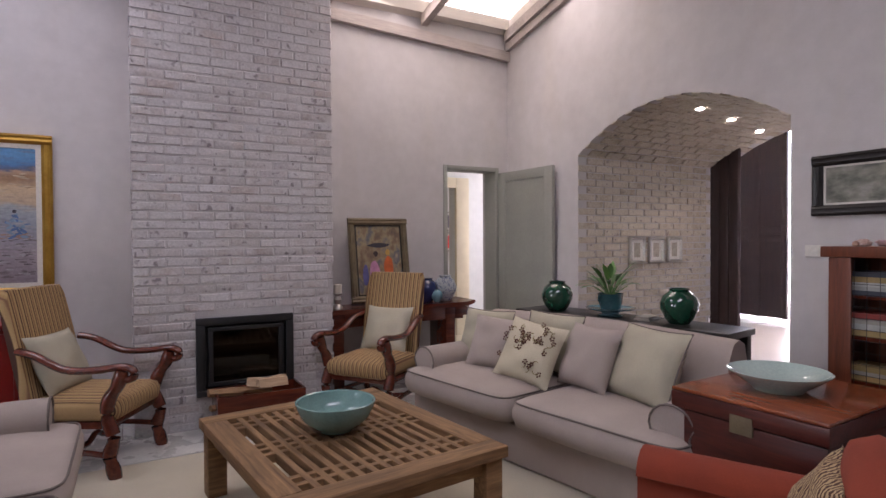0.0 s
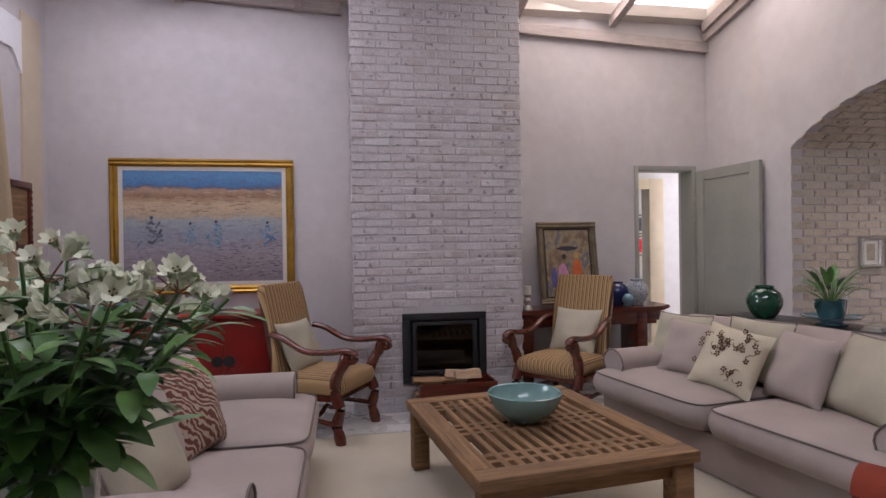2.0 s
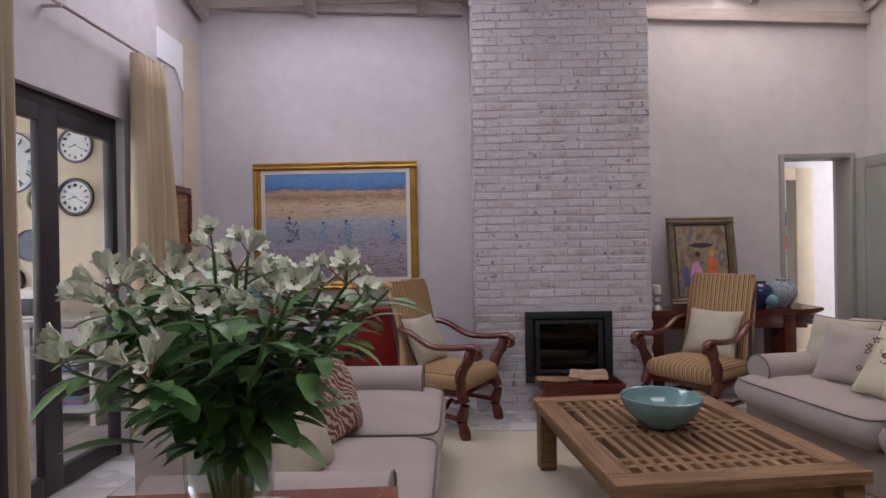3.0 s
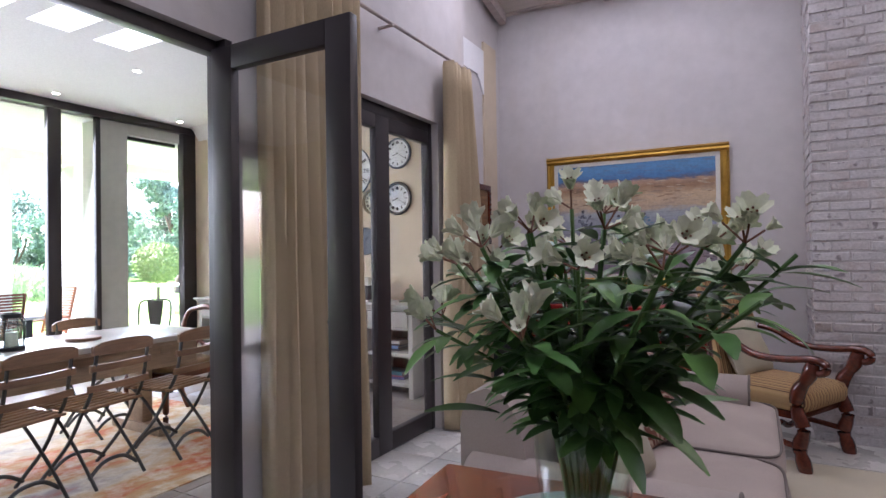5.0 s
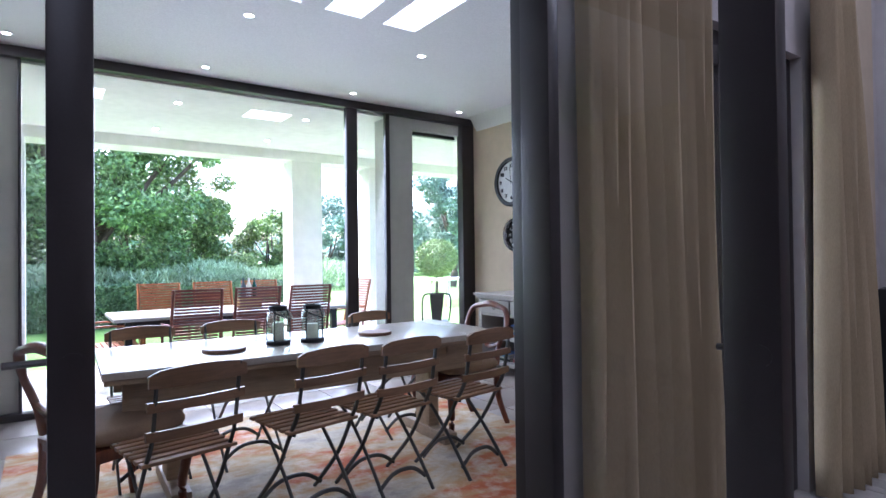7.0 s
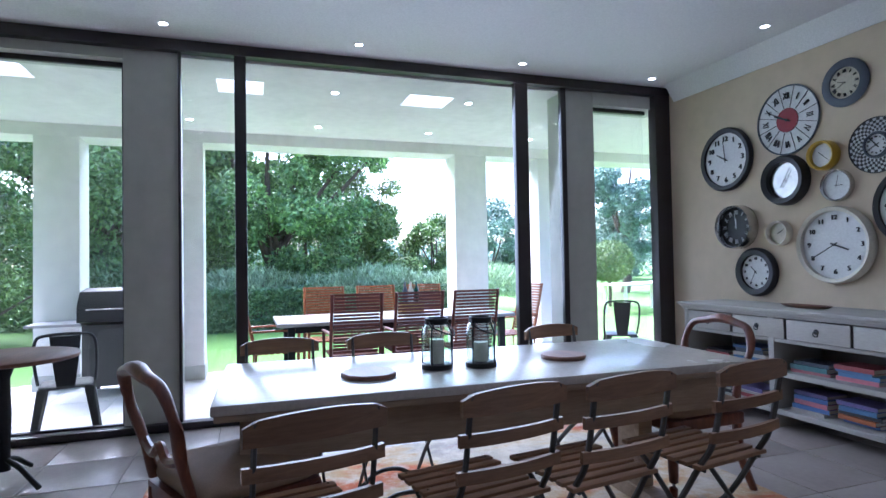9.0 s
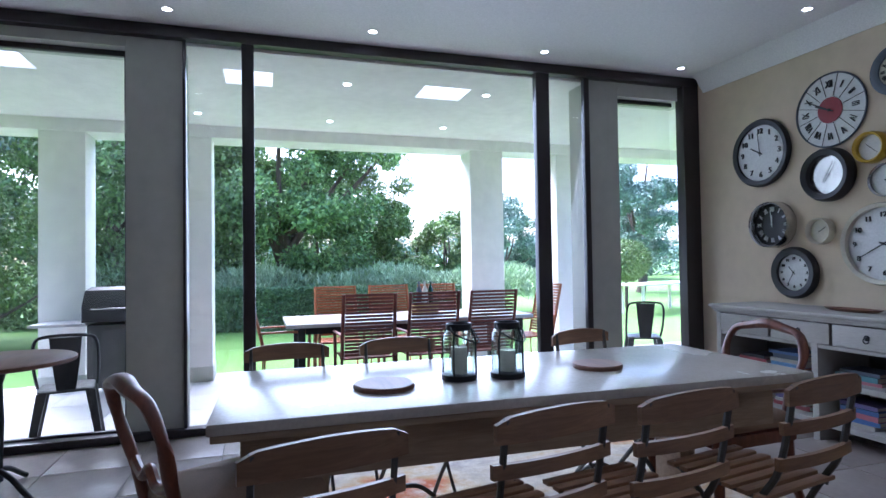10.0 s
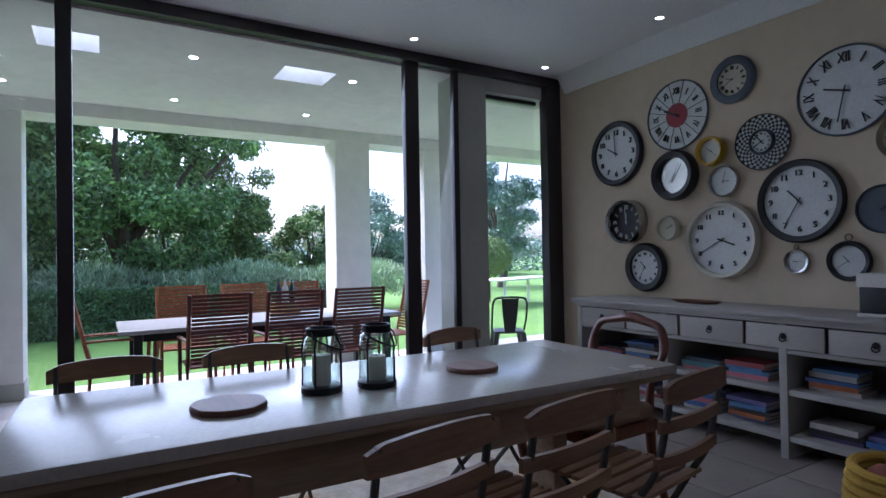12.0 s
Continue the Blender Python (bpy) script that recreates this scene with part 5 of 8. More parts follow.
curtain("curtain", -2.24, 1.80, 2.53, 0.02, 2.73, 10, "cream linen curtain drawn aside in deep folds", 0.06, 1)
curtain("curtain", -2.25, 3.60, 3.98, 0.02, 2.73, 6, "cream linen curtain hanging beside the glazed doors", 0.8, 4)
t = thing("curtain_pole", pose(-2.25, 2.9, 2.76), "slim pale metal curtain pole above the glazed doors", "curtain pole")
c = BM()
tube(c, [(0, -1.15, 0), (0, 1.08, 0)], 0.013, 10)
part("pole", c, M_TIMBER, t)
for y in (-1.16, 1.09):
    c = BM()
    bmesh.ops.create_uvsphere(c, u_segments=12, v_segments=8, radius=0.022)
    part("finial", c, M_TIMBER, t, "", pose(0, y, 0))
for y in (-1.0, 0.0, 0.98):
    c = BM()
    box(c, -0.102, y - 0.01, -0.02, 0.012, y + 0.01, -0.005, 0.002)
    part("bracket", c, M_TIMBER, t)

# grey door leaf that stands open at the passage
t = thing("door_3", pose(3.605, YN - 0.02, 0, 0, 0, -86), "grey-green panelled door leaf, standing open", "door", "", "structure")
c = BM()
box(c, 0.11, 0.008, 0.2, 0.73, 0.03, 2.03)
part("panel", c, M_GREYDOOR, t)
for q in ((0, 0, 0.012, 0.11, 0.04, 2.13), (0.73, 0, 0.012, 0.84, 0.04, 2.13), (0.111, 0, 0.012, 0.729, 0.04, 0.2), (0.111, 0, 2.03, 0.729, 0.04, 2.13)):
    c = BM()
    box(c, *q, 0.005)
    part("rail", c, M_GREYDOOR, t)
t = thing("door_frame_3", pose(0, 0, 0), "grey-green timber door frame", "door frame", "", "structure")
for q in ((DX0 - 0.02, YN - 0.012, 0, DX0 + 0.025, YN + 0.2, DZ + 0.02), (DX1 - 0.025, YN - 0.012, 0, DX1 + 0.02, YN + 0.2, DZ + 0.02), (DX0 + 0.026, YN - 0.012, DZ - 0.025, DX1 - 0.026, YN + 0.2, DZ + 0.02)):
    c = BM()
    box(c, *q, 0.003)
    part("frame_bar", c, M_GREYDOOR, t)

# passage beyond that door: cream walls, a second doorway, two prints
M_CREAM = plaster("cream_plaster", (0.66, 0.56, 0.36), (0.6, 0.50, 0.33), (0.55, 0.46, 0.30))
M_PALE = plaster("pale_passage_plaster", (0.66, 0.64, 0.58), (0.60, 0.58, 0.53), (0.58, 0.53, 0.44))
b = BM()
box(b, 1.9, 9.4, 0, 6.5, 9.6, 2.8)
box(b, 1.8, YN + 0.28, 0, 2.0, 9.4, 2.8)
box(b, 6.4, YN + 0.28, 0, 6.6, 9.4, 2.8)
box(b, 2.0, 6.35, 0, 2.85, 6.6, 2.8)
box(b, 3.80, 6.35, 0, 6.4, 6.6, 2.8)
box(b, 2.85, 6.35, 2.13, 3.80, 6.6, 2.8)
structure("wall_hall", b, M_PALE, "pale plaster walls of the passage", "wall")
t = thing("door_frame_4", pose(0, 0, 0), "cream painted casing round the inner doorway", "door frame", "", "structure")
for q in ((3.74, 6.30, 0, 3.93, 6.348, 2.20), (2.76, 6.30, 0, 2.91, 6.348, 2.20), (2.911, 6.30, 2.07, 3.739, 6.348, 2.20), (3.72, 6.29, 0, 3.95, 6.349, 0.16)):
    c = BM()
    box(c, *q, 0.006)
    part("casing_board", c, M_CREAM, t)
b = BM()
box(b, 1.8, YN + 0.28, 2.8, 6.6, 9.6, 2.9)
structure("ceiling_hall", b, M_CEIL, "white ceiling of the passage", "ceiling")
# two added fill lamps brighten the passage; it has no window
area("bedroom_window_light", 1.2, 1.2, 3, look((4.3, 7.3, 2.4), (5.0, 9.4, 1.2)), (1.0, 0.97, 0.92))
area("hall_window_light", 0.7, 1.2, 2.5, look((5.4, 5.75, 1.9), (3.4, 6.2, 1.2)), (1.0, 0.96, 0.88))
for k, (z, col) in enumerate(((1.75, (0.05, 0.05, 0.06)), (1.36, (0.42, 0.03, 0.03)))):
    box_frame("print", pose(5.34, 9.395, z), 0.34, 0.36, 0.02, 0.02, M_BLACKWOOD, "small framed print in the passage", "print", "prints in the passage", surface("print_ink", col, tuple(v * 3 for v in col), 0.6, big=14), 0.04)

# the arched passage: frames, wooden doors, lights
for x in (4.50, 4.775, 5.05):
    box_frame("small_frame", pose(x, AY1 - 0.014, 1.29), 0.21, 0.265, 0.035, 0.03, M_SILVER, "small silver-framed picture on the brick wall", "picture frame", "three silver frames", surface("print_paper", (0.42, 0.38, 0.30), (0.25, 0.22, 0.18), 0.7, big=12), 0.03)
M_DARKDOOR = wood("dark_plank_door", (0.045, 0.02, 0.016), (0.02, 0.010, 0.009), "z", 0.5)


def plank_door(name, m, label, w, h):
    t = thing(name, m, label, "door", "", "structure")
    for k in range(2):
        c = BM()
        box(c, 0.02 + k * w / 2, 0.012, 0.02, w / 2 - 0.02 + k * w / 2, 0.04, h - 0.02)
        part("panel", c, M_DARKDOOR, t)
    for x in (0.0, w / 2 - 0.05, w - 0.10):
        c = BM()
        box(c, x, 0, 0.01, x + 0.10, 0.055, h, 0.004)
        part("stile", c, M_DARKDOOR, t)
    for z in (0.02, h * 0.42, h * 0.47, h - 0.12):
        c = BM()
        box(c, 0.101, 0.004, z, w - 0.101, 0.05, z + 0.10, 0.004)
        part("rail", c, M_DARKDOOR, t)
    return t


plank_door("door_4", pose(TX + 0.02, AY1 - 0.005, 0, 0, 0, -85), "dark stained panelled door leaf, folded open", 0.31, 2.42)
plank_door("door_5", pose(9.8, 6.62, 0, 0, 0, -90), "tall dark stained panelled entrance door leaf", 1.05, 3.2)
M_SPOT = glow("lit_downlight", (1.0, 0.95, 0.85), 4.0)
for x, y in ((4.30, 3.16), (4.90, 3.28), (5.55, 3.42)):
    c = BM()
    zz = AZ + (AH - AZ) * (1 - (2 * (y - AY0) / (AY1 - AY0) - 1) ** 2) - 0.016
    lathe(c, [(0.03, 0.006), (0.034, 0), (0.0, 0.001)], 14)
    solo("downlight", c, M_SPOT, "small lit downlight in the brick vault", "downlight", "vault downlights", m=pose(x, y, zz))
for x, y in ((4.30, 3.16), (4.90, 3.28), (5.55, 3.42)):
    d = bpy.data.lights.new("vault_downlight_lamp", "SPOT")
    d.energy, d.spot_size, d.spot_blend, d.shadow_soft_size, d.color = 0.5, radians(120), 0.6, 0.03, (1.0, 0.9, 0.75)
    new("vault_downlight_lamp", d).matrix_world = look((x, y, 2.40), (x, y, 0))
b = BM()
box(b, 13.0, 0.2, -0.02, 13.2, 12.0, 4.0)
structure("wall_court", b, M_EXT, "bright white courtyard wall beyond the arch", "wall")
# unseen wall, added to cut the courtyard light that reaches the passage
b = BM()
box(b, 9.86, 0.2, -0.02, 9.98, 4.9, 3.3)
structure("wall_entrance", b, M_WALL, "unseen end wall, added to keep courtyard daylight out of the passage", "wall")
# ceiling and side walls here are unseen, added to keep sky light out
b = BM()
box(b, TX + 0.31, 0.0, 3.3, 9.9, 7.2, 3.5)
structure("ceiling_hall", b, M_CEIL, "unseen flat ceiling, added to darken the arched passage", "ceiling")
b = BM()
box(b, TX + 0.25, 6.7, -0.02, 9.9, 6.9, 3.3)
structure("wall_hall_north", b, M_WALL, "unseen plastered north wall, added to darken the arched passage", "wall")
b = BM()
box(b, TX - 1.2, 0.0, -0.02, 13.0, 0.2, 3.5)
box(b, TX - 1.2, 0.2, -0.02, TX - 0.95, AY0 - 0.25, 3.3)
structure("wall_hall_south", b, M_WALL, "unseen plastered south wall, added to stop sky light entering the passage", "wall")
b = BM()
box(b, TX - 0.9, 0.0, -0.2, 13.0, 12.0, -0.025)
structure("floor_hall", b, M_TILE, "pale stone floor of the entrance hall", "floor")

# shelves against the east wall, black-framed picture, switch
t = thing("bookcase", pose(3.58, 1.18, 0), "low dark cherry bookcase with a wire-mesh front", "bookcase")
for q in ((-0.16, -0.52, 0, 0.155, -0.47, 1.30), (-0.16, 0.47, 0, 0.155, 0.52, 1.30), (-0.185, -0.55, 1.301, 0.16, 0.55, 1.36), (0.13, -0.47, 0.05, 0.155, 0.47, 1.30)):
    c = BM()
    box(c, *q, 0.005)
    part("carcass_board", c, M_CHERRY, t)
for z in (0.05, 0.36, 0.62, 0.86, 1.08):
    c = BM()
    box(c, -0.13, -0.469, z, 0.129, 0.469, z + 0.02, 0.002)
    part("shelf", c, M_MAHOG, t)
for q in ((-0.178, 0.40, 0.04, -0.161, 0.469, 1.30), (-0.178, -0.469, 0.04, -0.161, -0.40, 1.30)):
    c = BM()
    box(c, *q, 0.003)
    part("stile", c, M_CHERRY, t)
rnd = random.Random(12)
BOOKC = [surface("book_cover", c, None, 0.6, big=10, rand=0.2) for c in ((0.45, 0.42, 0.36), (0.06, 0.07, 0.09), (0.10, 0.16, 0.24), (0.30, 0.05, 0.04), (0.42, 0.30, 0.12), (0.55, 0.55, 0.52))]
M_PAGES = surface("page_block", (0.6, 0.55, 0.45), None, 0.9)


def book(m, w, d, h, mat, label="closed book lying flat on the shelf", grp="books on the shelves"):
    """A book that lies flat: cover, pages."""
    t = thing("book", m, label, "book", grp)
    c = BM()
    box(c, -w / 2, -d / 2, 0, w / 2, d / 2, 0.003)
    box(c, -w / 2, -d / 2, h - 0.003, w / 2, d / 2, h)
    box(c, -w / 2, -d / 2, 0.003, w / 2, -d / 2 + 0.003, h - 0.003)
    part("cover", c, mat, t)
    c = BM()
    box(c, -w / 2 + 0.004, -d / 2 + 0.0032, 0.0032, w / 2 - 0.004, d / 2 - 0.005, h - 0.0032)
    part("page_block", c, M_PAGES, t)
    return t


for z in (0.38, 0.64, 0.88, 1.10):
    y = 1.18 + 0.36
    for k in range(3):
        zz = z
        for q in range(rnd.randint(3, 5)):
            h = rnd.uniform(0.02, 0.035)
            book(pose(3.565, y, zz, 0, 0, -90 + rnd.uniform(-5, 5)), rnd.uniform(0.2, 0.25), rnd.uniform(0.16, 0.2), h, BOOKC[rnd.randrange(6)], "closed book lying flat in the bookcase", "books in the bookcase")
            zz += h + 0.0005
        y -= 0.27
c = BM()
for k in range(14):
    tube(c, [(-0.164, -0.39 + k * 0.06, 0.06), (-0.164, -0.39 + k * 0.06, 1.28)], 0.0015, 4)
for k in range(20):
    tube(c, [(-0.164, -0.4, 0.08 + k * 0.06), (-0.164, 0.4, 0.08 + k * 0.06)], 0.0015, 4)
part("wire_mesh", c, M_BLACKIRON, t, "fine black wire mesh")
rnd = random.Random(4)
for k in range(16):
    c = BM()
    bmesh.ops.create_icosphere(c, subdivisions=2, radius=1)
    for v in c.verts:
        v.co = Vector((v.co.x * 0.035, v.co.y * 0.028, v.co.z * 0.02)) * (1 + 0.5 * noise.noise(v.co * 1.7 + Vector((k, 0, 0))))
    solo("shell", c, surface("shell_pink", (0.6, rnd.uniform(0.35, 0.5), rnd.uniform(0.28, 0.45)), (0.35, 0.2, 0.15), 0.5, big=20), "small pinkish sea shell on the bookcase", "shell", "shells", m=pose(3.50 + rnd.uniform(-0.06, 0.10), 1.60 - 0.055 * k + rnd.uniform(-0.02, 0.02), 1.376, rnd.uniform(-20, 20), rnd.uniform(-20, 20), rnd.uniform(0, 360)))
box_frame("picture", pose(XE - 0.003, 1.62, 1.72, 0, 0, -90), 0.66, 0.365, 0.03, 0.065, M_BLACKWOOD, "small dark landscape in a broad black frame", "picture", "", canvas_mat("dark_landscape", lambda nt, v, x, z: ramp(nt, noise_tex(nt, coords(nt, (1, 1, 2)), 7, 4), [(0.3, (0.06, 0.06, 0.05)), (0.5, (0.2, 0.2, 0.16)), (0.7, (0.34, 0.33, 0.28))])), 0.012)
t = thing("light_switch", pose(XE - 0.002, 1.945, 1.325, 0, 0, -90), "white double light switch plate on the wall", "switch")
c = BM()
box(c, -0.05, -0.009, -0.035, 0.05, 0, 0.035, 0.003)
part("plate", c, M_PAPER, t)
for x in (-0.02, 0.02):
    c = BM()
    box(c, x - 0.008, -0.013, -0.012, x + 0.008, -0.0092, 0.012, 0.001)
    part("rocker", c, M_PAPER, t)

# rugs
b = BM()
box(b, -0.35, 1.2, 0.001, 2.35, 4.02, 0.013, 0.004)
solo("rug", b, M_CREAMRUG, "large plain cream wool rug under the low table", "rug")
b = BM()
box(b, -0.05, 4.05, 0.0, 1.62, CY - 0.012, 0.010, 0.003)
structure("hearth_slab", b, M_TILE, "pale stone hearth slab before the chimney", "hearth")

# ---- flowers ----
t = thing("side_table", pose(-0.585, 0.90, 0, 0, 0, 4), "square orange-red camphor side table", "side table")
c = BM()
box(c, -0.37, -0.37, 0.725, 0.37, 0.37, 0.76, 0.006)
part("tabletop", c, M_REDWOOD, t)
for sx in (-0.33, 0.33):
    for sy in (-0.33, 0.33):
        c = BM()
        box(c, sx - 0.025, sy - 0.025, 0, sx + 0.025, sy + 0.025, 0.724, 0.004)
        part("leg", c, M_REDWOOD, t)
for q in ((-0.30, -0.34, 0.30, -0.32), (-0.30, 0.32, 0.30, 0.34), (-0.34, -0.30, -0.32, 0.30), (0.32, -0.30, 0.34, 0.30)):
    c = BM()
    box(c, q[0], q[1], 0.65, q[2], q[3], 0.724)
    part("apron", c, M_REDWOOD, t)
b = BM()
lathe(b, [(0.14, 0), (0.15, 0.004), (0.2, 0.014), (0.255, 0.032), (0.262, 0.036), (0.255, 0.038), (0.19, 0.02), (0.0, 0.012)], 44)
solo("plate", b, M_PALEGLAZE, "large pale blue-white plate under the vase", "plate", m=pose(-0.535, 0.94, 0.76) @ Matrix.Diagonal((0.80, 0.80, 1.0, 1)))
VM = pose(-0.545, 0.96, 0.7725)
t = thing("flower_vase", VM, "clear ribbed glass vase of white alstroemeria and leaves", "flowers")
c = BM()
n, H = 28, 0.24
def vr(s, i, inner):
    return (0.055 + 0.03 * s + 0.012 * math.sin(s * 3)) * (1 + 0.03 * (i % 2)) - (0.004 if inner else 0)
loops = [[(vr(s, i, False) * math.cos(2 * math.pi * i / n), vr(s, i, False) * math.sin(2 * math.pi * i / n), H * s) for i in range(n)] for s in (0, 0.1, 0.3, 0.5, 0.7, 0.9, 1.0)]
loops += [[(vr(s, i, True) * math.cos(2 * math.pi * i / n), vr(s, i, True) * math.sin(2 * math.pi * i / n), max(H * s, 0.01)) for i in range(n)] for s in (1.0, 0.7, 0.3, 0.0)]
rings(c, loops)
part("glass_vase", c, M_VGLASS, t, "clear ribbed glass vase").visible_shadow = False
rnd = random.Random(77)


def flower(bm_p, bm_s, base, d, size):
    """One open bloom of six petals with dark stamens."""
    d = Vector(d).normalized()
    u = d.cross(Vector((0.3, 0.2, 1))).normalized()
    w = d.cross(u)
    for k in range(6):
        a = 2 * math.pi * k / 6 + (0.2 if k % 2 else 0)
        o = u * math.cos(a) + w * math.sin(a)
        s = o.cross(d).normalized()
        pr = None
        for i in range(5):
            q = i / 4
            p = base + d * size * (0.85 * q ** 0.7 + 0.1) * 0.95 + o * size * (q ** 1.6) * 0.50
            wd = size * (0.30 if k % 2 else 0.22) * (math.sin(math.pi * min(0.12 + q * 0.8, 1)) ** 0.8)
            row = [bm_p.verts.new(p - s * wd), bm_p.verts.new(p - d * size * 0.05), bm_p.verts.new(p + s * wd)]
            if pr:
                bm_p.faces.new((pr[0], pr[1], row[1], row[0]))
                bm_p.faces.new((pr[1], pr[2], row[2], row[1]))
            pr = row
    for k in range(4):
        o = (u * math.cos(k * 1.6) + w * math.sin(k * 1.6)) * size * 0.12
        bmesh.ops.create_icosphere(bm_s, subdivisions=1, radius=size * 0.045, matrix=Matrix.Translation(base + d * size * 0.55 + o))


nstem = 40
for k in range(nstem):
    a = 2.399963 * k
    rr = 0.33 * math.sqrt((k + 0.6) / nstem)
    top = Vector((rr * math.cos(a) * (1.08 if math.cos(a) > 0 else 0.84), rr * math.sin(a) * 0.95, rnd.uniform(0.50, 0.64) - rr * 0.34))
    base = Vector((top.x * 0.08, top.y * 0.08, 0.03))
    mid = Vector((top.x * 0.30, top.y * 0.30, 0.27))
    path = spline([base, mid, top], 6)
    c = BM()
    tube(c, path, [0.0035] * len(path), 6)
    st = part("stem", c, M_STEM, t)
    lf = [BM(), BM()]
    for i in range(20):
        f = 0.45 + 0.54 * i / 19
        p = path[min(int(f * (len(path) - 1)), len(path) - 1)]
        aa = rnd.uniform(0, 6.28)
        out = Vector((math.cos(aa), math.sin(aa), rnd.uniform(-0.2, 0.7))) + Vector((top.x, top.y, 0)) * 1.4
        leaf_mesh(lf[i % 2], p, out, rnd.uniform(0.065, 0.115), rnd.uniform(0.022, 0.040), rnd.uniform(0.3, 1.2), 0.2)
    part("foliage", lf[0], M_LEAF, st)
    part("foliage", lf[1], M_LEAF2 if k % 2 else M_LEAF, st)
    if k % 5 == 4:
        continue
    bp, bs = BM(), BM()
    for q in range(rnd.randint(2, 4)):
        aa = rnd.uniform(0, 6.28)
        d = Vector((math.cos(aa) * 0.8 + top.x * 1.6, math.sin(aa) * 0.8 + top.y * 1.6, rnd.uniform(0.2, 1.1)))
        d.normalize()
        tip = top + d * rnd.uniform(0.02, 0.045)
        tube(bs, [top, tip], 0.0016, 4)
        flower(bp, bs, tip, d, rnd.uniform(0.034, 0.050) if q < 3 else 0.022)
    fl = part("blossom", bp, M_PETAL, st, "white lily-like blossom", None, 70)
    part("stamen", bs, M_STAMEN, fl)
for k in range(40):
    a = 2.399963 * k + 0.4
    c = BM()
    q = rnd.uniform(0.05, 0.16)
    p = Vector((q * math.cos(a), q * math.sin(a), rnd.uniform(0.24, 0.44)))
    leaf_mesh(c, p, (math.cos(a), math.sin(a), rnd.uniform(-0.4, 0.7)), rnd.uniform(0.09, 0.16), rnd.uniform(0.03, 0.052), rnd.uniform(0.3, 1.0), 0.2, 6)
    part("broad_leaf", c, M_LEAF if k % 3 else M_LEAF2, t, "long dark green leaf")

# ---- dining room materials ----
M_SLAT = wood("oiled_chair_slat", (0.30, 0.165, 0.085), (0.17, 0.09, 0.045), "x", 0.42, rand=0.12)
M_STEEL = surface("grey_green_steel", (0.085, 0.085, 0.08), (0.06, 0.06, 0.055), 0.45, 0.5, big=8)
M_STONETOP = surface("limed_table_top", (0.48, 0.445, 0.385), (0.41, 0.38, 0.33), 0.25, big=1.5, fine=70, bumps=0.05, coat=0.08)
M_OAK = wood("limed_oak", (0.42, 0.31, 0.20), (0.27, 0.195, 0.125), "y", 0.55)
M_CARVED = wood("polished_rosewood", (0.20, 0.06, 0.026), (0.09, 0.026, 0.014), "z", 0.4, coat=0.06)
M_HIDE = surface("brown_suede_seat", (0.30, 0.205, 0.13), (0.22, 0.15, 0.095), 0.8, big=3, fine=160, bumps=0.3)
M_GREYPAINT = surface("grey_limed_paint", (0.42, 0.40, 0.36), (0.34, 0.325, 0.29), 0.6, big=2, fine=60, bumps=0.15, stretch=(0.4, 2, 2))
# darker than the grey paint: shade between the shelves put into the colour
M_SHADOWBACK = surface("shaded_cabinet_back", (0.20, 0.18, 0.16), None, 0.8)
M_LANTERN = surface("black_lantern_metal", (0.02, 0.021, 0.023), None, 0.45, 0.5)
M_BOARD = wood("acacia_board", (0.22, 0.10, 0.055), (0.12, 0.05, 0.03), "x", 0.5)
M_CHROME = surface("brushed_chrome", (0.60, 0.60, 0.60), (0.45, 0.45, 0.45), 0.2, 1.0, big=6)
M_FACE = surface("clock_face_white", (0.66, 0.67, 0.66), (0.60, 0.61, 0.61), 0.4, big=4, bumps=0.02)
M_FACE2 = surface("clock_face_cream", (0.60, 0.56, 0.44), None, 0.4, big=4, bumps=0.02)
M_INK = plain("clock_black", (0.012, 0.012, 0.014), 0.5)
M_WRED = surface("clock_red", (0.28, 0.015, 0.03), None, 0.5, bumps=0.02)
M_YELLOW = surface("yellow_enamel", (0.55, 0.36, 0.02), (0.46, 0.30, 0.02), 0.4, bumps=0.03)
M_IVORY = surface("ivory_rim", (0.68, 0.64, 0.53), None, 0.4, bumps=0.03)
M_SLATE = surface("slate_blue_rim", (0.08, 0.10, 0.13), (0.05, 0.06, 0.08), 0.5)
M_WEAVE = surface("yellow_woven_rope", (0.52, 0.34, 0.04), (0.40, 0.25, 0.03), 0.9, big=20, fine=90, bumps=0.7, dist=0.006)


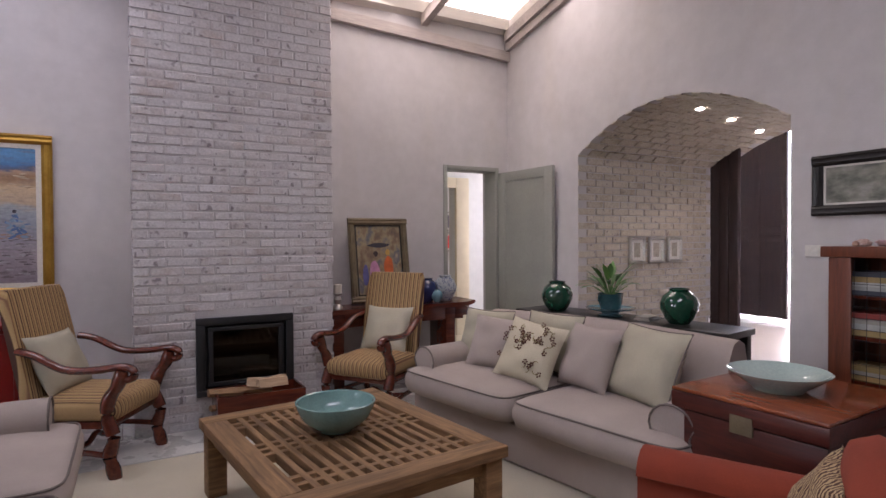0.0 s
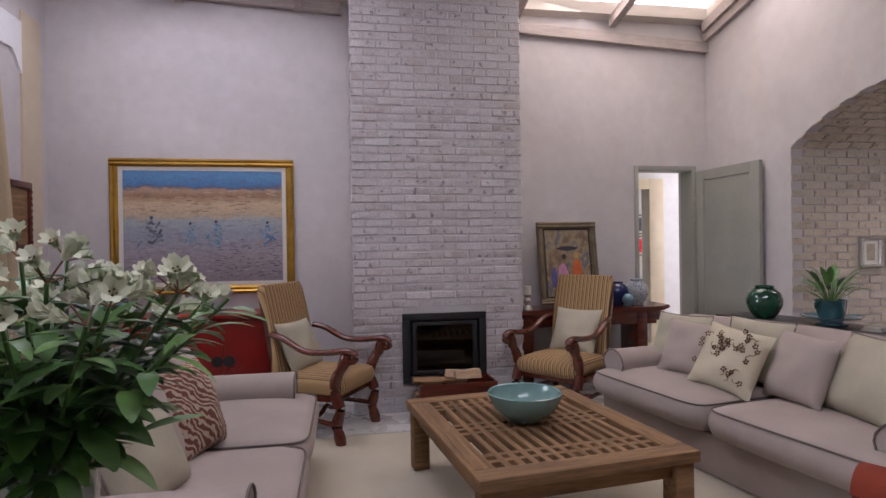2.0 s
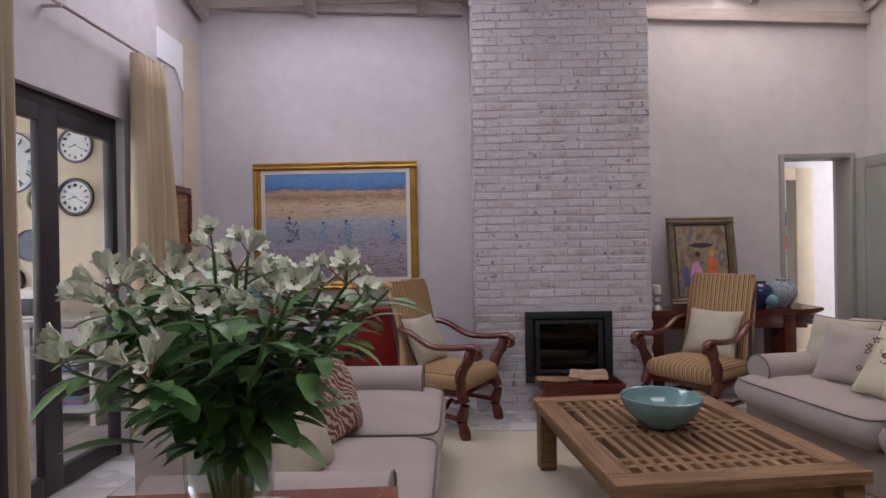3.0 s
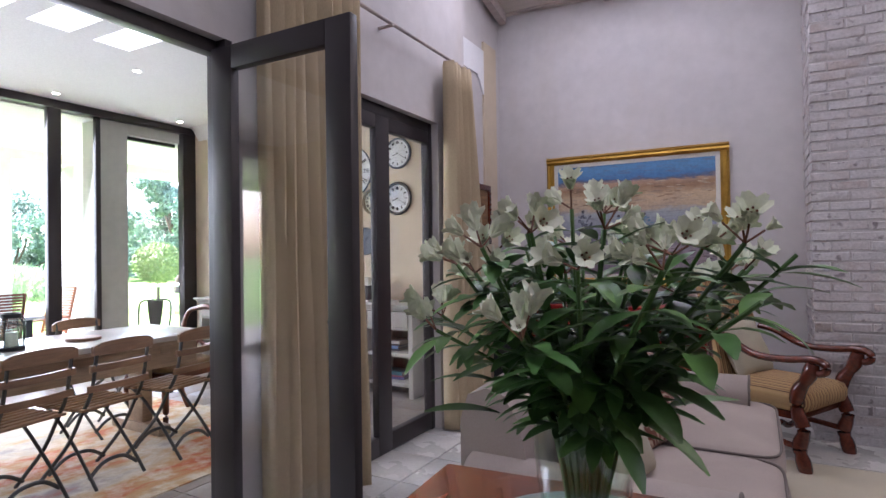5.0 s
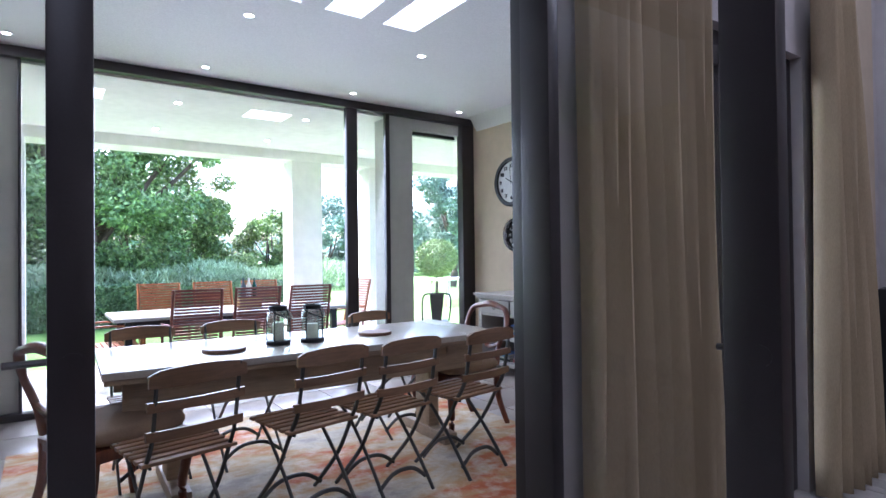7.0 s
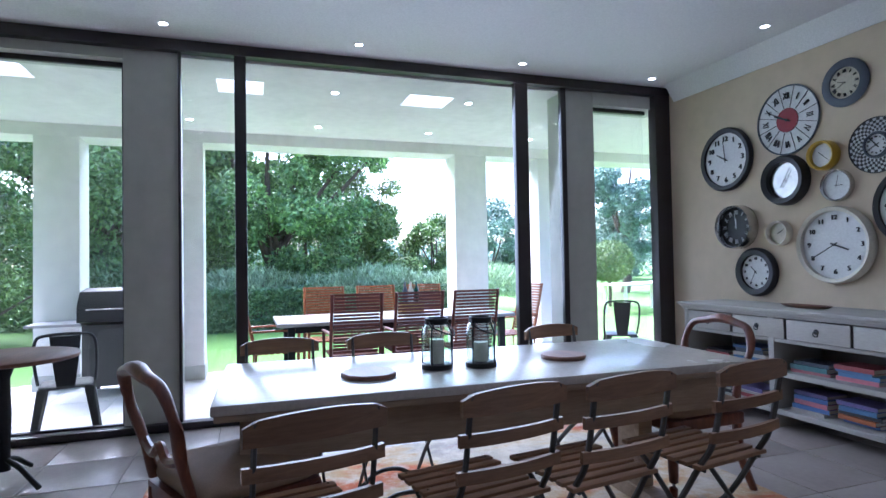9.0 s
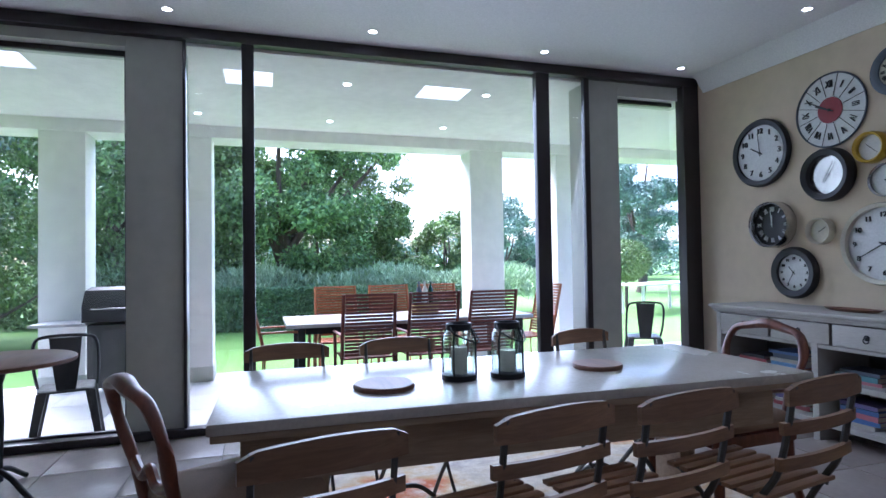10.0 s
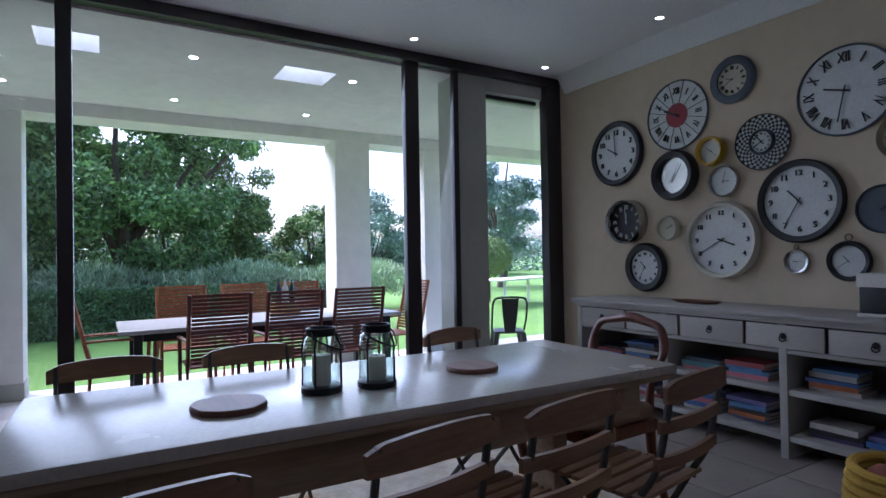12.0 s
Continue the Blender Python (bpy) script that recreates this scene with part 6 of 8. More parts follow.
def worn_rug():
    m, nt, b = nodes("worn_overdyed_rug")
    v = coords(nt)
    n1 = noise_tex(nt, coords(nt, (1.6, 0.7, 1)), 1.4, 5, 0.6, 0.5)
    n2, n3 = noise_tex(nt, v, 7, 6, 0.7), noise_tex(nt, v, 170, 2)
    vo = nt.nodes.new("ShaderNodeTexVoronoi")
    vo.inputs["Scale"].default_value = 5
    nt.links.new(v, vo.inputs["Vector"])
    col = ramp(nt, n1, [(0.28, (0.30, 0.045, 0.02)), (0.40, (0.46, 0.13, 0.045)), (0.48, (0.46, 0.30, 0.14)), (0.56, (0.50, 0.43, 0.32)), (0.66, (0.34, 0.30, 0.28)), (0.78, (0.42, 0.10, 0.06))])
    col = mix(nt, col, (0.64, 0.58, 0.47), ramp(nt, n2, [(0.45, (0, 0, 0)), (0.65, (0.75, 0.75, 0.75))]))
    col = mix(nt, col, (0.16, 0.13, 0.14), ramp(nt, vo.outputs["Distance"], [(0.0, (0.45, 0.45, 0.45)), (0.18, (0, 0, 0))]))
    col = mix(nt, col, ramp(nt, n3, [(0.3, (0.8, 0.8, 0.8)), (0.7, (1.08, 1.08, 1.08))]), 0.8, "MULTIPLY")
    nt.links.new(col, b.inputs["Base Color"])
    b.inputs["Roughness"].default_value = 1.0
    bump(nt, b, n3, 0.7, 0.004)
    return m


b = BM()
box(b, -1.22, -1.55, 0, 1.22, 1.55, 0.010, 0.003)
solo("rug", b, worn_rug(), "worn over-dyed rug in faded reds, orange and sand", "rug", m=pose(-4.38, 1.72, 0.001))

# ---- dining table and chairs ----
t = thing("dining_table", pose(-4.385, 1.765, 0.011, 0, 0, -1.5), "long trestle dining table with a pale worn top", "table")
c = BM()
box(c, -0.435, -1.17, 0.70, 0.435, 1.17, 0.738, 0.008)
part("tabletop", c, M_STONETOP, t, "pale satin top")
c = BM()
box(c, -0.425, -1.16, 0.675, 0.425, 1.16, 0.6995, 0.006)
part("edge_board", c, M_OAK, t, "rough oak edge below the top")
for y in (-0.82, 0.82):
    c = BM()
    box(c, -0.30, y - 0.05, 0.0, 0.30, y + 0.05, 0.075, 0.012)
    part("trestle_foot", c, M_OAK, t)
    c = BM()
    box(c, -0.09, y - 0.04, 0.0755, 0.09, y + 0.04, 0.60, 0.006)
    part("trestle_post", c, M_OAK, t)
    c = BM()
    box(c, -0.32, y - 0.04, 0.6005, 0.32, y + 0.04, 0.6745, 0.006)
    part("trestle_beam", c, M_OAK, t)
for x in (0.30, -0.30):
    c = BM()
    box(c, x - 0.012, -1.08, 0.50, x + 0.012, 1.08, 0.674, 0.003)
    part("apron", c, M_OAK, t)


def bistro_chair(m):
    """A folding chair with wooden slats on a flat steel X frame; it faces local -y."""
    t = thing("folding_chair", m, "folding bistro chair with wooden slats and a steel frame", "chair", "chairs round the dining table")
    for k in range(7):
        y = -0.205 + k * 0.058
        c = BM()
        box(c, -0.195, y - 0.019, 0.438, 0.195, y + 0.019, 0.454, 0.004)
        s = part("seat_slat", c, M_SLAT, t)
        if k in (0, 3, 6):
            for x in (-0.17, 0.17):
                c = BM()
                lathe(c, [(0.005, 0.0), (0.004, 0.002), (0.0, 0.0025)], 8, (x, y, 0.4542))
                part("rivet", c, M_CHROME, s)
    for z, h, arch, yy in ((0.79, 0.060, 0.018, 0.245), (0.685, 0.038, 0.0, 0.225), (0.57, 0.038, 0.0, 0.208)):
        c = BM()
        loops = []
        for i in range(11):
            u = i / 5 - 1
            x = u * 0.195
            dy = 0.022 * (1 - u * u)
            zt = z + h / 2 + arch * (1 - u * u) - (0.012 if abs(u) == 1 and arch else 0)
            loops.append([(x, yy + dy - 0.008, z - h / 2), (x, yy + dy + 0.008, z - h / 2), (x, yy + dy + 0.008, zt), (x, yy + dy - 0.008, zt)])
        rings(c, loops)
        part("back_slat", c, M_SLAT, t)
    for s in (-1, 1):
        c = BM()
        tube(c, spline([(s * 0.165, 0.25, 0.82), (s * 0.166, 0.20, 0.56), (s * 0.17, 0.135, 0.44), (s * 0.172, 0.02, 0.25), (s * 0.175, -0.13, 0.09), (s * 0.176, -0.22, 0.0)], 4), 0.008, 6, False, 1.5)
        part("back_leg_bar", c, M_STEEL, t)
        c = BM()
        tube(c, spline([(s * 0.150, -0.20, 0.43), (s * 0.150, -0.10, 0.36), (s * 0.152, 0.04, 0.22), (s * 0.155, 0.15, 0.09), (s * 0.155, 0.22, 0.0)], 4), 0.008, 6, False, 1.5)
        part("front_leg_bar", c, M_STEEL, t)
        c = BM()
        tube(c, [(s * 0.16, -0.215, 0.431), (s * 0.16, 0.155, 0.431)], 0.007, 6)
        part("seat_rail", c, M_STEEL, t)
    for y, z, w in ((-0.15, 0.075, 0.175), (0.155, 0.085, 0.155)):
        c = BM()
        tube(c, spline([(-w, y, z - 0.03), (-w * 0.5, y, z + 0.03), (0, y, z + 0.045), (w * 0.5, y, z + 0.03), (w, y, z - 0.03)], 4), 0.008, 6, False, 1.5)
        part("arched_stretcher", c, M_STEEL, t)
    return t


ch = bistro_chair(pose(-3.675, 0.84, 0.011, 0, 0, -79))
for x, y, a in ((-3.725, 1.447, -80), (-3.741, 1.897, -82.4), (-3.751, 2.425, -81), (-4.70, 0.87, 92), (-4.69, 1.41, 93), (-4.626, 2.443, 100)):
    copy_thing(ch, pose(x, y, 0.011, 0, 0, a))


def carved_chair(m, label):
    t = thing("dining_chair", m, label, "chair", "carved chairs at the table ends")
    c = BM()
    slab_cushion(c, -0.24, -0.26, 0.42, 0.24, 0.20, 0.50, 0.04, 0.03)
    part("seat", c, M_HIDE, t, "padded brown suede seat", None, 60)
    c = BM()
    pts = spline([(-0.19, 0.20, 0.44), (-0.18, 0.235, 0.58), (-0.225, 0.27, 0.72), (-0.19, 0.30, 0.83), (-0.09, 0.315, 0.86), (0.0, 0.315, 0.875), (0.09, 0.315, 0.86), (0.19, 0.30, 0.83), (0.225, 0.27, 0.72), (0.18, 0.235, 0.58), (0.19, 0.20, 0.44)], 5)
    tube(c, pts, [0.022 + 0.010 * math.exp(-((i / (len(pts) - 1) - 0.5) / 0.12) ** 2) for i in range(len(pts))], 10, False, 0.8)
    part("back_frame", c, M_CARVED, t, "curved balloon back frame")
    c = BM()
    tube(c, spline([(-0.178, 0.235, 0.585), (-0.07, 0.24, 0.56), (0, 0.24, 0.60), (0.07, 0.24, 0.56), (0.178, 0.235, 0.585)], 5), 0.017, 8)
    part("back_splat", c, M_CARVED, t)
    c = BM()
    box(c, -0.235, -0.255, 0.36, 0.235, 0.21, 0.42, 0.012)
    part("seat_rail", c, M_CARVED, t)
    for s in (-1, 1):
        c = BM()
        p = spline([(s * 0.21, -0.23, 0.40), (s * 0.225, -0.255, 0.30), (s * 0.205, -0.235, 0.12), (s * 0.215, -0.25, 0.0)], 5)
        tube(c, p, [0.032 - 0.016 * i / len(p) for i in range(len(p))], 10)
        part("front_leg", c, M_CARVED, t)
        c = BM()
        p = spline([(s * 0.20, 0.19, 0.40), (s * 0.20, 0.21, 0.2), (s * 0.205, 0.29, 0.0)], 5)
        tube(c, p, [0.026 - 0.008 * i / len(p) for i in range(len(p))], 8)
        part("back_leg", c, M_CARVED, t)
    return t


cc = carved_chair(pose(-4.18, 0.635, 0.011, 0, 0, 206), "carved rosewood balloon-back chair with a suede seat")
copy_thing(cc, pose(-4.40, 2.90, 0.011, 0, 0, 2))

# lanterns and boards on the table
TZ = 0.7495


def lantern(m, ch_):
    t = thing("lantern", m, "black metal lantern with a glass cylinder and candle", "lantern", "lanterns on the table")
    c = BM()
    lathe(c, [(0.068, 0), (0.072, 0.003), (0.072, 0.022), (0.066, 0.026), (0.0, 0.024)], 28)
    part("base", c, M_LANTERN, t)
    c = BM()
    lathe(c, [(0.062, 0.027), (0.066, 0.06), (0.066, 0.15), (0.060, 0.185), (0.045, 0.205), (0.044, 0.205), (0.058, 0.184), (0.064, 0.15), (0.064, 0.06), (0.060, 0.027)], 28, cap=False)
    part("glass_cylinder", c, M_VGLASS, t, "clear glass cylinder").visible_shadow = False
    c = BM()
    lathe(c, [(0.05, 0.200), (0.053, 0.204), (0.053, 0.225), (0.048, 0.228), (0.044, 0.226), (0.044, 0.202)], 28, cap=False)
    part("top_ring", c, M_LANTERN, t)
    for a in (0.4, 0.4 + math.pi / 2, 0.4 + math.pi, 0.4 + 1.5 * math.pi):
        c = BM()
        tube(c, [(0.071 * math.cos(a), 0.071 * math.sin(a), 0.02), (0.070 * math.cos(a), 0.070 * math.sin(a), 0.16), (0.05 * math.cos(a), 0.05 * math.sin(a), 0.21)], 0.004, 6)
        part("upright", c, M_LANTERN, t)
    c = BM()
    tube(c, spline([(-0.05, 0, 0.215), (-0.06, 0.03, 0.19), (0.0, 0.10, 0.155), (0.06, 0.03, 0.19), (0.05, 0, 0.215)], 6), 0.0035, 6)
    part("bail_handle", c, M_LANTERN, t)
    c = BM()
    lathe(c, [(0.032, 0.026), (0.033, 0.03), (0.033, 0.026 + ch_), (0.02, 0.022 + ch_), (0.0, 0.024 + ch_)], 20)
    cd = part("candle", c, M_WHITE, t, "ivory pillar candle")
    c = BM()
    tube(c, [(0, 0, 0.022 + ch_), (0.002, 0, 0.034 + ch_)], 0.0015, 5)
    part("wick", c, M_INK, cd)


lantern(pose(-4.325, 1.51, TZ, 0, 0, -60), 0.105)
lantern(pose(-4.295, 1.71, TZ, 0, 0, -75), 0.085)
for x, y, r, lab in ((-4.28, 1.19, 0.118, "round rough-cut acacia board on the table"), (-4.335, 2.16, 0.108, "round smooth acacia board on the table")):
    c = BM()
    r3 = random.Random(int(y * 10))
    ring = [r * (1 + (r3.uniform(-0.06, 0.03) if r > 0.11 else r3.uniform(-0.01, 0.01))) for _ in range(26)]
    rings(c, [[(k * q * math.cos(2 * math.pi * i / 26), k * q * math.sin(2 * math.pi * i / 26), z) for i, q in enumerate(ring)] for k, z in ((0.97, 0), (1, 0.004), (1, 0.016), (0.97, 0.02))])
    solo("serving_board", c, M_BOARD, lab, "board", "boards on the table", m=pose(x, y, TZ))

# ---- sideboard ----
SX0, SX1, SY, SZ = -5.87, -2.99, 4.27, 0.85
t = thing("sideboard", pose(0, 0, 0), "long grey limed sideboard with drawers and open shelves", "sideboard")
for q in ((SX0 - 0.05, SY - 0.04, SZ - 0.022, SX1 + 0.05, YD - 0.01, SZ), (SX0 - 0.03, SY - 0.022, SZ - 0.042, SX1 + 0.03, YD - 0.01, SZ - 0.0225), (SX0 - 0.015, SY - 0.010, SZ - 0.06, SX1 + 0.015, YD - 0.01, SZ - 0.0425)):
    c = BM()
    box(c, *q, 0.004)
    part("top_moulding", c, M_GREYPAINT, t)
for x in (SX0, SX0 + 0.83, -4.225, -3.56, SX1 - 0.045):
    c = BM()
    box(c, x, SY, 0, x + 0.045, YD - 0.02, SZ - 0.061, 0.003)
    part("upright_panel", c, M_GREYPAINT, t)
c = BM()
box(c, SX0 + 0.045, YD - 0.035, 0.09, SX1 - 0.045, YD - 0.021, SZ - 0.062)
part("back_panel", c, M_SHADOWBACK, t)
segs = [(SX0 + 0.046, SX0 + 0.829), (SX0 + 0.876, -4.226), (-4.179, -3.561), (-3.514, SX1 - 0.046)]
for x0, x1 in segs:
    for z in (0.10, 0.37):
        c = BM()
        box(c, x0, SY + 0.01, z, x1, YD - 0.036, z + 0.035, 0.003)
        part("shelf", c, M_GREYPAINT, t)
    c = BM()
    box(c, x0, SY + 0.004, 0.615, x1, SY + 0.03, 0.64, 0.002)
    part("drawer_rail", c, M_GREYPAINT, t)
for k in range(6):
    x0 = SX0 + 0.05 + k * 0.466
    c = BM()
    box(c, x0 + 0.008, SY - 0.012, 0.645, x0 + 0.452, SY - 0.0005, SZ - 0.068, 0.003)
    d = part("drawer_front", c, M_GREYPAINT, t)
    c = BM()
    lathe(c, [(0.018, 0), (0.018, 0.003), (0.006, 0.006), (0.006, 0.014), (0, 0.015)], 14)
    part("pull_plate", c, M_LANTERN, d, "dark iron pull", pose(x0 + 0.23, SY - 0.0122, 0.72, 90, 0, 0))
    c = BM()
    tube(c, [(x0 + 0.23 + 0.017 * math.cos(a), SY - 0.022, 0.705 + 0.017 * math.sin(a)) for a in [2 * math.pi * i / 16 for i in range(16)]], 0.0035, 6, True)
    part("ring_pull", c, M_LANTERN, d, "dark iron ring")
rnd = random.Random(21)
cols = [(0.06, 0.14, 0.35), (0.30, 0.05, 0.06), (0.48, 0.45, 0.40), (0.05, 0.07, 0.10), (0.08, 0.2, 0.22), (0.40, 0.12, 0.03), (0.10, 0.22, 0.42), (0.50, 0.16, 0.20), (0.03, 0.03, 0.035), (0.16, 0.13, 0.3)]
BOOKD = [surface("dining_book_cover", c, None, 0.45, big=10, rand=0.2) for c in cols]
for x0, x1 in segs:
    for z in (0.1355, 0.4055):
        x = x0 + 0.19
        while x < x1 - 0.12:
            zz = z
            for q in range(rnd.randint(3, 5)):
                h = rnd.uniform(0.018, 0.034)
                book(pose(x + rnd.uniform(-0.012, 0.012), SY + 0.20 + rnd.uniform(-0.02, 0.02), zz, 0, 0, rnd.uniform(-4, 4)), rnd.uniform(0.23, 0.29), rnd.uniform(0.18, 0.22), h, BOOKD[rnd.randrange(10)], "colourful book stacked flat on the sideboard shelf", "books in the sideboard")
                zz += h + 0.0006
            x += rnd.uniform(0.30, 0.34)
b = BM()
rings(b, [[(u * 0.20 * k, v * 0.06 * k, z) for u, v in [(math.copysign(abs(math.cos(a)) ** 0.8, math.cos(a)), math.sin(a)) for a in [2 * math.pi * i / 24 for i in range(24)]]] for k, z in ((0.5, 0), (0.8, 0.006), (1.0, 0.022), (0.96, 0.024), (0.7, 0.012), (0.2, 0.008))])
solo("wooden_dish", b, M_BOARD, "long shallow wooden dish on the sideboard", "dish", m=pose(-4.92, 4.50, SZ))
t = thing("radio", pose(-3.72, 4.50, SZ), "small white and black box-shaped radio on the sideboard", "radio")
c = BM()
box(c, -0.14, -0.09, 0.02, 0.14, 0.09, 0.16, 0.006)
part("front", c, M_INK, t, "black cloth front")
for z in (0, 0.161):
    c = BM()
    box(c, -0.15, -0.10, z, 0.15, 0.10, z + (0.0195 if z == 0 else 0.075), 0.006)
    part("shell", c, M_PAPER, t, "white shell")

# ---- clocks ----
GLYPH = {}


def glyph(text, mat):
    """A mesh of the text, one unit high, centred, lying in x and z."""
    key = (text, mat.name)
    if key not in GLYPH:
        cu = bpy.data.curves.new("numeral", "FONT")
        cu.body, cu.align_x, cu.align_y, cu.size, cu.extrude = text, "CENTER", "CENTER", 1.0, 0.008
        ob = bpy.data.objects.new("numeral_source", cu)
        me = bpy.data.meshes.new_from_object(ob)
        me.transform(Euler((radians(90), 0, 0)).to_matrix().to_4x4())
        me.materials.clear()
        me.materials.append(mat)
        bpy.data.objects.remove(ob)
        GLYPH[key] = me
    return GLYPH[key]


ROMAN = ["XII", "I", "II", "III", "IV", "V", "VI", "VII", "VIII", "IX", "X", "XI"]


def clock(x, z, r, rim, face, rim_w, depth, label, numerals="", size=0.2, ring=0.74, hour=10, minute=35, centre=None, extra="", ink=None):
    ink = ink or M_INK
    t = thing("wall_clock", pose(x, YD - 0.001, z), label, "clock", "clocks on the wall")
    k = r - rim_w
    c = BM()
    lathe(c, [(r * 0.96, 0), (r, 0.01), (r, depth * 0.6), (r - rim_w * 0.3, depth), (k, depth * 0.85), (k, depth * 0.4)], 48, cap=False)
    part("rim", c, rim, t, "", pose(0, 0, 0, 90, 0, 0), 50)
    c = BM()
    lathe(c, [(k, 0.002), (k, depth * 0.4), (0.0, depth * 0.4 + 0.0005)], 48)
    part("dial", c, face, t, "", pose(0, 0, 0, 90, 0, 0))
    yf = -depth * 0.4 - 0.003
    if numerals:
        for n in range(12):
            a = radians(30 * n)
            txt = ROMAN[n] if numerals == "roman" else str(n or 12)
            m = Matrix.Translation((k * ring * math.sin(a), yf, k * ring * math.cos(a)))
            if numerals == "roman":
                m = m @ Matrix.Rotation(a, 4, "Y") @ Matrix.Diagonal((k * size * 0.62, 1, k * size, 1))
            else:
                m = m @ Matrix.Diagonal((k * size, 1, k * size, 1))
            piece("numeral", glyph(txt, ink), t, m)
    if extra == "spokes":
        for n in range(12):
            c = BM()
            box(c, -0.002, -0.002, k * 0.38, 0.002, 0.001, k, 0, Matrix.Rotation(radians(30 * n + 15), 4, "Y"))
            part("spoke", c, ink, t, "", pose(0, yf, 0))
    if extra == "checks":
        c = BM()
        for q in range(5):
            r0, r1 = k * (0.52 + 0.095 * q), k * (0.52 + 0.095 * (q + 1))
            for n in range(24):
                a0, a1 = radians(15 * n + 7.5 * (q % 2)), radians(15 * n + 7.5 * (q % 2) + 7.5)
                f = [(r0 * math.sin(a0), 0, r0 * math.cos(a0)), (r1 * math.sin(a0), 0, r1 * math.cos(a0)), (r1 * math.sin(a1), 0, r1 * math.cos(a1)), (r0 * math.sin(a1), 0, r0 * math.cos(a1))]
                rings(c, [f, [(p[0], -0.0015, p[2]) for p in f]])
        part("check_pattern", c, M_INK, t, "black checks").matrix_basis = pose(0, yf, 0)
    if centre:
        cr, cm = centre
        c = BM()
        lathe(c, [(k * cr, 0), (k * cr, 0.004), (0, 0.0045)], 36)
        part("centre_disc", c, cm, t, "", pose(0, yf + 0.002, 0, 90, 0, 0))
    yf -= 0.005
    for ang, ln, w in ((30 * (hour % 12) + minute / 2, 0.45, 0.022), (6 * minute, 0.72, 0.015)):
        c = BM()
        box(c, -k * w, -0.002, -k * 0.12, k * w, 0.0, k * ln, 0, Matrix.Rotation(radians(ang), 4, "Y"))
        yf -= 0.0025
        part("pointer", c, ink, t, "", pose(0, yf, 0))
    c = BM()
    lathe(c, [(k * 0.04, 0), (k * 0.04, 0.008), (0, 0.009)], 14)
    part("hub", c, ink, t, "", pose(0, yf + 0.002, 0, 90, 0, 0))
    return t


clock(-5.852, 2.10, 0.285, M_INK, M_FACE, 0.05, 0.05, "large round clock, black rim and plain numerals", "plain", 0.27, 0.78, 9, 59)
clock(-5.242, 2.307, 0.278, M_SLATE, M_FACE, 0.012, 0.02, "large frameless clock with a crimson centre and numerals on spokes", "roman", 0.28, 0.72, 9, 50, (0.36, M_WRED), "spokes")
clock(-5.255, 1.828, 0.20, M_INK, M_CHROME, 0.055, 0.09, "deep black clock with a silvery dial", "", hour=7, minute=5)
clock(-4.936, 1.968, 0.11, M_YELLOW, M_FACE, 0.022, 0.08, "small deep yellow-cased wall clock", "", hour=10, minute=22)
clock(-4.848, 1.733, 0.117, M_CHROME, M_FACE, 0.014, 0.05, "small chrome clock with a blank pale dial", "", hour=3, minute=2)
clock(-4.773, 2.461, 0.172, M_SLATE, M_FACE2, 0.06, 0.03, "slate-blue clock with a wide patterned border", "roman", 0.3, 0.75, 9, 40)
clock(-4.572, 1.974, 0.193, M_INK, M_FACE, 0.006, 0.02, "black and white chequered clock", "", hour=10, minute=40, centre=(0.50, M_SLATE), extra="checks", ink=M_INK)
clock(-4.573, 1.974, 0.085, M_SLATE, M_FACE, 0.012, 0.034, "small pale dial in the chequered clock", "plain", 0.22, 0.76, 10, 40)
clock(-5.73, 1.488, 0.19, M_CHROME, M_INK, 0.022, 0.11, "deep chrome clock with a black dial", "roman", 0.32, 0.74, 11, 59, ink=M_FACE)
clock(-5.328, 1.414, 0.10, M_IVORY, M_FACE2, 0.014, 0.07, "small cream-rimmed wall clock", "", hour=2, minute=10)
clock(-4.871, 1.303, 0.283, M_IVORY, M_FACE, 0.035, 0.08, "large ivory-rimmed clock with bold numerals", "plain", 0.2, 0.80, 3, 40)
clock(-5.562, 1.098, 0.205, M_INK, M_FACE, 0.062, 0.06, "dark-rimmed clock with a small pale dial", "plain", 0.2, 0.78, 10, 35)
clock(-4.331, 1.541, 0.275, M_INK, M_FACE, 0.045, 0.05, "large black-rimmed clock with bold numerals", "plain", 0.24, 0.80, 10, 35)
clock(-4.056, 2.197, 0.28, M_SLATE, M_FACE, 0.012, 0.025, "large frameless clock with tall numerals", "roman", 0.34, 0.76, 9, 32)
clock(-4.361, 1.145, 0.082, M_CHROME, M_FACE, 0.02, 0.03, "small silver pocket-watch clock", "", hour=9, minute=15)
clock(-4.055, 1.148, 0.125, M_LANTERN, M_FACE, 0.03, 0.04, "dark pocket-watch clock with a ring on top", "", hour=10, minute=39)
clock(-3.87, 1.455, 0.145, M_SLATE, M_SLATE, 0.01, 0.03, "plain slate-grey wall clock", "", hour=1, minute=10)
clock(-3.76, 1.865, 0.14, M_OLDGOLD, M_FACE2, 0.03, 0.03, "dull brass openwork clock", "roman", 0.3, 0.72, 2, 50)
clock(-3.45, 2.34, 0.16, M_SLATE, M_FACE, 0.02, 0.03, "round grey clock with a pale dial", "plain", 0.22, 0.78, 8, 20)
clock(-3.46, 1.88, 0.17, M_INK, M_FACE, 0.03, 0.03, "round black-rimmed clock with a pale dial", "roman", 0.28, 0.74, 8, 20)
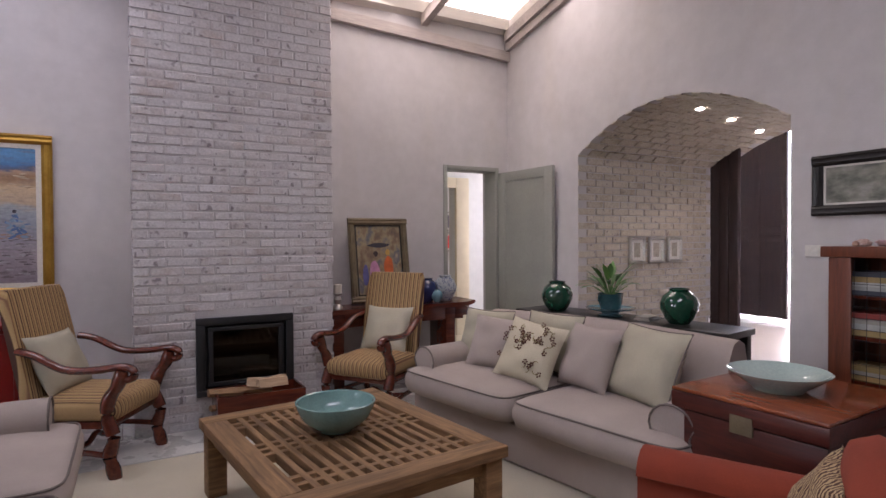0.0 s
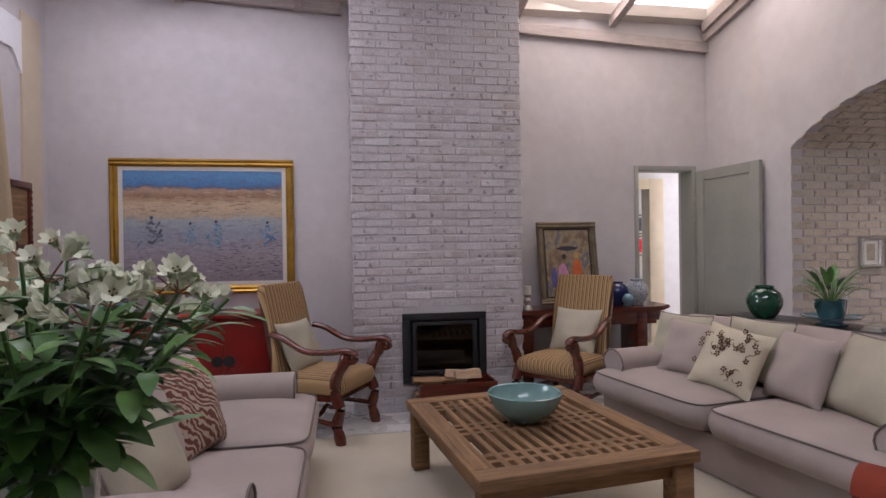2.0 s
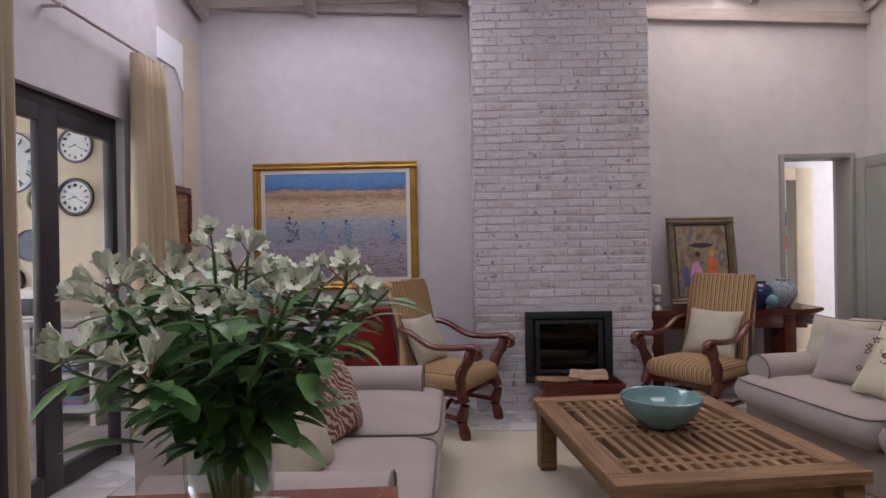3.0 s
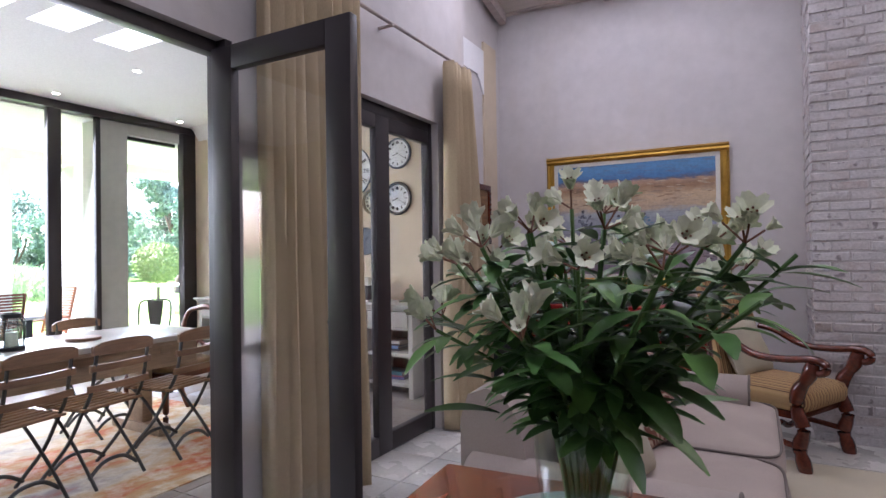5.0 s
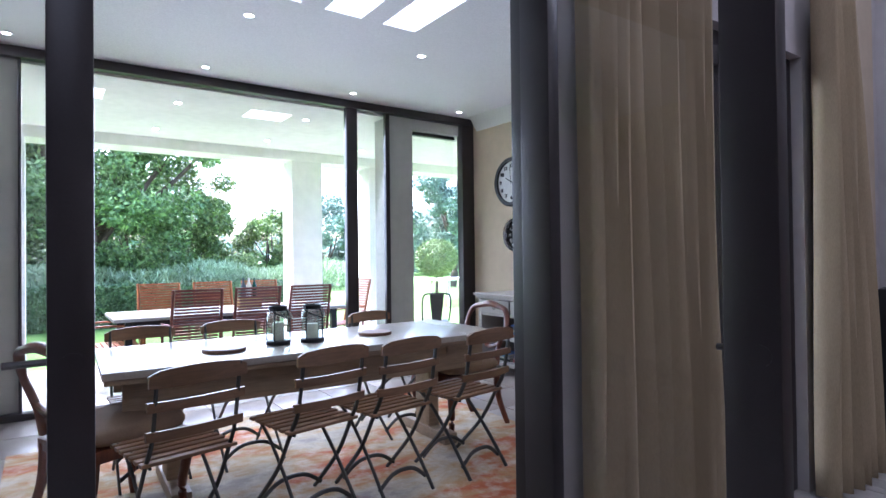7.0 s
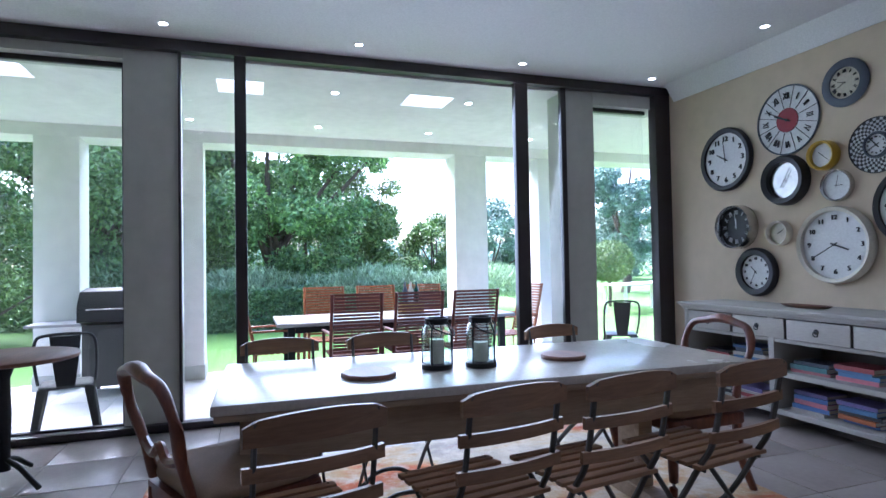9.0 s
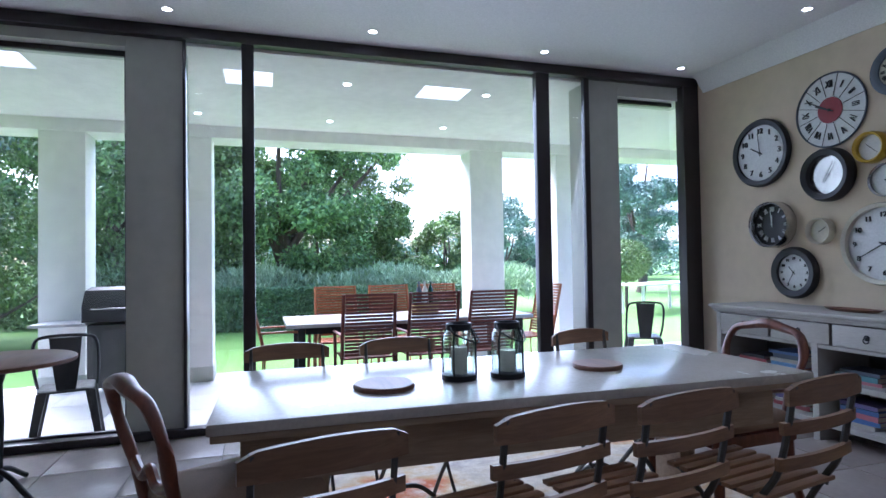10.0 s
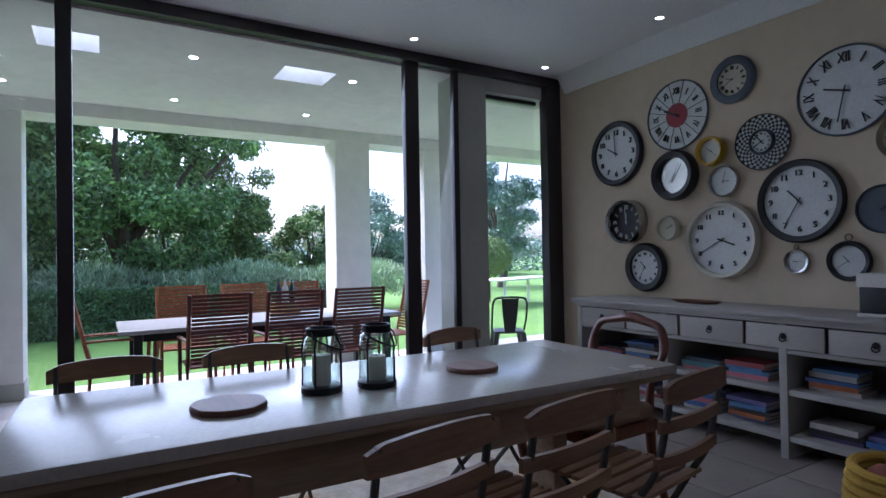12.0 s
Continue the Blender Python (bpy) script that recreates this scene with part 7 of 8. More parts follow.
for x, z, r in ((-4.055, 1.148 + 0.125, 0.02), (-4.361, 1.145 + 0.082, 0.014)):
    c = BM()
    tube(c, [(x + r * math.cos(a), YD - 0.015, z + r + r * math.sin(a)) for a in [2 * math.pi * i / 14 for i in range(14)]], 0.004, 6, True)
    solo("watch_ring", c, M_OLDGOLD, "small brass ring above the pocket-watch clock", "ring", "watch rings")

# tub, small round table, downlights
t = thing("basket", pose(-3.36, 3.60, 0), "yellow woven rope tub on the floor", "basket")
for k in range(9):
    c = BM()
    rr = 0.19 + 0.02 * math.sin(k / 8 * 3)
    tube(c, [(rr * math.cos(a), rr * math.sin(a), 0.02 + k * 0.038) for a in [2 * math.pi * i / 28 for i in range(28)]], 0.021, 8, True)
    part("rope_coil", c, M_WEAVE, t)
c = BM()
lathe(c, [(0.17, 0.0), (0.18, 0.01), (0.0, 0.012)], 24)
part("bottom", c, M_WEAVE, t)
for k in range(4):
    c = BM()
    bmesh.ops.create_icosphere(c, subdivisions=2, radius=0.07)
    for v in c.verts:
        v.co *= 1 + 0.3 * noise.noise(v.co * 12 + Vector((k * 3, 0, 0)))
    solo("toy", c, surface("toy_plush", ((0.5, 0.3, 0.25), (0.6, 0.55, 0.5), (0.4, 0.15, 0.1), (0.55, 0.5, 0.45))[k], None, 1.0, bumps=0.6), "soft plush toy lying in the yellow tub", "toy", "toys in the tub", m=pose(-3.36 + 0.08 * math.cos(k * 1.6), 3.60 + 0.08 * math.sin(k * 1.6), 0.26))
t = thing("bistro_table", pose(-5.80, -0.62, 0), "small round wooden table on a black iron pedestal", "table")
c = BM()
lathe(c, [(0.36, 0.705), (0.37, 0.712), (0.37, 0.728), (0.36, 0.735), (0.0, 0.735)], 40)
part("tabletop", c, M_BOARD, t)
c = BM()
lathe(c, [(0.03, 0.08), (0.028, 0.2), (0.034, 0.4), (0.026, 0.6), (0.05, 0.68), (0.12, 0.70), (0.0, 0.704)], 16)
part("pedestal", c, M_LANTERN, t)
for k in range(3):
    a = 2 * math.pi * k / 3 + 0.9
    c = BM()
    tube(c, spline([(0.02 * math.cos(a), 0.02 * math.sin(a), 0.14), (0.12 * math.cos(a), 0.12 * math.sin(a), 0.11), (0.22 * math.cos(a), 0.22 * math.sin(a), 0.05), (0.28 * math.cos(a), 0.28 * math.sin(a), 0.015)], 5), 0.015, 8)
    part("scroll_foot", c, M_LANTERN, t)
M_RIM = plain("white_light_rim", (0.75, 0.75, 0.75), 0.4)
for x, y in ((-6.3, 0.15), (-6.3, 1.55), (-6.33, 3.0), (-6.36, 4.4), (-5.0, 0.15), (-5.0, 1.55), (-5.02, 3.0), (-5.1, 4.4), (-3.5, 0.15), (-3.5, 3.0)):
    t = thing("downlight", pose(x, y, ZC - 0.004), "small lit downlight in the white ceiling", "downlight", "dining downlights")
    c = BM()
    lathe(c, [(0.030, -0.001), (0.044, 0.0), (0.044, 0.003), (0.030, 0.003)], 20, cap=False)
    part("trim_ring", c, M_RIM, t)
    c = BM()
    lathe(c, [(0.030, 0.001), (0.0, 0.0015)], 16)
    part("lamp_face", c, M_SPOT, t, "lit lamp face")

# ---- terrace and garden ----
ZT = -0.12
M_LAWN = surface("mown_grass", (0.115, 0.225, 0.030), (0.075, 0.165, 0.022), 0.9, big=0.8, fine=60, bumps=0.8, dist=0.02)
b = BM()
box(b, -400, -400, -0.55, -9.75, 400, -0.17)
box(b, -9.75, -400, -0.55, 400, -6, -0.17)
box(b, -9.75, 9, -0.55, 400, 400, -0.17)
structure("ground", b, M_LAWN, "bright green mown lawn", "lawn")
b = BM()
box(b, -9.70, -6, -0.5, XD1 - 0.34, 9, ZT - 0.006)
box(b, XD1 - 0.341, YDS, -0.5, XD1 + 0.0, 9, -0.062)
terrace = structure("terrace", b, M_GROUT, "pale tiled terrace floor", "terrace")
for y0, y1 in ((-1.55, -1.10), (-0.26, 0.19), (3.42, 3.90), (4.72, 5.2)):
    c = BM()
    box(c, -9.66, y0, ZT, -9.26, y1, 2.74, 0.01)
    col = solo("column", c, M_EXT, "square white plastered terrace column with a grey foot", "column", "terrace columns", "structure")
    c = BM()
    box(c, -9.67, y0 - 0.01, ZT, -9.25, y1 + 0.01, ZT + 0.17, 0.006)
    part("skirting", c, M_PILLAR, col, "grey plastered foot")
b = BM()
box(b, -9.70, -6, 2.72, -9.24, 9, 3.05)
structure("beam", b, M_EXT, "white plastered beam over the terrace columns", "beam")
b = BM()
psk = [(-7.55, -7.15, 0.45, 0.85), (-7.55, -7.15, 2.2, 2.66), (-7.55, -7.15, -1.4, -1.0)]
xs = [-9.24, -7.55, -7.15, XD1 - 0.06]
ys = sorted({-6, 9, *(v for s in psk for v in s[2:])})
for xa, xb in zip(xs, xs[1:]):
    for ya, yb in zip(ys, ys[1:]):
        if any(s[0] <= xa and xb <= s[1] and s[2] <= ya and yb <= s[3] for s in psk):
            continue
        box(b, xa, ya, 2.86, xb, yb, 3.10)
structure("ceiling_terrace", b, M_EXT, "white plastered terrace ceiling with square roof lights", "ceiling")
for k, (x0, x1, y0, y1) in enumerate(psk):
    c = BM()
    box(c, x0 - 0.02, y0 - 0.02, 3.11, x1 + 0.02, y1 + 0.02, 3.13)
    structure("terrace_roof_light_%d" % (k + 1), c, M_ROOFLIGHT, "bright square roof light over the terrace", "roof light")
for x in (-7.3, -8.7):
    for y in (0.1, 1.5, 2.87, 4.3):
        c = BM()
        lathe(c, [(0.032, 0.004), (0.032, 0.0), (0.0, 0.001)], 16)
        solo("downlight", c, M_SPOT, "small lit downlight in the terrace ceiling", "downlight", "terrace downlights", m=pose(x, y, 2.856))

# outdoor table with slatted armchairs
M_REDSLAT = wood("red_stained_slat", (0.20, 0.045, 0.028), (0.11, 0.024, 0.016), "x", 0.5)
M_ORSLAT = wood("orange_teak_slat", (0.40, 0.13, 0.04), (0.26, 0.075, 0.025), "x", 0.5)
M_GARDTOP = surface("grey_stone_slab", (0.42, 0.42, 0.41), (0.33, 0.33, 0.325), 0.35, big=3)
t = thing("garden_table", pose(-8.45, 2.32, ZT), "long grey garden table on the terrace", "table")
c = BM()
box(c, -0.5, -1.35, 0.70, 0.5, 1.35, 0.74, 0.01)
part("tabletop", c, M_GARDTOP, t)
for sx in (-0.42, 0.42):
    for sy in (-1.2, 1.2):
        c = BM()
        box(c, sx - 0.035, sy - 0.035, 0, sx + 0.035, sy + 0.035, 0.699)
        part("leg", c, M_LANTERN, t)
for x in (-0.42, 0.42):
    c = BM()
    box(c, x - 0.015, -1.16, 0.63, x + 0.015, 1.16, 0.699)
    part("apron", c, M_LANTERN, t)


def garden_chair(m, mat, label, grp):
    t = thing("garden_chair", m, label, "chair", grp)
    for k in range(18):
        s = k / 17
        c = BM()
        box(c, -0.225, 0.215 + 0.13 * s, 0.46 + 0.57 * s, 0.225, 0.232 + 0.13 * s, 0.484 + 0.57 * s)
        part("back_slat", c, mat, t)
    for k in range(8):
        c = BM()
        box(c, -0.24, -0.25 + k * 0.058, 0.42, 0.24, -0.205 + k * 0.058, 0.437)
        part("seat_slat", c, mat, t)
    for s in (-1, 1):
        c = BM()
        tube(c, [(s * 0.245, 0.36, 1.055), (s * 0.25, 0.22, 0.44), (s * 0.255, 0.24, 0.0)], 0.017, 8)
        part("back_post", c, mat, t)
        c = BM()
        tube(c, [(s * 0.255, -0.27, 0.65), (s * 0.255, -0.25, 0.0)], 0.017, 8)
        part("front_leg", c, mat, t)
        c = BM()
        tube(c, spline([(s * 0.25, 0.28, 0.66), (s * 0.265, 0.05, 0.665), (s * 0.265, -0.30, 0.65)], 4), 0.02, 8, False, 0.6)
        part("armrest", c, mat, t)
    return t


GC = garden_chair(pose(-7.78, 1.71, ZT, 0, 0, -90), M_REDSLAT, "red-stained slatted garden armchair at the terrace table", "garden chairs")
for x, y, a in ((-7.78, 2.35, -90), (-7.78, 2.96, -88)):
    copy_thing(GC, pose(x, y, ZT, 0, 0, a))
GO = garden_chair(pose(-9.0, 1.62, ZT, 0, 0, 90), M_ORSLAT, "orange teak slatted garden armchair at the terrace table", "teak garden chairs")
for x, y, a in ((-9.0, 2.3, 90), (-9.0, 2.95, 90), (-8.55, 3.86, 6), (-8.30, 0.98, 182)):
    copy_thing(GO, pose(x, y, ZT, 0, 0, a))
t = thing("caddy", pose(-8.5, 2.55, ZT + 0.74), "small wooden caddy with bottles on the garden table", "caddy")
c = BM()
box(c, -0.09, -0.14, 0, 0.09, 0.14, 0.13, 0.004)
part("crate", c, surface("ochre_crate", (0.42, 0.24, 0.05), None, 0.6), t)
for k, (y, mt) in enumerate(((-0.07, M_SLATE), (0.0, M_PAPER), (0.07, M_GREENGLAZE))):
    c = BM()
    lathe(c, [(0.03, 0.131), (0.032, 0.135), (0.032, 0.28), (0.012, 0.33), (0.012, 0.38), (0, 0.381)], 14, (0, y, 0))
    part("bottle", c, mt, t)


def cafe_chair(m, label):
    """A pressed steel chair with a single broad splat."""
    t = thing("metal_chair", m, label, "chair", "pressed steel chairs")
    c = BM()
    slab_cushion(c, -0.18, -0.18, 0.43, 0.18, 0.18, 0.455, 0.02, 0.004)
    part("seat", c, M_STEEL, t)
    for sx in (-1, 1):
        for sy in (-1, 1):
            c = BM()
            rings(c, [[(sx * (0.15 + 0.07 * s) + dx * (0.032 - 0.012 * s), sy * (0.15 + 0.07 * s) + dy * (0.032 - 0.012 * s), 0.435 * (1 - s)) for dx, dy in ((-1, -1), (1, -1), (1, 1), (-1, 1))] for s in (0, 0.5, 1)])
            part("leg", c, M_STEEL, t)
    c = BM()
    tube(c, spline([(-0.19, 0.0, 0.45), (-0.20, 0.14, 0.62), (-0.19, 0.22, 0.80), (-0.12, 0.24, 0.85), (0.12, 0.24, 0.85), (0.19, 0.22, 0.80), (0.20, 0.14, 0.62), (0.19, 0.0, 0.45)], 5), 0.012, 8)
    part("back_hoop", c, M_LANTERN, t)
    c = BM()
    rings(c, [[(-w, y, z), (w, y, z), (w, y + 0.006, z), (-w, y + 0.006, z)] for w, y, z in ((0.06, 0.17, 0.45), (0.085, 0.205, 0.65), (0.10, 0.235, 0.84))])
    part("splat", c, M_LANTERN, t)
    return t


mc = cafe_chair(pose(-7.12, -0.66, ZT, 0, 0, -78), "grey pressed-steel chair on the terrace")
copy_thing(mc, pose(-7.75, 4.98, ZT, 0, 0, -120))
t = thing("barbecue", pose(-9.0, -0.68, ZT), "black hooded gas barbecue with a side shelf", "barbecue")
c = BM()
box(c, -0.25, -0.28, 0.10, 0.25, 0.28, 0.75, 0.01)
part("cart", c, M_STEEL, t)
c = BM()
rings(c, [[(x, y, z) for x, z in ((-0.27, 0.78), (0.27, 0.78), (0.27, 0.95), (0.15, 1.10), (-0.12, 1.13), (-0.27, 1.02))] for y in (-0.32, 0.32)])
part("hood", c, M_BLACKIRON, t)
c = BM()
box(c, -0.24, -0.80, 0.74, 0.24, -0.29, 0.77, 0.006)
part("side_shelf", c, M_GARDTOP, t)
c = BM()
tube(c, [(0.29, -0.22, 0.92), (0.33, -0.22, 0.92), (0.33, 0.22, 0.92), (0.29, 0.22, 0.92)], 0.01, 8)
part("hood_handle", c, M_CHROME, t)
for sy in (-0.22, 0.22):
    c = BM()
    lathe(c, [(0.02, 0), (0.02, 0.10)], 10, (0.18, sy, 0))
    lathe(c, [(0.02, 0), (0.02, 0.10)], 10, (-0.18, sy, 0))
    part("foot", c, M_BLACKIRON, t)


def leaf_mat(name, dark, light):
    m, nt, b = nodes(name)
    geo = nt.nodes.new("ShaderNodeNewGeometry")
    n = noise_tex(nt, coords(nt), 0.9, 4)
    col = ramp(nt, geo.outputs["Random Per Island"], [(0.0, dark), (0.55, tuple((a + b_) / 2 for a, b_ in zip(dark, light))), (1.0, light)])
    col = mix(nt, col, ramp(nt, n, [(0.3, (0.6, 0.6, 0.6)), (0.7, (1.25, 1.25, 1.25))]), 1.0, "MULTIPLY")
    nt.links.new(col, b.inputs["Base Color"])
    b.inputs["Roughness"].default_value = 0.5
    b.inputs["Subsurface Weight"].default_value = 0.0
    return m


M_TREE = leaf_mat("tree_leaf", (0.06, 0.125, 0.035), (0.24, 0.38, 0.11))
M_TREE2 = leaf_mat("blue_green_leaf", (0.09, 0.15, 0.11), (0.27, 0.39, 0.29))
M_TREE3 = leaf_mat("light_leaf", (0.07, 0.13, 0.03), (0.22, 0.31, 0.08))
M_LAV = leaf_mat("lavender_leaf", (0.25, 0.36, 0.17), (0.46, 0.56, 0.32))
M_HEDGE = leaf_mat("hedge_leaf", (0.05, 0.11, 0.04), (0.17, 0.27, 0.10))
M_BARK = surface("grey_brown_bark", (0.13, 0.10, 0.075), (0.07, 0.055, 0.04), 0.95, big=5, fine=40, bumps=0.9, dist=0.02, stretch=(1, 1, 0.25))


def leaves_mesh(name, pts, size, mat, rng, aspect=0.45, up=0.0):
    """Many small folded leaves, one at each of pts."""
    n = len(pts)
    d = rng.normal(size=(n, 3))
    d[:, 2] = d[:, 2] * (1 - up) + up * 2.0
    d /= np.linalg.norm(d, axis=1)[:, None]
    s = np.cross(d, rng.normal(size=(n, 3)))
    s /= np.linalg.norm(s, axis=1)[:, None]
    L = size * rng.uniform(0.6, 1.3, size=(n, 1))
    a, b_, c_, e = pts, pts + d * L * 0.5 + s * L * aspect * 0.5, pts + d * L, pts + d * L * 0.5 - s * L * aspect * 0.5
    v = np.stack([a, b_, c_, e], 1).reshape(-1, 3)
    me = bpy.data.meshes.new(name)
    me.vertices.add(4 * n)
    me.vertices.foreach_set("co", v.ravel())
    me.loops.add(4 * n)
    me.loops.foreach_set("vertex_index", np.arange(4 * n))
    me.polygons.add(n)
    me.polygons.foreach_set("loop_start", np.arange(0, 4 * n, 4))
    me.update(calc_edges=True)
    me.materials.append(mat)
    return me


def tree(m, h, trunk_h, spread, seed, mat, label, count=26000, leaf=0.10, clumps=60, lean=(0, 0), low=0.25):
    rng = np.random.default_rng(seed)
    r3 = random.Random(seed)
    t = thing("tree", m, label, "tree", "garden trees")
    c = BM()
    tp = Vector((lean[0], lean[1], trunk_h))
    tube(c, spline([(0, 0, -0.1), tuple(tp * 0.5 + Vector((r3.uniform(-0.2, 0.2), r3.uniform(-0.2, 0.2), 0))), tuple(tp)], 5), [0.20 * h / 6 * (1 - 0.5 * i / 10) for i in range(11)], 10)
    trunk = part("trunk", c, M_BARK, t)
    cen = []
    for k in range(clumps):
        a, u = r3.uniform(0, 6.28), r3.uniform(-1, 1)
        q = math.sqrt(1 - u * u)
        f = r3.uniform(0.45, 1.0)
        zc = h * (low + (1 - low) * 0.5)
        cen.append(Vector((lean[0] * 1.3 + spread * q * math.cos(a) * f, lean[1] * 1.3 + spread * q * math.sin(a) * f, zc + h * (1 - low) * 0.5 * u * f)))
    for k in range(9):
        c = BM()
        e = cen[k * 5 % clumps]
        mid = tp.lerp(e, 0.5) + Vector((r3.uniform(-0.2, 0.2), r3.uniform(-0.2, 0.2), -0.15))
        p = spline([tuple(tp * r3.uniform(0.6, 1.0)), tuple(mid), tuple(e)], 4)
        tube(c, p, [0.085 * h / 6 * (1 - 0.85 * i / len(p)) for i in range(len(p))], 7)
        part("limb", c, M_BARK, trunk)
    pts = []
    per = count // clumps
    for e in cen:
        rr = r3.uniform(0.14, 0.30) * spread * 1.05
        g = rng.normal(size=(per, 3))
        g /= np.linalg.norm(g, axis=1)[:, None]
        pts.append(np.array(e) + g * (rr * rng.uniform(0.25, 1.0, size=(per, 1)) ** 0.6) * np.array([1, 1, 0.75]))
    me = leaves_mesh("crown", np.concatenate(pts), leaf, mat, rng)
    ob = new("crown", me)
    ob.parent = t
    tagged(ob, "dense uneven leafy crown", kind="stuff")
    return t


tree(pose(-17.2, 0.9, -0.2), 7.4, 2.2, 2.5, 1, M_TREE, "big dense evergreen tree behind the hedge", 60000, 0.13, 90, (0.3, 0.4), 0.10)
tree(pose(-17.0, -2.6, -0.2), 8.0, 2.4, 2.8, 2, M_TREE, "tall dense evergreen tree behind the hedge", 50000, 0.13, 80, (0, 0), 0.05)
tree(pose(-18.2, 4.0, -0.2), 4.1, 1.2, 1.5, 3, M_TREE3, "lighter green bushy tree at the garden's edge", 26000, 0.11, 50, (0, 0), 0.0)
tree(pose(-18.8, 6.1, -0.2), 3.2, 0.9, 1.3, 4, M_TREE3, "low light green tree at the garden's edge", 20000, 0.11, 44, (0, 0), 0.0)
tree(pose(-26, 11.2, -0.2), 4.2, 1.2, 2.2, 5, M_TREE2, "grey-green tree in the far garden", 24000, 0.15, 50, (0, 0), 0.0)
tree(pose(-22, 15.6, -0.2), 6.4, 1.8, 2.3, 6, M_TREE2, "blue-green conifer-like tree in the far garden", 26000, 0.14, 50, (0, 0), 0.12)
tree(pose(-14.5, -6.0, -0.2), 7.5, 1.8, 2.7, 7, M_TREE2, "feathery grey-green tree beside the terrace", 36000, 0.12, 60, (0, 0), 0.0)
tree(pose(-13.2, -3.9, -0.2), 2.9, 0.5, 1.5, 8, M_TREE3, "dense variegated shrub beside the terrace", 20000, 0.08, 40, (0, 0), 0.0)
tree(pose(-21.5, -4.5, -0.2), 9.0, 2.0, 3.6, 9, M_TREE, "tall dark tree behind the garden", 30000, 0.16, 60, (0, 0), 0.0)
tree(pose(-24.5, -0.2, -0.2), 7.2, 2.0, 3.2, 10, M_TREE, "tall dark tree behind the garden", 30000, 0.16, 60, (0, 0), 0.0)
tree(pose(-21.0, 2.6, -0.2), 4.6, 1.0, 1.9, 12, M_TREE, "broad dark shrubby tree behind the garden", 24000, 0.14, 50, (0, 0), 0.0)
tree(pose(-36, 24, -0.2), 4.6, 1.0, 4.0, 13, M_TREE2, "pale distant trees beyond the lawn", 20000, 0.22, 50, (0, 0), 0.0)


def hedge(name, x0, x1, y0, y1, z0, z1, n, size, mat, label, seed, bumpy=0.12):
    rng = np.random.default_rng(seed)
    p = rng.uniform(size=(n, 3))
    f = rng.integers(0, 3, size=n)
    p[f == 0, 2] = 1 - np.abs(rng.normal(size=(f == 0).sum())) * 0.1
    p[f == 1, 0] = 1 - np.abs(rng.normal(size=(f == 1).sum())) * 0.12
    q = np.stack([x0 + p[:, 0] * (x1 - x0), y0 + p[:, 1] * (y1 - y0), z0 + p[:, 2] * (z1 - z0)], 1)
    w = np.array([noise.noise((a * 0.8, b_ * 0.8, 0)) for a, b_ in q[:, :2]])
    q[:, 2] += w * bumpy * (p[:, 2])
    me = leaves_mesh(name, q, size, mat, rng)
    ob = new(name, me)
    tagged(ob, label, "hedge", "", "stuff")
    return ob


hedge("hedge", -15.4, -14.5, -3.0, 6.0, -0.2, 0.68, 42000, 0.07, M_HEDGE, "low clipped dark green hedge along the lawn", 31)
rng = np.random.default_rng(33)
n = 16000
yy = rng.uniform(-3, 9.5, n)
base = np.stack([-15.9 - 0.22 * np.maximum(yy - 5, 0) + rng.normal(size=n) * 0.35, yy, 0.15 + 0.85 * rng.uniform(size=n) ** 0.7 + 0.12 * np.sin(yy * 2.1)], 1)
me = leaves_mesh("lavender", base, 0.20, M_LAV, rng, 0.10, 0.85)
tagged(new("lavender", me), "grey-green lavender in a loose drift behind the hedge", "lavender", "", "stuff")
hedge("shrub_border", -20, -17, -8.0, 7.5, -0.2, 1.1, 36000, 0.12, M_TREE, "dark shrubs filling the border under the trees", 35, 0.9)
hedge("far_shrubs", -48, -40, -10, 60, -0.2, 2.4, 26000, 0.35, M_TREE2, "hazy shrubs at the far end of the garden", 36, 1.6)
# clipped standard bush, white garden bench and wall
t = thing("topiary_bush", pose(-16.2, 10.8, -0.17), "round clipped standard bush on a bare stem", "bush")
c = BM()
tube(c, [(0, 0, 0), (0.02, 0, 0.8)], 0.05, 8)
part("trunk", c, M_BARK, t)
g = rng.normal(size=(9000, 3))
g /= np.linalg.norm(g, axis=1)[:, None]
ob = new("crown", leaves_mesh("crown", g * rng.uniform(0.8, 1.0, size=(9000, 1)) * np.array([0.72, 0.72, 0.62]) + np.array([0, 0, 1.35]), 0.07, M_TREE3, rng))
ob.parent = t
tagged(ob, "dense round crown", kind="stuff")
t = thing("garden_bench", pose(-14.6, 10.6, -0.17, 0, 0, 20), "white-painted garden table on thin legs", "table")
c = BM()
box(c, -0.4, -1.3, 0.72, 0.4, 1.3, 0.76, 0.01)
part("tabletop", c, M_PAPER, t)
for sx in (-0.3, 0.3):
    for sy in (-1.1, 1.1):
        c = BM()
        box(c, sx - 0.03, sy - 0.03, 0, sx + 0.03, sy + 0.03, 0.72)
        part("leg", c, M_PAPER, t)
b = BM()
box(b, -24.6, 7.6, -0.3, -24.0, 8.5, 1.1)
box(b, -24.5, 8.0, 1.1, -24.1, 8.3, 1.4)
solo("garden_wall_stub", b, M_EXT, "small white masonry barbecue in the far garden", "barbecue", "", "structure")

# terrace tiles nearest the glass front, then the floors and the brickwork
tiles(terrace, M_PTILE, -9.70, -1.8, XD1 - 0.345, 5.4, 0.60, 0.006)
for ob in terrace.children:
    ob.location.z += ZT
tiles(floor, M_TILE, -2.50, 1.0, -0.85, YN, 0.42)
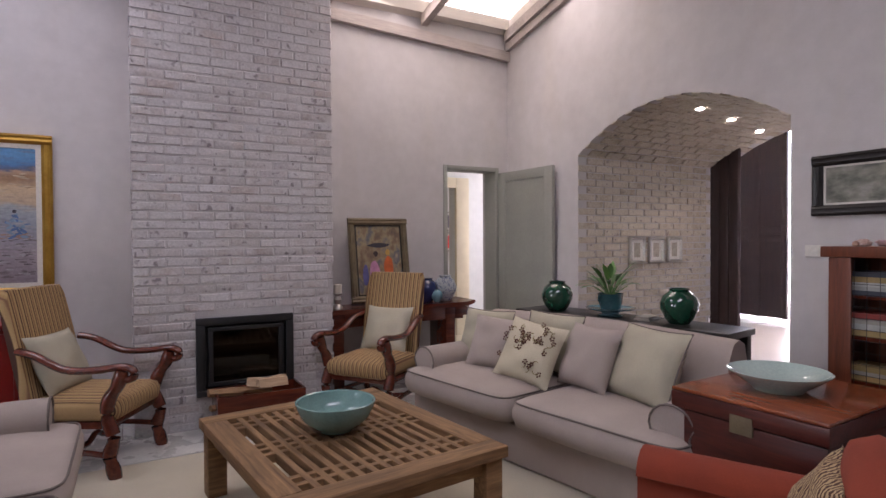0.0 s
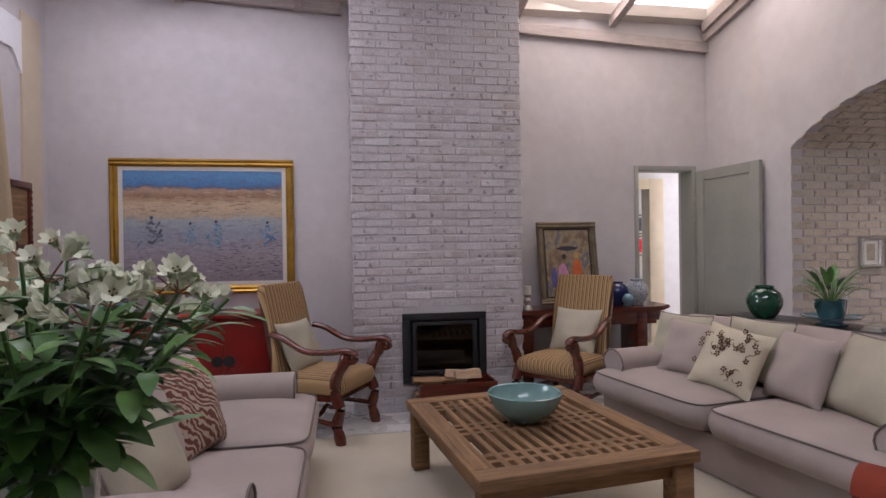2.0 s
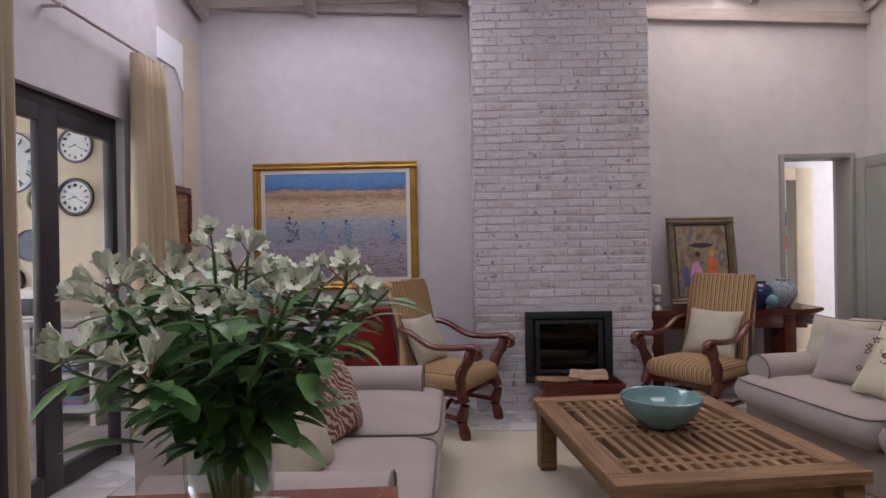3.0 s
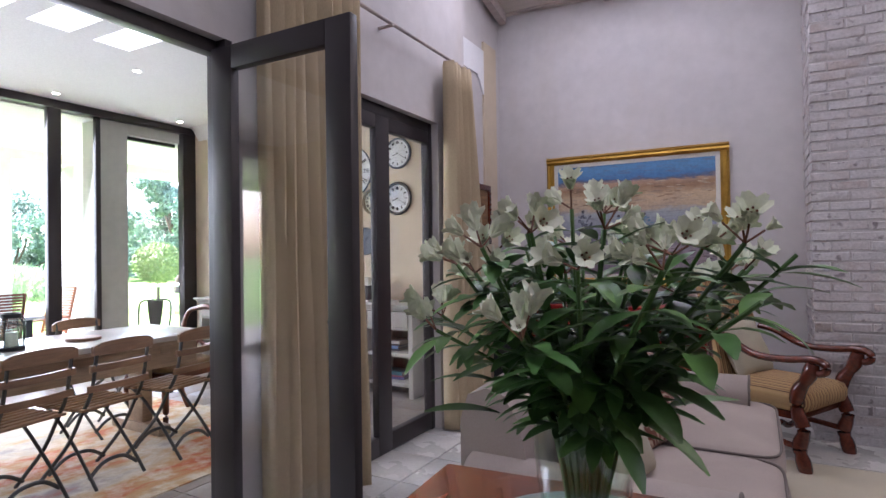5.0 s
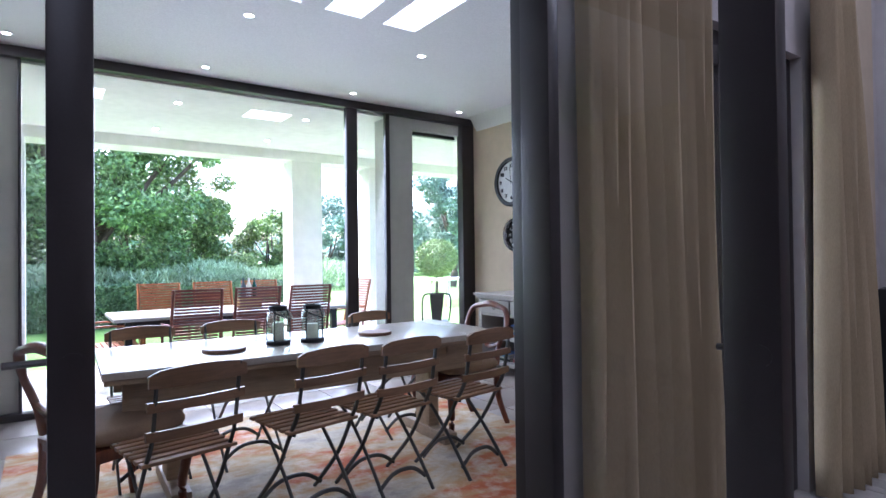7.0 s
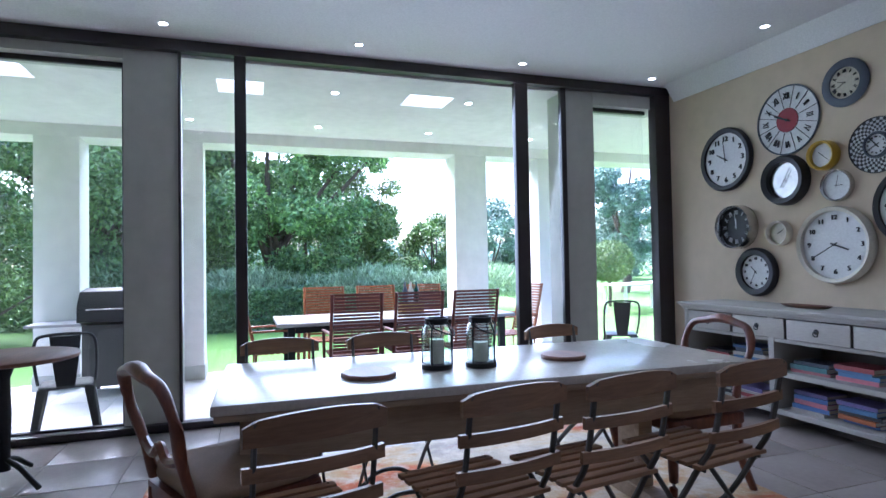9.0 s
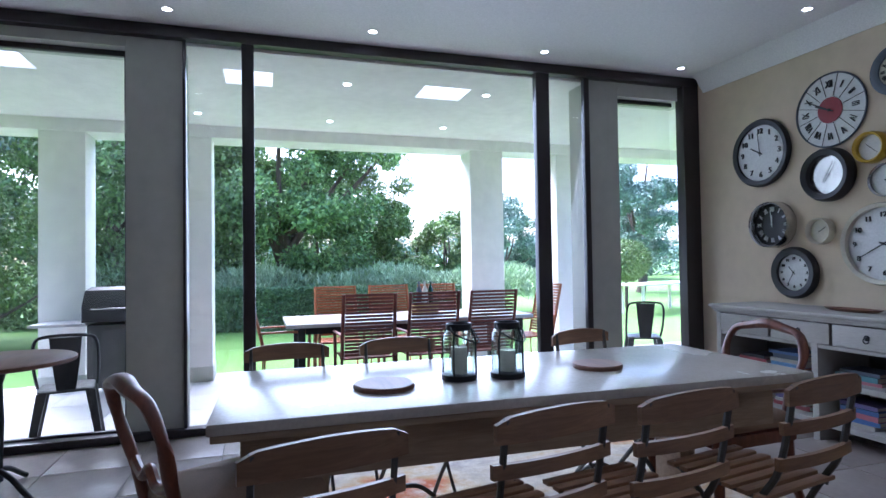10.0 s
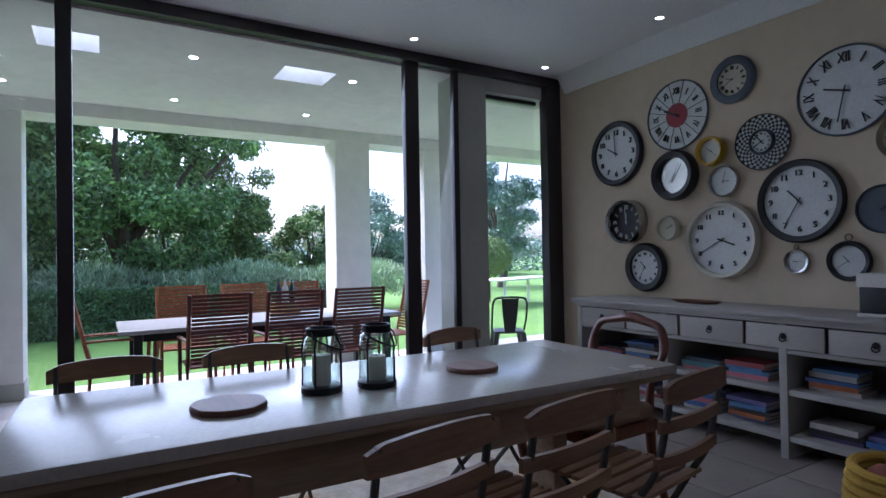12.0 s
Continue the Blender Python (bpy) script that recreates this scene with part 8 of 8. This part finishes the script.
tiles(floor, M_TILE, -0.85, 3.62, 3.74, YN, 0.42)
tiles(floor, M_TILE, -2.50, -2.0, 3.74, 1.0, 0.85)
tiles(floor_dining, M_DTILE, XD1 + 0.06, -2.0, -2.52, YD, 0.50, 0.007)


def brick_mesh(l, h, d, seed):
    """A worn brick, its face on local -y."""
    r3 = random.Random(seed)
    c = BM()
    e = 0.006
    f = [(e, e), (l - e, e), (l - e, h - e), (e, h - e)]
    o = [(0, 0), (l, 0), (l, h), (0, h)]
    j = lambda s: r3.uniform(-s, s)
    rings(c, [[(x, d, z) for x, z in o], [(x + j(0.003), 0.005 + j(0.002), z + j(0.003)) for x, z in o], [(x + j(0.003), j(0.003) - 0.001, z + j(0.003)) for x, z in f]])
    return mesh_of("brick", c, M_BRICK, 30)


BR = [brick_mesh(0.210, 0.0595, 0.03, s) for s in range(8)]
HB = [brick_mesh(0.099, 0.0595, 0.03, s + 20) for s in range(4)]
rnd = random.Random(9)
COURSE, PITCH = 0.0677, 0.219
for k in range(40):
    z = 0.004 + k * COURSE
    if z > 3.62:
        break
    x = CX0 if k % 2 == 0 else CX0 - 0.11
    first = True
    while x < CX1 - 0.05:
        x0, x1 = max(x, CX0), min(x + 0.210, CX1)
        half = x1 - x0 < 0.143
        w0 = 0.099 if half else 0.210
        fits = [(x0, x1)]
        if z + 0.075 > FZ0 - 0.02 and z < FZ1 + 0.02:
            fits = [(a, min(b_, FX0 - 0.03)) for a, b_ in fits if a < FX0 - 0.06] + [(max(a, FX1 + 0.03), b_) for a, b_ in fits if b_ > FX1 + 0.06]
        for a, b_ in fits:
            if b_ - a > 0.035:
                ms = (HB if b_ - a < 0.143 else BR)
                me = ms[rnd.randrange(len(ms))]
                w1 = 0.099 if b_ - a < 0.143 else 0.210
                piece("brick", me, chimney, Matrix.Translation((a, CY + rnd.uniform(-0.003, 0.004), z + rnd.uniform(-0.002, 0.002))) @ Matrix.Diagonal(((b_ - a) / w1, 1, 1, 1)))
        x += PITCH


def brick_field(name, parent, mat, rows, label):
    """Bricks joined into one mesh; rows give centre, along, up, out, length, height."""
    c = BM()
    r3 = random.Random(len(rows))
    for p, al, up, out, l, h in rows:
        p, al, up, out = (Vector(q) for q in (p, al, up, out))
        j = r3.uniform(-0.003, 0.004)
        f = []
        for sl, su in ((-1, -1), (1, -1), (1, 1), (-1, 1)):
            f.append(p + al * sl * l / 2 + up * su * h / 2)
        g = [q + (p - q).normalized() * 0.006 + out * (0.014 + j) for q in f]
        m_ = [q + out * (0.009 + j) for q in f]
        rs = [[c.verts.new(q) for q in loop] for loop in ([q - out * 0.012 for q in f], m_, g)]
        for a, b_ in zip(rs, rs[1:]):
            for i in range(4):
                c.faces.new((a[i], a[(i + 1) % 4], b_[(i + 1) % 4], b_[i]))
        c.faces.new(rs[-1])
    ob = part(name, c, mat, parent, label)
    tagged(ob, kind="stuff")
    return ob


side = []
for k in range(70):
    z = 0.04 + k * COURSE
    for i in range(7):
        y = CY + 0.10 + i * PITCH * 0.93 + (0.1 if k % 2 else 0)
        if y < YN - 0.05:
            side.append(((CX0 + 0.012, y, z), (0, -1, 0), (0, 0, 1), (-1, 0, 0), 0.196, 0.058))
            side.append(((CX1 - 0.012, y, z), (0, 1, 0), (0, 0, 1), (1, 0, 0), 0.196, 0.058))
for k in range(40, 65):
    z = 0.034 + k * COURSE
    row = [(0.104 + i * 0.209, 0.199) for i in range(7)] if k % 2 else [(0.209 + i * 0.209, 0.199) for i in range(6)] + [(0.05, 0.095), (1.41, 0.095)]
    for x, l in row:
        side.append(((CX0 + x, CY + 0.014, z), (1, 0, 0), (0, 0, 1), (0, -1, 0), l, 0.058))
brick_field("side_bricks", chimney, M_BRICK, side, "limewashed bricks of the chimney sides")
wallp = [o for o in scene.objects if o.name == "wall_passage_north"][0]
rows = []
for k in range(35):
    z = 0.04 + k * COURSE
    for i in range(10):
        x = XE + 0.105 + i * PITCH + (0.105 if k % 2 else 0)
        if x < TX - 0.02:
            rows.append(((x, AY1 + 0.006, z), (-1, 0, 0), (0, 0, 1), (0, -1, 0), 0.207, 0.058))
brick_field("wall_bricks", wallp, M_VBRICK, rows, "whitewashed bricks of the passage wall")
rows = []
for k in range(24):
    (ya, za), (yb, zb) = ARC[k], ARC[k + 1]
    al = Vector((0, yb - ya, zb - za)).normalized()
    out = Vector((0, al.z, -al.y))
    for i in range(11):
        x = XE + 0.105 + i * PITCH + (0.105 if k % 2 else 0)
        if x < TX + 0.2:
            rows.append(((x, (ya + yb) / 2, (za + zb) / 2 + 0.004), (1, 0, 0), al, out, 0.207, 0.076))
brick_field("vault_bricks", vault, M_VBRICK, rows, "whitewashed bricks of the vault")
